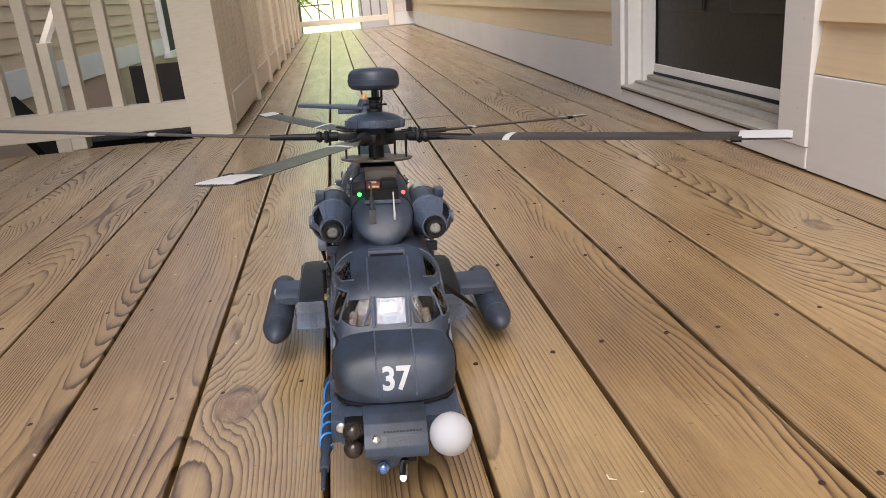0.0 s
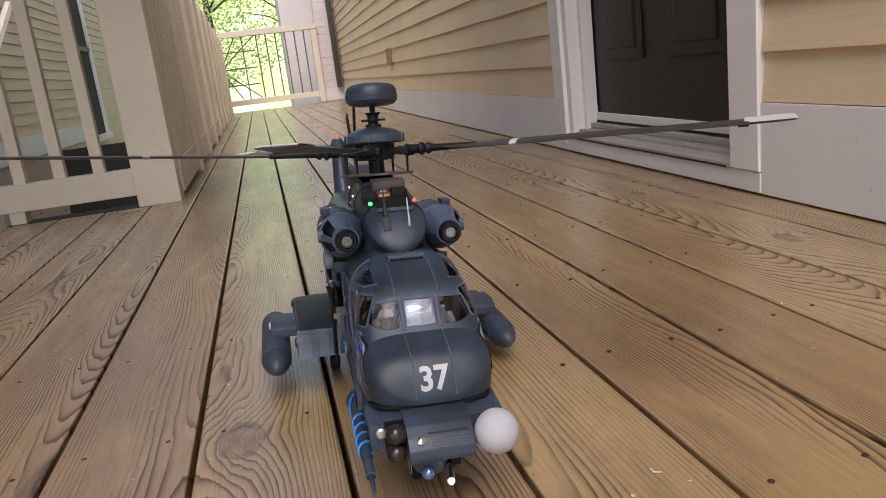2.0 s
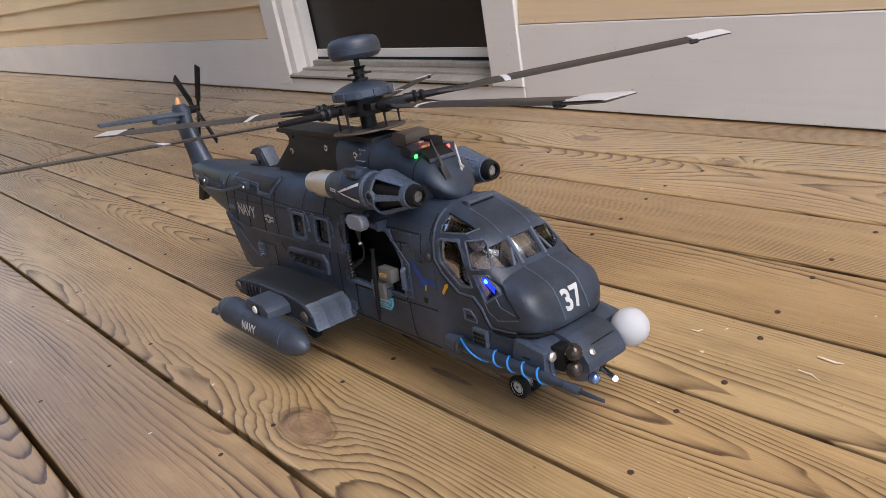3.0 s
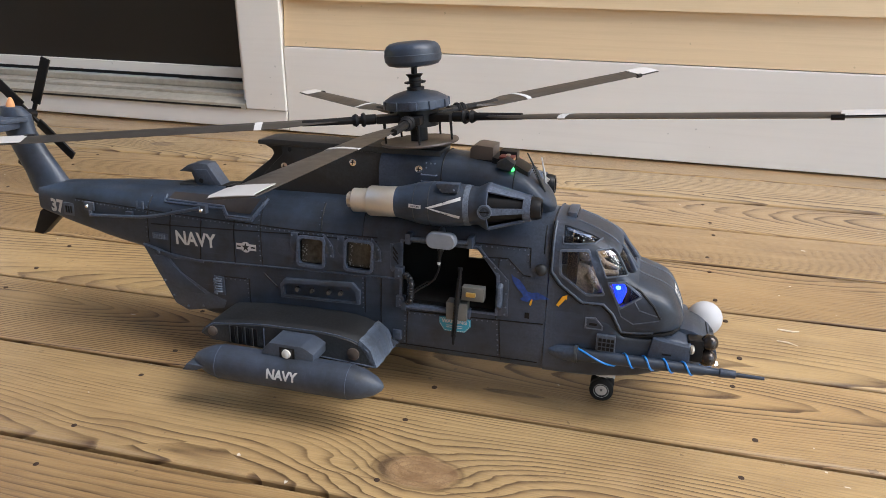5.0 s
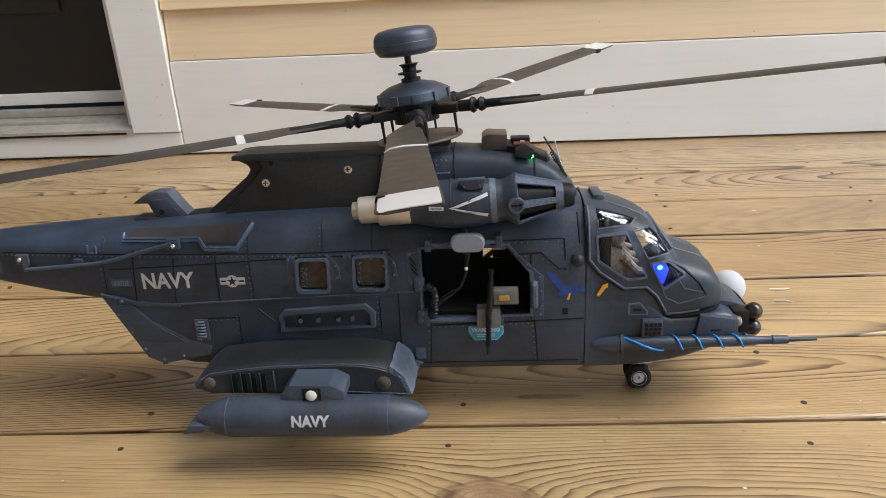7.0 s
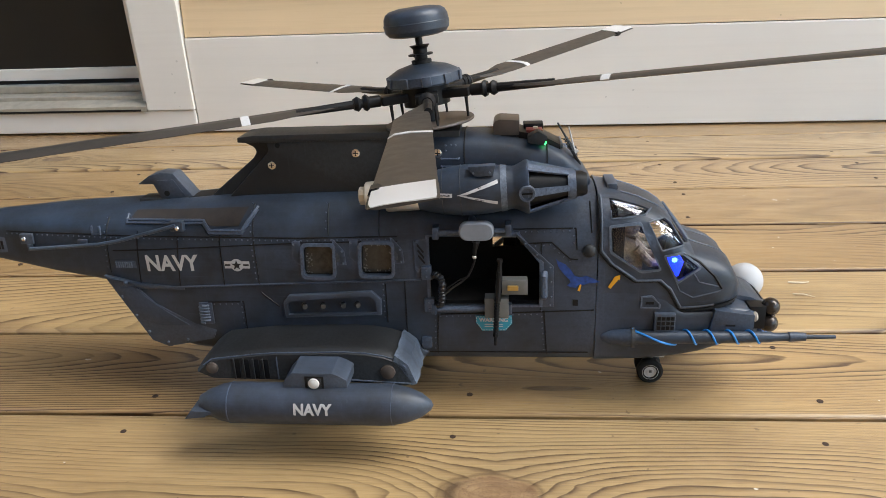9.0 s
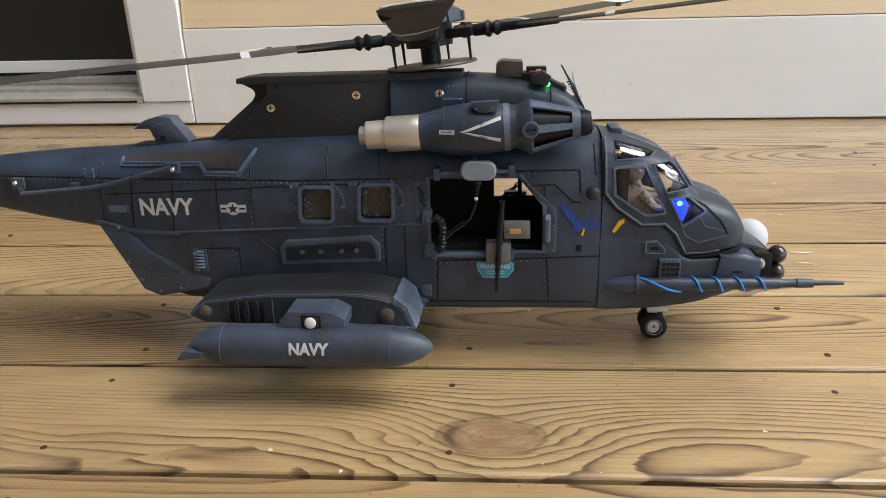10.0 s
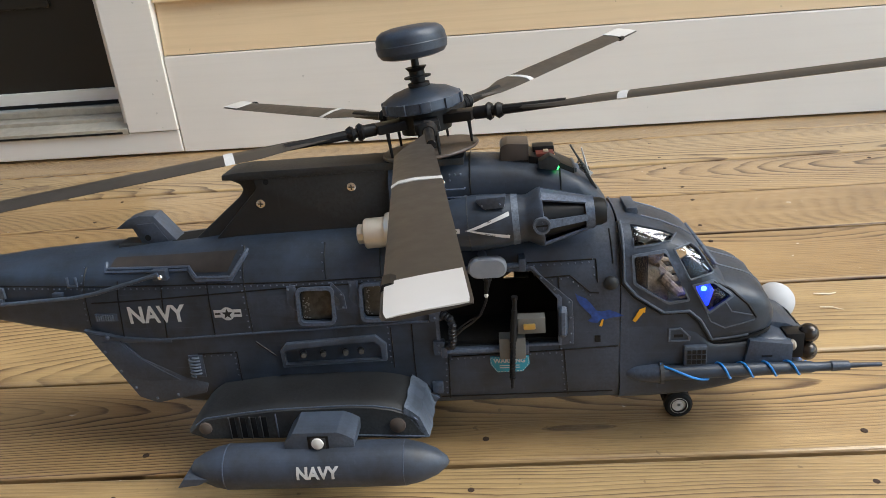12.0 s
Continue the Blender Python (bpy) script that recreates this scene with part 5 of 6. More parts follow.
for ang in (41, 114, 221, 294):
    c, s = math.cos(radians(ang)), math.sin(radians(ang))
    off = 0.024 if ang in (41, 221) else 0.029
    b = box(-0.0012, 0.0012, -0.0055, 0.0055, 0.014, 0.071, 0.0004)
    box(-0.0015, 0.0015, -0.0022, 0.0022, 0.0, 0.016, 0.0004, bm=b)
    bmesh.ops.transform(b, matrix=pose(off, 0.486, 0.241, ang - 90) @ pose(0, 0, 0, 0, 0, 8), verts=b.verts)
    part("tail_blade", b, BLACK, tr, "black tail rotor blade")
hp("tail_skid", prism([(0.4470, 0.145), (0.4250, 0.140), (0.4650, 0.1030), (0.4780, 0.1040), (0.4640, 0.1320)], 0, -0.006, 0.006, 0.001), BLACK)

# sponsons, pylons, tanks
TZ = 0.0420
for side, TX in ((-1, -0.1252), (1, 0.1420)):
    PX = abs(TX)
    EDGE = [(0.1960, 0.0575), (0.1890, 0.0635), (0.1815, 0.0682), (0.1500, 0.0722), (0.1260, 0.0745), (0.0656, 0.0758), (0.0480, 0.0748), (0.0330, 0.0722), (0.0220, 0.0682), (0.0145, 0.0625), (0.0085, 0.0465), (0.0150, 0.0448), (0.0650, 0.0480), (0.1830, 0.0500)]
    def rib(x, lift, pull=0.0):
        return [(x, y + pull * (0.10 - y), z + (lift if z > 0.052 else 0.0)) for y, z in EDGE]
    ribs = [rib(side * 0.042, 0.0018), rib(side * 0.070, 0.0020), rib(side * 0.088, 0.0012), rib(side * 0.0975, 0.0), rib(side * 0.1000, -0.0018, 0.012)]
    sp = hp("sponson", loft(ribs), HULLD, label="dark weathered side sponson")
    for y, z, r in ((0.0300, 0.0578, 0.0064), (0.1815, 0.0600, 0.0052)):
        part("bolt_cap", lathe([(0, 0), (r, 0), (r * 0.95, 0.0022), (r * 0.55, 0.0036), (0, 0.0038)], 20, pose(side * 0.0996, y, z, 0, side * 90)), BROWNP, sp)
    for k in range(4):
        slot = part("slot", box(*sorted((side * 0.0990, side * 0.1006)), 0.1320 + 0.0084 * k, 0.1362 + 0.0084 * k, 0.0505, 0.0685, 0.0004), BLACK, sp)
        part("slot_rib", box(*sorted((side * 0.0990, side * 0.1016)), 0.1362 + 0.0084 * k, 0.1376 + 0.0084 * k, 0.0500, 0.0690, 0.0003), HULLD, sp)
    part("sponson_seam", tube([(side * (0.0985 if z > 0.066 else 0.1004), y, z - 0.0006) for y, z in EDGE[1:10]], 0.0006, 6), HULL, sp)
    part("sponson_seam", tube([(side * x, y, z) for x, y, z in ((0.1003, 0.1245, 0.0500), (0.1003, 0.1245, 0.0690), (0.0985, 0.1245, 0.0735))], 0.0006, 6), HULL, sp)
    part("sponson_seam", tube([(side * 0.1004, y, z) for y, z in ((0.0650, 0.0500), (0.0100, 0.0470))], 0.0007, 6), HULL, sp)
    b = loft([[(side * x, y + dy, z) for y, z in ((0.0230, 0.0732), (0.0180, 0.0696), (0.0118, 0.0640), (0.0052, 0.0462), (0.0100, 0.0455), (0.0170, 0.0600), (0.0240, 0.0660))] for x, dy in ((0.0500, -0.0010), (0.0580, 0.0004), (0.0660, -0.0004), (0.0760, 0.0006), (0.0850, -0.0004), (0.0930, 0.0006), (0.1000, 0.0010))])
    part("front_wrap", b, HULLL, sp, "blue-grey foil strip over the front edge", False)
    part("wrap_fin", prism([(0.0140, 0.0600), (0.0008, 0.0515), (0.0085, 0.0450), (0.0120, 0.0470)], 0, *sorted((side * 0.0500, side * 0.0535)), 0.0004), HULLL, sp)
    NX = PX + 0.0035
    py = hp("tank_pylon", prism([(0.0590, 0.0560), (0.0585, 0.0655), (0.0640, 0.0690), (0.0705, 0.0718), (0.1035, 0.0718), (0.1110, 0.0635), (0.1118, 0.0560)], 0, *sorted((side * 0.096, side * NX)), 0.0008), HULLL)
    part("pylon_recess", box(*sorted((side * (NX - 0.0015), side * (NX + 0.0007))), 0.0775, 0.0930, 0.0580, 0.0690, 0.0004), BLACK, py)
    part("recess_frame", box(*sorted((side * (NX - 0.0015), side * (NX + 0.0010))), 0.0795, 0.0910, 0.0585, 0.0676, 0.0004), HULLD, py)
    part("pylon_lamp", lathe([(0, 0), (0.0046, 0), (0.0044, 0.0014), (0.0026, 0.0024), (0, 0.0026)], 20, pose(side * (NX + 0.0009), 0.0855, 0.0632, 0, side * 90)), OFFW, py, "round white lamp")
    m = pose(TX, 0, TZ, -90)
    tank = hp("fuel_tank", lathe([(0.0, 0.186), (0.0060, 0.184), (0.0110, 0.176), (0.0150, 0.166), (0.0168, 0.157), (0.0170, 0.150), (0.0170, 0.030), (0.0166, 0.022), (0.0140, 0.010), (0.0095, -0.001), (0.0040, -0.0082), (0.0, -0.0102)], 40, m), HULLL, label="blue-grey drop tank with white letters")
    part("tank_band", lathe([(0.0166, 0.1572), (0.0171, 0.1570), (0.0171, 0.1562), (0.0166, 0.1560)], 40, m), HULL, tank)
    part("tank_band", lathe([(0.0164, 0.0228), (0.0169, 0.0226), (0.0169, 0.0222), (0.0164, 0.0220)], 40, m), HULL, tank)
    part("tank_fin", prism([(0.168, 0.0400), (0.1885, 0.0410), (0.1945, 0.0330), (0.178, 0.0350)], 0, TX - 0.013, TX + 0.013, 0.0006), HULLL, tank)
    hp("main_wheel_leg", box(*sorted((side * 0.050, side * 0.062)), 0.088, 0.100, 0.016, 0.055, 0.002), BLACK)
    wheel = hp("main_wheel", lathe([(0, -0.006), (0.009, -0.006), (0.012, -0.004), (0.012, 0.004), (0.009, 0.006), (0, 0.006)], 24, pose(side * 0.056, 0.094, 0.0120 + side * 0.0041, 0, 90)), TYRE)

# nose gear
for x in (-0.0095, 0.0055):
    wh = hp("nose_wheel", lathe([(0.006, -0.0042), (0.0098, -0.0042), (0.0120, -0.0026), (0.0120, 0.0026), (0.0098, 0.0042), (0.006, 0.0042)], 28, pose(x, -0.2025, 0.0120 + x * 0.07, 0, 90)), TYRE)
    part("rim", lathe([(0.0, -0.0036), (0.0030, -0.0036), (0.0034, -0.0028), (0.0066, -0.0028), (0.0072, -0.0045), (0.0078, -0.0040), (0.0078, 0.0040), (0.0, 0.0034)], 24, pose(x, -0.2025, 0.0120 + x * 0.07, 0, 90)), OFFW, wh, "white toy wheel rim")
    part("axle_end", box(x - 0.0042, x - 0.0030, -0.2037, -0.2013, 0.0108, 0.0132), GREY, wh)
bm = box(-0.0105, 0.0060, -0.2150, -0.1960, 0.0255, 0.0300, 0.0006)
box(-0.0050, 0.0010, -0.2060, -0.1990, 0.0100, 0.0260, 0.0005, bm=bm)
for y in (-0.2000, -0.2085):
    tube([(-0.0070, y, 0.030), (-0.0070, y, 0.047)], 0.0034, 14, bm=bm)
hp("nose_leg", bm, OFFW, label="white toy-brick gear leg")

# refuelling probe with a blue wire wound round it
probe = hp("refuelling_probe", tube([(-0.0490, -0.152, 0.0675), (-0.0535, -0.160, 0.0680), (-0.0555, -0.1765, 0.0690), (-0.0556, -0.1770, 0.0690), (-0.0595, -0.290, 0.0722), (-0.0596, -0.293, 0.0722), (-0.0598, -0.304, 0.0725), (-0.0599, -0.305, 0.0726), (-0.0601, -0.318, 0.0728), (-0.0602, -0.3185, 0.0728), (-0.0606, -0.342, 0.0732)],
           [0.0040, 0.0066, 0.0078, 0.0062, 0.0046, 0.0036, 0.0036, 0.0042, 0.0036, 0.0021, 0.0015], 18))
part("probe_collar", tube([(-0.0555, -0.1755, 0.0690), (-0.0556, -0.1785, 0.0690)], 0.0088, 18), HULLD, probe)
wire = []
for k in range(181):
    f = k / 180
    turns = 0.38 * f / 0.3 if f < 0.3 else 0.38 + (f - 0.3) / 0.7 * 4.4
    a = math.tau * turns + radians(110)
    c = Vector((-0.0558 - 0.0037 * f, -0.180 - 0.108 * f, 0.0691 + 0.0031 * f))
    r = 0.0067 - 0.0015 * f
    wire.append(c + Vector((r * math.cos(a), 0, r * math.sin(a))))
part("wound_wire", tube([(-0.0560, -0.1760, 0.0770)] + wire, 0.0010, 8), BLUEW, probe, "bright blue wire wound in a spiral")
vent = hp("step_vent", box(-0.0570, -0.049, -0.2119, -0.1943, 0.0750, 0.0920, 0.001), HULLL)
for i in range(4):
    for j in range(3):
        part("vent_cell", box(-0.0577, -0.0569, -0.2107 + 0.0038 * i, -0.2078 + 0.0038 * i, 0.0772 + 0.0044 * j, 0.0803 + 0.0044 * j), BLACK, vent)
hp("step_frame", rim([(-0.1840, 0.1055), (-0.1840, 0.0965), (-0.1975, 0.0965), (-0.1975, 0.0995), (-0.1915, 0.1055)], 0, lambda y, z, lift: (-0.0527 - lift, y, z), 0.0018, 0.0012, None), HULLL)
hp("step_slot", box(-0.0534, -0.0522, -0.1935, -0.1865, 0.0990, 0.1015), BLACK)
hp("hole", box(-0.0526, -0.0515, -0.1300, -0.1256, 0.0972, 0.1028), BLACK)
latch = hp("roof_latch", box(-0.0168, 0.0168, -0.1640, -0.1550, 0.1885, 0.1955, 0.0014), HULLL)
part("latch_slot", box(-0.0150, 0.0150, -0.1646, -0.1638, 0.1905, 0.1925), BLACK, latch)
for x in (-0.0185, 0.0185):
    hp("roof_rib", tube([(x, -0.166, 0.1895), (x, -0.181, 0.1846), (x, -0.196, 0.1778), (x, -0.205, 0.1714)], 0.0008, 6), HULL)

# cockpit figures: plain shapes
for side in (-1, 1):
    x = side * 0.022
    bm = loft([hull_ring(-0.170, 0.011, 0.102, 0.150, 0.126, 2.4, 3, 16), hull_ring(-0.180, 0.012, 0.102, 0.146, 0.124, 2.4, 3, 16), hull_ring(-0.186, 0.009, 0.104, 0.136, 0.12, 2.4, 3, 16)])
    bmesh.ops.translate(bm, vec=(x, 0, 0), verts=bm.verts)
    tube([(x - 0.010, -0.180, 0.142), (x - 0.013, -0.192, 0.130), (x - 0.006, -0.206, 0.128)], [0.0042, 0.0040, 0.0030], 10, bm=bm)
    tube([(x + 0.010, -0.180, 0.142), (x + 0.013, -0.192, 0.130), (x + 0.006, -0.206, 0.128)], [0.0042, 0.0040, 0.0030], 10, bm=bm)
    tube([(x - 0.005, -0.182, 0.110), (x - 0.006, -0.205, 0.113), (x - 0.006, -0.215, 0.104)], [0.0052, 0.0046, 0.0040], 10, bm=bm)
    tube([(x + 0.005, -0.182, 0.110), (x + 0.006, -0.205, 0.113), (x + 0.006, -0.215, 0.104)], [0.0052, 0.0046, 0.0040], 10, bm=bm)
    ball((x, -0.176, 0.160), 0.0085, 16, (0.9, 1, 1.1), bm=bm)
    hp("figure", bm, CAMO, label="camouflage toy figure")
    hp("seat", box(x - 0.012, x + 0.012, -0.170, -0.160, 0.100, 0.165, 0.003), DARK)
hp("console", prism([(-0.216, 0.100), (-0.238, 0.100), (-0.232, 0.140), (-0.222, 0.142)], 0, -0.040, 0.040, 0.002), BLACK)
hp("blue_lamp", prism([(-0.2030, 0.1405), (-0.2130, 0.1420), (-0.2170, 0.1350), (-0.2135, 0.1225), (-0.2100, 0.1215)], 0, -0.0475, -0.0425, 0.0012), BLUEL, label="lit blue lamp block behind the chin window")
hp("lamp_lens", ball((-0.0476, -0.2092, 0.1372), 0.0021, 12, (0.5, 1.1, 1)), LAMPC, label="pale blue bright lamp lens")

# main rotor: hub, arms, blades and the pod above
rot = pose(0.0, 0.0, 0.281, -5.7, 0.0, 0)
rotor = hp("main_rotor", lathe([(0.0, -0.033), (0.0085, -0.033), (0.0085, -0.018), (0.020, -0.017), (0.021, 0.000), (0.0, 0.000)], 24, rot), BLACK)
bm = lathe([(0.0, 0.0005), (0.0305, 0.0005), (0.0315, 0.002), (0.0310, 0.0085), (0.0290, 0.0105), (0.0215, 0.0145), (0.011, 0.0172), (0.0, 0.0180)], 40, rot)
dome = part("hub_dome", bm, HULL, rotor, "blue-grey hub dome")
for k in range(10):
    part("hub_lug", box(0.0290, 0.0326, -0.0040, 0.0040, 0.0010, 0.0090, 0.0008, m=rot @ pose(0, 0, 0, 0, 0, 36 * k + 10)), HULL, dome)
part("pod_mast", lathe([(0, 0.0175), (0.0085, 0.0175), (0.0085, 0.0205), (0.0055, 0.0210), (0.0055, 0.0240), (0.0105, 0.0242), (0.0105, 0.0256), (0.0060, 0.0260), (0.0060, 0.0295), (0.0085, 0.0325), (0.0030, 0.0330), (0.0030, 0.044), (0, 0.044)], 22, rot), BLACK, rotor)
part("cross_pin", tube([rot @ Vector((-0.012, 0.004, 0.0250)), rot @ Vector((0.013, -0.003, 0.0250))], 0.0011, 8), BLACK, rotor)
part("radar_pod", lathe([(0, 0.0400), (0.0180, 0.0400), (0.0240, 0.0415), (0.0270, 0.0450), (0.0277, 0.0500), (0.0277, 0.0510), (0.0273, 0.0515), (0.0268, 0.0560), (0.0250, 0.0595), (0.0215, 0.0618), (0.0140, 0.0632), (0, 0.0637)], 48, rot), HULL, rotor, "round blue-grey radar pod")
plate = part("swash_plate", lathe([(0.0085, -0.0335), (0.0385, -0.0335), (0.0390, -0.0325), (0.0385, -0.0312), (0.0085, -0.0312)], 40, rot), BROWNP, rotor)
for ang, flap, kink, twist, upturn, slide, band, tip_at in ((-31.9, 0.3, 0.006, 12, 0.02, 0.0, 0.150, 0.368), (40.2, -0.1, 0.005, -4, 0.02, 0.0, 0.150, 0.368), (112.1, 1.6, 0.0, -8, 0.02, 0.0, 0.150, 0.368), (187.0, 1.18, 0.040, 0.9, 0.0, -0.0125, 0.226, 0.384), (255.1, 0.4, 0.0, 1, 0.02, 0.0, 0.150, 0.368)):
    bmx = rot @ pose(0, 0, -0.0085, 0, 0, ang) @ pose(0, 0, 0, 0, -flap, 0)
    arm = box(0.012, 0.041, -0.0095, 0.0095, -0.0040, 0.0035, 0.0012)
    tube([(0.041, 0, 0), (0.053, 0, 0)], 0.0050, 12, bm=arm)
    tube([(0.051, 0, 0), (0.053, 0, 0), (0.0555, 0, 0)], [0.0058, 0.0072, 0.0058], 14, bm=arm)
    tube([(0.058, 0, 0), (0.0605, 0, 0), (0.064, 0, 0)], [0.0048, 0.0064, 0.0046], 14, bm=arm)
    tube([(0.053, 0, 0), (0.112, 0, 0.000)], [0.0040, 0.0030], 10, bm=arm)
    bmesh.ops.transform(arm, matrix=bmx, verts=arm.verts)
    a = part("blade_arm", arm, BLACK, rotor)
    rod = rot @ pose(0, 0, 0, 0, 0, ang + 10)
    part("link_rod", tube([rod @ Vector((0.034, 0, -0.0315)), rod @ Vector((0.034, 0, -0.010))], [0.0010, 0.0016], 8), BLACK, rotor)
    def blade_mesh(stations):
        b = bmesh.new()
        rings = []
        for r, y0, y1, th, dz in stations:
            drift = slide * min(1.0, max(0.0, (r - 0.076) / 0.05))
            y0, y1 = y0 + drift, y1 + drift
            yc, h = (y0 + y1) / 2, th / 2
            rings.append([b.verts.new((r, y, z + dz)) for y, z in ((y0, 0.0), (y0 + (y1 - y0) * 0.15, h), (yc, h * 1.1), (y1, 0.0002), (y1, -0.0002), (yc, -h), (y0 + (y1 - y0) * 0.15, -h))])
        for r0, r1 in zip(rings, rings[1:]):
            for q in range(7):
                b.faces.new((r0[q], r0[(q + 1) % 7], r1[(q + 1) % 7], r1[q]))
        b.faces.new(rings[0])
        b.faces.new(rings[-1][::-1])
        bmesh.ops.recalc_face_normals(b, faces=b.faces)
        bmesh.ops.transform(b, matrix=bmx @ pose(0, 0, 0, twist, 0, 0), verts=b.verts)
        return b
    def bow(r):
        return kink * max(0.0, r - 0.11)
    st = [(0.076, -0.0032, 0.0032, 0.0036, 0.0005), (0.090, -0.0062, 0.0050, 0.0032, 0.0), (0.108, -0.0108, 0.0078, 0.0030, bow(0.108)), (0.132, -0.0118, 0.0138, 0.0028, bow(0.132))]
    st += [(r, -0.0115, 0.0140, 0.0028, bow(r)) for r in (0.20, 0.26, 0.31, tip_at)]
    bl = part("rotor_blade", blade_mesh(st), BLADE, rotor, "dark brown-grey rotor blade with a white tip")
    part("tip_clamp", blade_mesh([(r, -0.0122, -0.0050, 0.0042, bow(r)) for r in (tip_at - 0.006, tip_at + 0.003)]), BLACK, bl)
    part("white_band", blade_mesh([(r, -0.0118, 0.0143, 0.0036, bow(r)) for r in (band, band + 0.007)]), WHITEP, bl)
    tip = ((tip_at, -0.0118, 0.0142, 0.0028), (0.396, -0.0118, 0.0142, 0.0026), (0.408, -0.0116, 0.0142, 0.0022), (0.411, -0.0108, 0.0138, 0.0012))
    part("blade_tip", blade_mesh([(r, y0, y1, th, bow(r) + upturn * (r - 0.368)) for r, y0, y1, th in tip]), BLADE, bl)
    part("tip_panel", blade_mesh([(r, y0 + 0.0012, y1 - 0.0010, 0.0008, bow(r) + upturn * (r - 0.368) + th / 2) for r, y0, y1, th in tip]), TIPM, bl, "pale painted blade tip")


# ---- markings and panel lines laid on the skin ----
def lettering(word, size, squeeze=1.0, bold=0.042):
    cu = bpy.data.curves.new("letters", "FONT")
    cu.body, cu.size, cu.align_x, cu.align_y, cu.offset = word, size, "CENTER", "CENTER", size * bold
    cu.resolution_u = 3
    t = new("letters", cu)
    bpy.context.view_layer.update()
    me = bpy.data.meshes.new_from_object(t.evaluated_get(bpy.context.evaluated_depsgraph_get()))
    bpy.data.objects.remove(t)
    b = bmesh.new()
    b.from_mesh(me)
    bpy.data.meshes.remove(me)
    bmesh.ops.scale(b, vec=(squeeze, 1, 1), verts=b.verts)
    bmesh.ops.triangulate(b, faces=b.faces)
    for _ in range(3):
        long = [e for e in b.edges if e.calc_length() > 0.0022]
        if long:
            bmesh.ops.subdivide_edges(b, edges=long, cuts=1)
            bmesh.ops.triangulate(b, faces=b.faces)
    return b


def flat(poly, step=0.0022):
    b = bmesh.new()
    b.faces.new([b.verts.new((u, v, 0)) for u, v in poly])
    bmesh.ops.triangulate(b, faces=b.faces)
    for _ in range(4):
        long = [e for e in b.edges if e.calc_length() > step]
        if long:
            bmesh.ops.subdivide_edges(b, edges=long, cuts=1)
            bmesh.ops.triangulate(b, faces=b.faces)
    return b


def lay(b, y, z, lift=0.0006, turn=0.0, side=-1, skin=None):
    """Lay a flat drawing on the fuselage side, its u axis towards the nose."""
    c, s = math.cos(radians(turn)), math.sin(radians(turn))
    skin = skin or (lambda yy, zz: body_half_width(yy, zz))
    for v in b.verts:
        u, w = v.co.x * c - v.co.y * s, v.co.x * s + v.co.y * c
        yy, zz = y + side * u, z + w
        v.co = (side * (skin(yy, zz) + lift), yy, zz)
    for f in b.faces:
        f.normal_update()
        if f.normal.x * side < 0:
            f.normal_flip()
    return b


def skin_path(points, step=0.004):
    out = []
    for (y0, z0), (y1, z1) in zip(points, points[1:]):
        n = max(1, int(math.hypot(y1 - y0, z1 - z0) / step))
        out += [(y0 + (y1 - y0) * k / n, z0 + (z1 - z0) * k / n) for k in range(n)]
    return out + [points[-1]]


def tank_skin(yy, zz):
    return 0.1252 + math.sqrt(max(0.0172 ** 2 - (zz - TZ) ** 2, 0))


def marking(name, b, material, label):
    return hp(name, b, material, label=label, smooth=False)


from mathutils.bvhtree import BVHTree
marking("lettering", lay(lettering("NAVY", 0.0205, 0.90, 0.030), 0.2284, 0.1350, turn=1.0), WHITEP, "white word NAVY")
marking("lettering", lay(lettering("NAVY", 0.0122, 0.95), 0.0858, 0.0458, skin=tank_skin), WHITEP, "white word NAVY")
marking("lettering", lay(lettering("37", 0.0200), 0.4225, 0.1465), WHITEP, "white number 37")
marking("lettering", lay(lettering("WARNING", 0.0052), -0.0576, 0.0838, lift=0.0016), WHITEP, "white word WARNING")
for k in range(2):
    marking("text_bar", lay(flat([(-0.008, -0.0004), (0.008, -0.0004), (0.008, 0.0004), (-0.008, 0.0004)]), -0.0576, 0.0797 - 0.0020 * k, lift=0.0016), WHITEP, "line of small white print")
border = [(-0.0426, 0.0868), (-0.0429, 0.0812), (-0.0477, 0.0740), (-0.0677, 0.0743), (-0.0729, 0.0806), (-0.0726, 0.0868), (-0.0426, 0.0868)]
for (ya, za), (yb, zb) in zip(border, border[1:]):
    n = max(2, round(math.hypot(yb - ya, zb - za) / 0.0024))
    for k in range(n):
        f0, f1 = (k + 0.2) / n, (k + 0.75) / n
        tip_a, tip_b = (ya + (yb - ya) * f0, za + (zb - za) * f0), (ya + (yb - ya) * f1, za + (zb - za) * f1)
        hp("border_dash", tube([(-0.0533, *tip_a), (-0.0533, *tip_b)], 0.0003, 5), WHITEP)
# roundel with star and side bars
marking("roundel_bar", lay(flat([(-0.0115, -0.0034), (0.0115, -0.0034), (0.0115, 0.0034), (-0.0115, 0.0034)]), 0.1678, 0.1344, 0.0005), WHITEP, "white bar of the roundel")
marking("roundel_stripe", lay(flat([(-0.0108, -0.0008), (0.0108, -0.0008), (0.0108, 0.0008), (-0.0108, 0.0008)]), 0.1678, 0.1344, 0.0009), HULLD, "dark stripe of the roundel")
marking("roundel", lay(flat([(0.0058 * math.cos(math.tau * k / 28), 0.0058 * math.sin(math.tau * k / 28)) for k in range(28)]), 0.1678, 0.1344, 0.0013), WHITEP, "round white roundel")
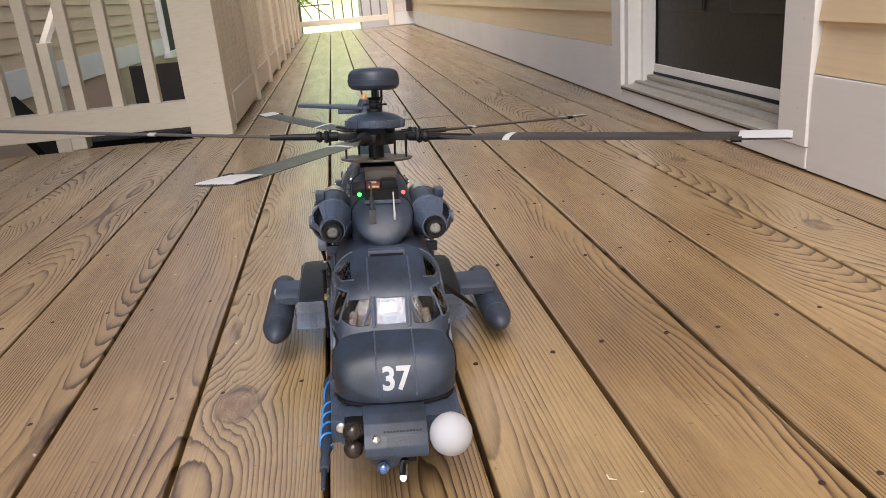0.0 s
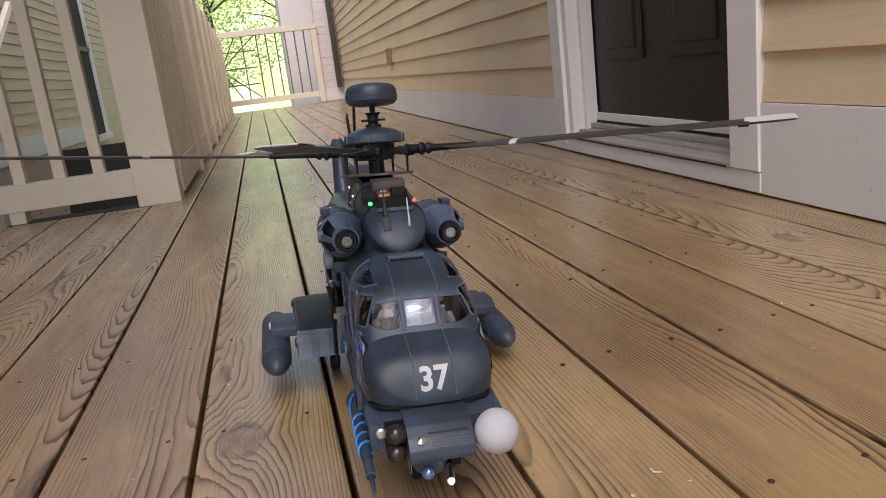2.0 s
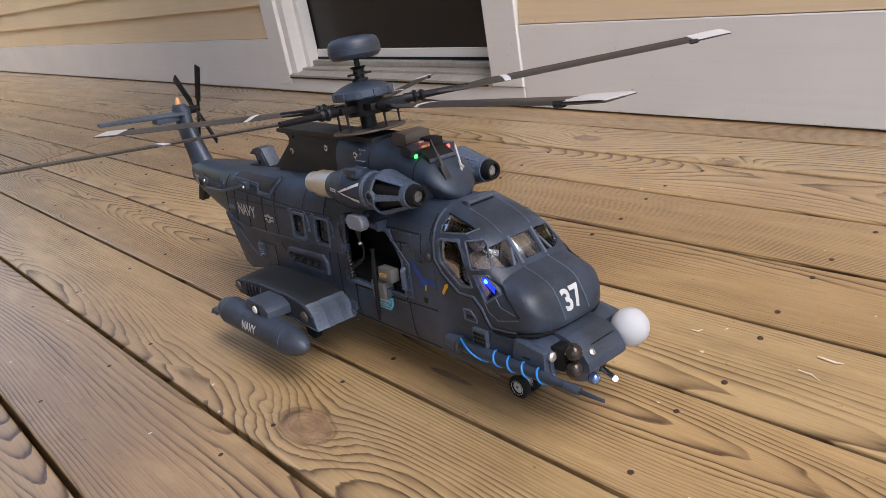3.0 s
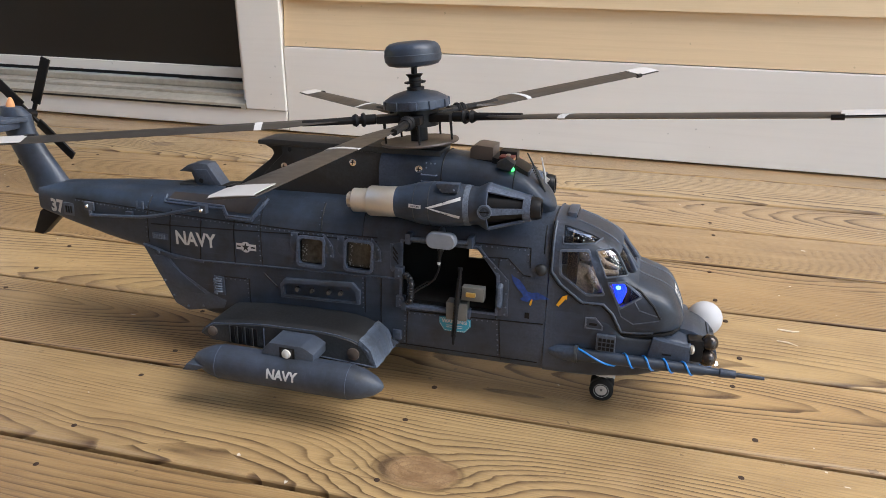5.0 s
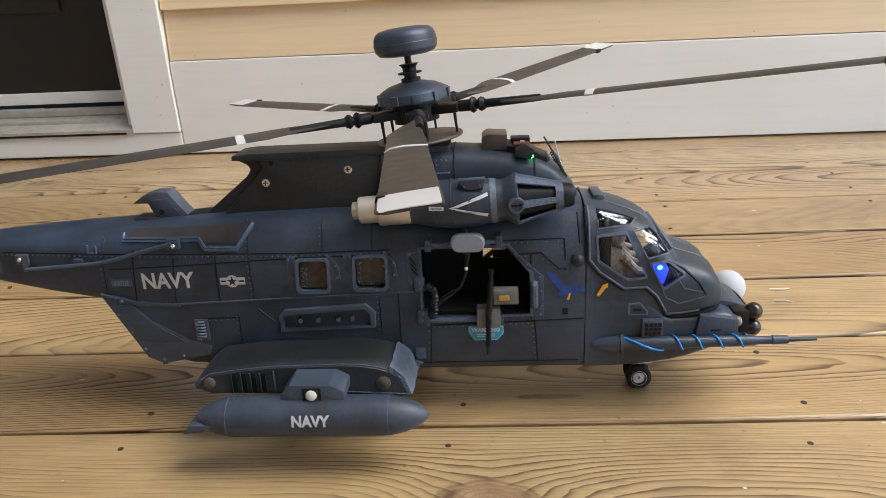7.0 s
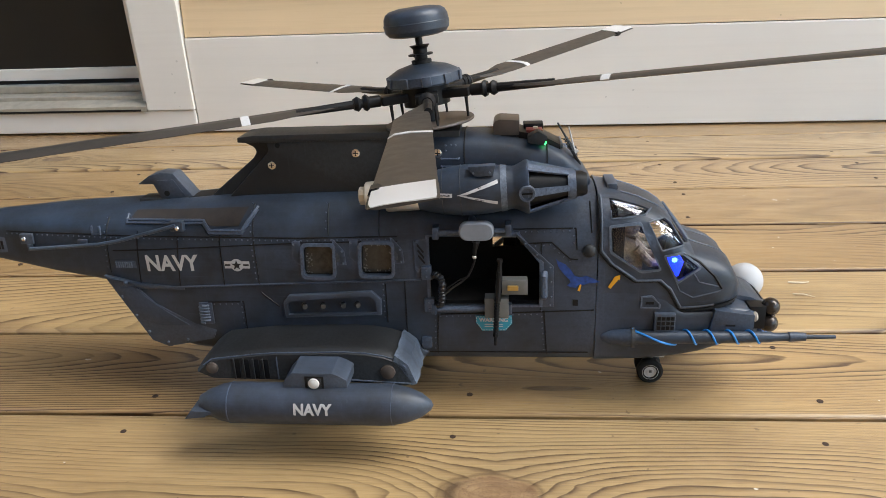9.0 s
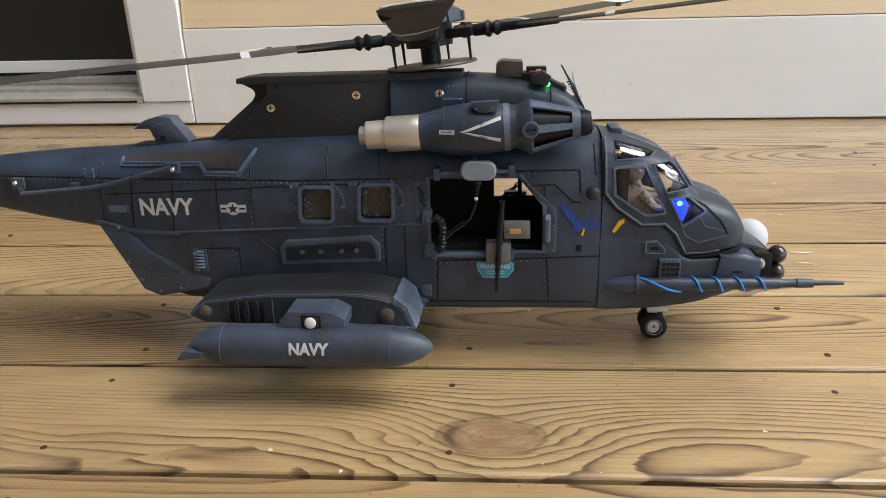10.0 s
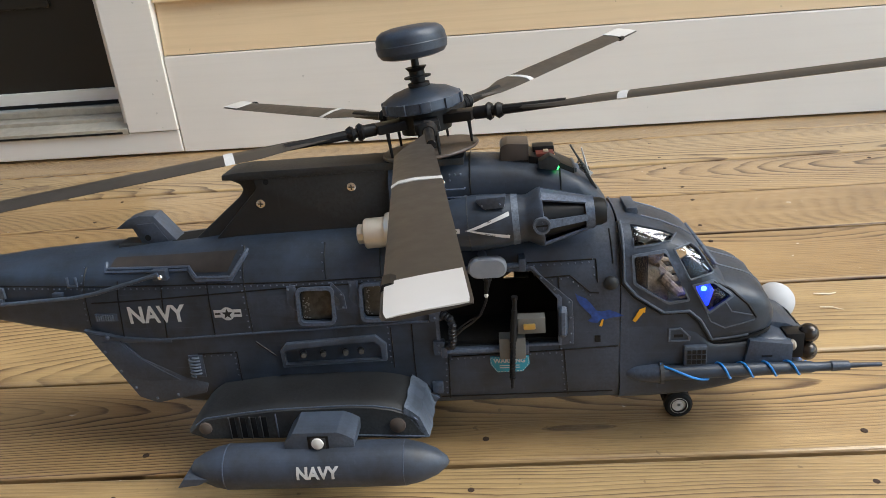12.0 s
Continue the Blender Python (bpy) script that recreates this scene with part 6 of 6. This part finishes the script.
marking("star", lay(flat([((0.0050 if k % 2 == 0 else 0.0020) * math.sin(math.tau * k / 10), (0.0050 if k % 2 == 0 else 0.0020) * math.cos(math.tau * k / 10)) for k in range(10)]), 0.1678, 0.1344, 0.0017), HULLD, "dark five-pointed star")
# soaring bird, arrow
bird = [(-0.0175, 0.0125), (-0.0150, 0.0105), (-0.0105, 0.0085), (-0.0060, 0.0035), (-0.0030, -0.0010), (0.0010, -0.0020), (0.0060, -0.0010), (0.0110, -0.0030), (0.0165, -0.0058), (0.0120, -0.0066), (0.0070, -0.0070), (0.0030, -0.0085), (0.0000, -0.0080), (-0.0020, -0.0105), (-0.0060, -0.0100), (-0.0090, -0.0085), (-0.0060, -0.0060), (-0.0070, -0.0040), (-0.0100, -0.0010), (-0.0135, 0.0030), (-0.0160, 0.0070)]
marking("bird_marking", lay(flat([(1.1 * u, 1.14 * v) for u, v in bird]), -0.1300, 0.1260, 0.0006), BLUED, "dark blue soaring bird")
marking("talon", lay(flat([(-0.001, -0.0030), (0.0012, 0.0030), (0.0024, 0.0026), (0.0012, -0.0036)]), -0.1300, 0.1145, 0.0010), YELLOW, "yellow talons")
# number on the nose, laid against the cockpit shell
tmp = bmesh.new()
tmp.from_mesh(cockpit.data)
shell = BVHTree.FromBMesh(tmp)
b = lettering("37", 0.0236, 1.06, 0.030)
for v in b.verts:
    hit = shell.ray_cast(Vector((v.co.x * 0.95 - 0.0005, -0.5, v.co.y + 0.1178)), Vector((0, 1, 0)))
    v.co = (v.co.x * 0.95 - 0.0005, (hit[0].y if hit[0] else -0.264) - 0.0006, v.co.y + 0.1178)
tmp.free()
marking("lettering", b, WHITEP, "white number 37")


def shell_side(side):
    def at(y, z, lift):
        hit = shell.ray_cast(Vector((side * 0.2, y, z)), Vector((-side, 0, 0)))
        x = abs(hit[0].x) if hit[0] else 0.012
        return (side * (x + lift), y, z)
    return at


shell = BVHTree.FromBMesh(loft([cock_ring(*r) for r in COCK]))
for side in (-1, 1):
    at = shell_side(side)
    bead = [at(*q, 0.0002) for q in FWIN + FWIN[:1]]
    hp("window_bead", tube(bead, 0.0009, 6), HULLL)
    lower = [at(*q, 0.0002) for q in ((-0.1555, 0.1800), (-0.1560, 0.1737), (-0.1700, 0.1744), (-0.1840, 0.1752), (-0.1905, 0.1780))]
    hp("window_bead", tube(lower, 0.0009, 6), HULLL)
    for poly in (SIDE_WIN, CHIN):
        hp("window_frame", rim(poly, 0, at, 0.0024, 0.0011, None), HULLL)
    ridge = [(-0.1475, 0.190), (-0.1480, 0.1475), (-0.1575, 0.1355), (-0.1785, 0.1205), (-0.1975, 0.1212), (-0.2065, 0.1130), (-0.2160, 0.0955), (-0.2300, 0.0960), (-0.2440, 0.0980)]
    pts = []
    for (y0, z0), (y1, z1) in zip(ridge, ridge[1:]):
        pts += [at(y0 + (y1 - y0) * k / 8, z0 + (z1 - z0) * k / 8, 0.0003) for k in range(8)]
    hp("canopy_edge", tube(pts + [at(*ridge[-1], 0.0003)], 0.0012, 8), HULLL)
    hp("canopy_gap", tube([(p[0], p[1] + 0.0021, p[2] - 0.0012) for p in pts], 0.0008, 6), BLACK)
    for panel in ([(-0.2040, 0.1345), (-0.2143, 0.1112), (-0.2255, 0.1053), (-0.2480, 0.1110)], [(-0.2180, 0.1225), (-0.2246, 0.1273), (-0.2296, 0.1192), (-0.2460, 0.1150)], [(-0.2149, 0.1440), (-0.2300, 0.1355), (-0.2420, 0.1245), (-0.2490, 0.1130)]):
        pts = []
        for (y0, z0), (y1, z1) in zip(panel, panel[1:]):
            pts += [at(y0 + (y1 - y0) * k / 6, z0 + (z1 - z0) * k / 6, 0.0) for k in range(6)]
        strip = panel[0] == (-0.2149, 0.1440)
        hp("nose_panel_line", tube(pts + [at(*panel[-1], 0.0)], 0.0012 if strip else 0.0006, 6), BLACK if strip else HULLL)
    arrow = flat([(1.05 * u, 1.05 * v) for u, v in [(-0.0070, -0.0013), (0.0030, -0.0013), (0.0030, -0.0026), (0.0070, 0.0000), (0.0030, 0.0026), (0.0030, 0.0013), (-0.0070, 0.0013)]])
    if side < 0:
        marking("rescue_arrow", lay(arrow, -0.1600, 0.1203, 0.0012, 54, skin=lambda yy, zz: abs(at(yy, zz, 0)[0])), YELLOW, "orange-yellow rescue arrow")
for x0 in (-0.0152, 0.0152):
    pts = []
    for k in range(25):
        z = 0.1690 - 0.0220 * k / 24
        hit = shell.ray_cast(Vector((x0, -0.5, z)), Vector((0, 1, 0)))
        pts.append((x0, hit[0].y - 0.0004, z))
    hp("windshield_bar", tube(pts, 0.0017, 8), HULLL)
for x0 in (-0.0160, 0.0160):
    pts = []
    for k in range(31):
        z = 0.1450 - 0.0400 * k / 30
        hit = shell.ray_cast(Vector((x0, -0.5, z)), Vector((0, 1, 0)))
        pts.append((x0, hit[0].y - 0.0001, z))
    hp("nose_rib", tube(pts, 0.0007, 6), HULLL)
for j in range(12):
    hp("grille_slot", box(-0.0009, 0.0009, -0.0006, 0.0006, -0.0004, 0.0004, m=pose(-0.0125 + 0.0026 * j, -0.2950, 0.0874, 38)), BLACK)
for i in range(4):
    hp("grille_groove", box(-0.0110, 0.0190, -0.0004, 0.0004, -0.0003, 0.0003, m=pose(0, -0.2985 - 0.0014 * i, 0.0842 - 0.00178 * i, 52)), HULLD)
for sx in (-1, 1):
    pts = []
    for k in range(9):
        gx, gz = sx * (0.0180 + 0.0072 * k / 8), 0.1605 - 0.0125 * k / 8
        hit = shell.ray_cast(Vector((gx, -0.5, gz)), Vector((0, 1, 0)))
        pts.append((gx, hit[0].y - 0.0003, gz))
    hp("windshield_gusset", tube(pts, 0.0013, 8), HULLL)
# plates round the cabin windows and beside the door
def skin_plate(name, outline, side, thick, material, label=""):
    b = flat(outline, 0.004)
    for v in b.verts:
        v.co = (side * (body_half_width(v.co.x, v.co.y) - 0.0006), v.co.x, v.co.y)
    grown = bmesh.ops.extrude_face_region(b, geom=b.faces[:])["geom"]
    bmesh.ops.translate(b, vec=(side * (thick + 0.0006), 0, 0), verts=[g for g in grown if isinstance(g, bmesh.types.BMVert)])
    bmesh.ops.recalc_face_normals(b, faces=b.faces)
    return hp(name, b, material, label=label, smooth=False)


SMEAR = plain("dried_glue", (0.15, 0.15, 0.145), 0.5, vary=0.8, scale=1500)
for side in (-1, 1):
    for y0, up in ((0.0790, 0.0), (0.0282, 0.0017)):
        bracket = [(0.0020, 0.1575), (0.0, 0.1570), (-0.0073, 0.1487), (-0.0086, 0.1467), (-0.0096, 0.1352), (-0.0018, 0.1346), (-0.0012, 0.1385), (0.0005, 0.1400), (0.0008, 0.1520)]
        skin_plate("window_bracket", [(y0 + u, v + up) for u, v in bracket], side, 0.0012, HULL)
        skin_plate("bracket_inset", [(y0 + u, v + up) for u, v in [(-0.0002, 0.1484), (-0.0040, 0.1440), (-0.0046, 0.1384), (-0.0012, 0.1382)]], side, 0.0016, HULLD)
        lug = [(0.0374, 0.1555), (0.0300, 0.1562), (0.0300, 0.1340), (0.0338, 0.1358), (0.0380, 0.1420)]
        skin_plate("window_lug", [(y0 + u, v + up) for u, v in lug], side, 0.0009, HULL)
        for u, v in ((-0.0066, 0.1473), (-0.0071, 0.1365), (0.0361, 0.1532)):
            hp("bolt", ball((side * (body_half_width(y0 + u, v) + 0.0014), y0 + u, v + up), 0.0010, 8), HULLL)
    skin_plate("louvre_plate", [(0.0100, 0.1564), (-0.0020, 0.1586), (-0.0034, 0.1566), (-0.0034, 0.1352), (0.0034, 0.1332), (0.0069, 0.1276), (0.0090, 0.1311)], side, 0.0010, HULL)
    for y0, z0 in ((0.0064, 0.1530), (0.0060, 0.1482), (0.0056, 0.1434)):
        skin_plate("louvre_slot", [(y0, z0 + 0.0012), (y0 + 0.0008, z0 - 0.0004), (y0 - 0.0046, z0 - 0.0072), (y0 - 0.0054, z0 - 0.0056)], side, 0.0013, BLACK)
    hp("bolt", ball((side * (body_half_width(0.007, 0.156) + 0.001), 0.0072, 0.1558), 0.0010, 8), HULLL)
rs = random.Random(5)
for y0, y1, z0, z1, n in ((0.1060, 0.1005, 0.1255, 0.1440, 34), (0.0548, 0.0510, 0.1275, 0.1520, 20), (0.0540, 0.0310, 0.1505, 0.1530, 12), (0.0530, 0.0330, 0.1268, 0.1285, 12), (0.0325, 0.0305, 0.1290, 0.1500, 9)):
    for k in range(n):
        y, z, r = rs.uniform(y0, y1), rs.uniform(z0, z1), rs.uniform(0.0003, 0.0011)
        b = flat([(y + r * rs.uniform(0.4, 1.2) * math.cos(a * 1.047), z + r * rs.uniform(0.4, 1.2) * math.sin(a * 1.047)) for a in range(6)])
        for v in b.verts:
            v.co = (-0.0461 - 0.00001 * k, v.co.x, v.co.y)
        hp("pane_smear", b, SMEAR, smooth=False)
# dark shoulder panels with raised lips
for side in (-1, 1):
    out = [(-0.2625, 0.1790), (-0.2650, 0.1742), (-0.1941, 0.1750), (-0.1838, 0.1687), (-0.1636, 0.1688), (-0.1560, 0.1830)]
    b = lay(flat([(u, v) for u, v in out] if side < 0 else [(-u, v) for u, v in out]), 0.0, 0.0, 0.0010, side=side)
    hp("shoulder_panel", b, RUST, label="rust-brown worn shoulder panel")
    path = [(0.1480, 0.1835), (0.1610, 0.1648), (0.1896, 0.1650), (0.1963, 0.1730), (0.2680, 0.1728), (0.2690, 0.1765)]
    for grow, high in ((0.0, 0.0012), (0.0022, 0.0008)):
        hp("panel_lip", tube([(side * body_half_width(y, z - grow, high), y, z - grow) for y, z in skin_path(path)], 0.0015, 6), HULL)
# white chevron on the engine
ENGINE_R = [(0.003, 0.0146), (-0.004, 0.0160), (-0.018, 0.0192), (-0.032, 0.0209), (-0.040, 0.0212), (-0.056, 0.0203), (-0.074, 0.0178)]


def engine_skin(y, z):
    """Distance of the nacelle skin from the middle plane."""
    for (y0, r0), (y1, r1) in zip(ENGINE_R, ENGINE_R[1:]):
        if y >= y1:
            break
    r = r0 + (r1 - r0) * (y - y0) / (y1 - y0)
    return 0.0488 + math.sqrt(max(r * r - (z - 0.2005 - 0.048 * (-0.04 - y)) ** 2, 0))


for side in (-1, 1):
    for z0, z1, tag in ((0.2015, 0.2122, 1), (0.2015, 0.1943, -1)):
        b = flat([(-0.0298, z0 - 0.0002 * tag), (-0.0622, z1 + 0.0012 * tag), (-0.0628, z1 - 0.0016 * tag), (-0.0370, z0 + 0.0004 * tag)])
        for v in b.verts:
            yy, zz = v.co.x, v.co.y
            v.co = (side * (engine_skin(yy, zz) + 0.0006), yy, zz)
        marking("chevron", b, WHITEP, "white warning chevron")
    b = flat([(-0.0136, 0.2030), (-0.0260, 0.2030), (-0.0260, 0.1996), (-0.0136, 0.1996)])
    for v in b.verts:
        v.co = (side * (engine_skin(v.co.x, v.co.y) + 0.0007), v.co.x, v.co.y)
    marking("text_bar", b, WHITEP, "small white plate with dark print")
    for word, yc, zc, turned in (("DANGER", -0.0198, 0.2013, 0.0), ("JET", -0.0480, 0.2077, 18.5), ("INTAKE", -0.0480, 0.1972, -14.0)):
        b = lettering(word, 0.0022, 1.0, 0.02)
        c, s = math.cos(radians(turned)), math.sin(radians(turned))
        for v in b.verts:
            u, w = v.co.x, v.co.y
            if side > 0:
                u = -u
            yy, zz = yc - (u * c - w * s), zc + u * s + w * c
            v.co = (side * (engine_skin(yy, zz) + 0.0010), yy, zz)
        marking("lettering", b, BLACK, "tiny dark word " + word)


RIVETED = [[(0.392, 0.1600), (0.294, 0.1605), (0.108, 0.1585), (0.0235, 0.1600)], [(-0.0747, 0.1655), (-0.127, 0.1660), (-0.128, 0.1480)], [(0.287, 0.1735), (0.289, 0.1250)], [(0.1515, 0.1850), (0.1497, 0.1160)], [(0.0845, 0.1850), (0.0836, 0.1600)],
           [(0.0362, 0.1170), (0.0361, 0.0800)], [(-0.0090, 0.0885), (-0.0072, 0.0480)], [(-0.1012, 0.0925), (-0.1040, 0.0480)], [(0.2000, 0.0980), (0.1666, 0.0988), (0.1666, 0.0720)], [(-0.0864, 0.1536), (-0.1070, 0.1546), (-0.1224, 0.1401), (-0.1290, 0.1395)], [(-0.0111, 0.0885), (-0.1005, 0.0912)]]
PLAIN = [[(0.283, 0.1463), (0.108, 0.1545), (0.0235, 0.1560)], [(0.2575, 0.1640), (0.2610, 0.1140)], [(0.2200, 0.1600), (0.2235, 0.1140)], [(0.1815, 0.1620), (0.1820, 0.1146)], [(0.0400, 0.1848), (0.0392, 0.1600)], [(0.1486, 0.1078), (0.1333, 0.0942)], [(-0.0983, 0.1545), (-0.0985, 0.1447)],
         [(-0.1005, 0.0914), (-0.1440, 0.0930)], [(-0.1390, 0.1850), (-0.1400, 0.1620)], [(0.0190, 0.1200), (0.0190, 0.0560)], [(-0.098, 0.0960), (-0.098, 0.0930)], [(0.0, 0.0500), (-0.1400, 0.0505)]]
SEAMS = RIVETED + PLAIN
for side in (-1, 1):
    for path in SEAMS:
        pts = [(side * body_half_width(y, z, 0.00005), y, z) for y, z in skin_path(path)]
        hp("panel_seam", tube(pts, 0.00062, 5), BLACK)
    b = bmesh.new()
    for path in RIVETED:
        pp = skin_path(path, 0.0052)
        for (y, z), (y2, z2) in zip(pp, pp[1:]):
            d = Vector((y2 - y, z2 - z)).normalized()
            yy, zz = y - d.y * 0.0022, z + d.x * 0.0022
            g = bmesh.new()
            bmesh.ops.create_icosphere(g, subdivisions=1, radius=0.00078)
            bmesh.ops.translate(g, vec=(side * body_half_width(yy, zz), yy, zz), verts=g.verts)
            join(b, g)
    tagged(hp("rivets", b, HULL), kind="stuff")

# ---- deck boards and nails ----
PITCH, GAP = 0.147, 0.0058
# near-black bed whose colour gives the darkness between the boards
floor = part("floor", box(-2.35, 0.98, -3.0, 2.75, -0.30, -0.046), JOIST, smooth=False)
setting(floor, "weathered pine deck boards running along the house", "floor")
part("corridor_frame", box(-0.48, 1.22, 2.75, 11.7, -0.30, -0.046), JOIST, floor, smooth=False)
board_meshes = {}


def board(x0, x1, y0, y1, z):
    key = (round(x1 - x0, 4), round(y1 - y0, 3))
    if key not in board_meshes:
        w, l, c = key[0] / 2, key[1] / 2, 0.0024
        b = bmesh.new()
        prof = [(-w, -0.040), (w, -0.040), (w, -c), (w - c * 0.4, -c * 0.35), (w - c * 1.4, 0), (-w + c * 1.4, 0), (-w + c * 0.4, -c * 0.35), (-w, -c)]
        join(b, prism(prof, 1, -l, l))
        me = bpy.data.meshes.new("board")
        b.to_mesh(me)
        b.free()
        me.materials.append(WOOD)
        board_meshes[key] = me
    ob = new("board", board_meshes[key])
    ob.location = ((x0 + x1) / 2, (y0 + y1) / 2, z)
    ob.parent = floor


rng = random.Random(4)
nail_me = bpy.data.meshes.new("nail")
bm = lathe([(0.0, -0.004), (0.0030, -0.004), (0.0030, 0.0001), (0.0025, 0.0005), (0.0, 0.0003)], 10)
bm.to_mesh(nail_me)
bm.free()
nail_me.materials.append(NAIL)
for k in range(-15, 8):
    x0, x1 = k * PITCH + GAP / 2, min((k + 1) * PITCH - GAP / 2, 1.25)
    far = 11.7 if x0 > -0.46 else 2.75
    cuts = [-3.0 if k < 6 else -3.0]
    y = 0.205 + 0.308 * rng.choice((8, 10, 12, 14))
    while y < far - 0.6:
        cuts.append(y)
        y += 0.308 * rng.choice((8, 10, 12))
    cuts.append(far)
    for a, c in zip(cuts, cuts[1:]):
        board(x0, x1, a + 0.0015, c - 0.0015, rng.uniform(-0.0012, 0.0008))
    for j in range(-2, 9):
        if -0.9 < x0 < 0.85 and len(cuts) > 1:
            for e in (0.028, 0.112):
                nail = new("nail", nail_me)
                nail.location = (x0 + e + rng.uniform(-0.006, 0.006), 0.512 + 0.310 * j + rng.uniform(-0.012, 0.012), 0.0004)
                nail.parent = floor


# ---- pale splinters lying on the boards ----
def splinter(points, thick):
    ob = part("splinter", tube([(x, y, 0.0011) for x, y in points], [thick] + [thick * 1.3] * (len(points) - 2) + [thick * 0.6], 6), SPLINT)
    tagged(ob, "pale curled wood splinter lying on a deck board", "splinter", "splinters on the deck")


splinter([(0.259, 0.453), (0.258, 0.446), (0.257, 0.436), (0.259, 0.429)], 0.0008)
splinter([(0.229, 0.458), (0.228, 0.446), (0.222, 0.436)], 0.0006)
splinter([(0.246, 0.575), (0.246, 0.569), (0.252, 0.566)], 0.0006)
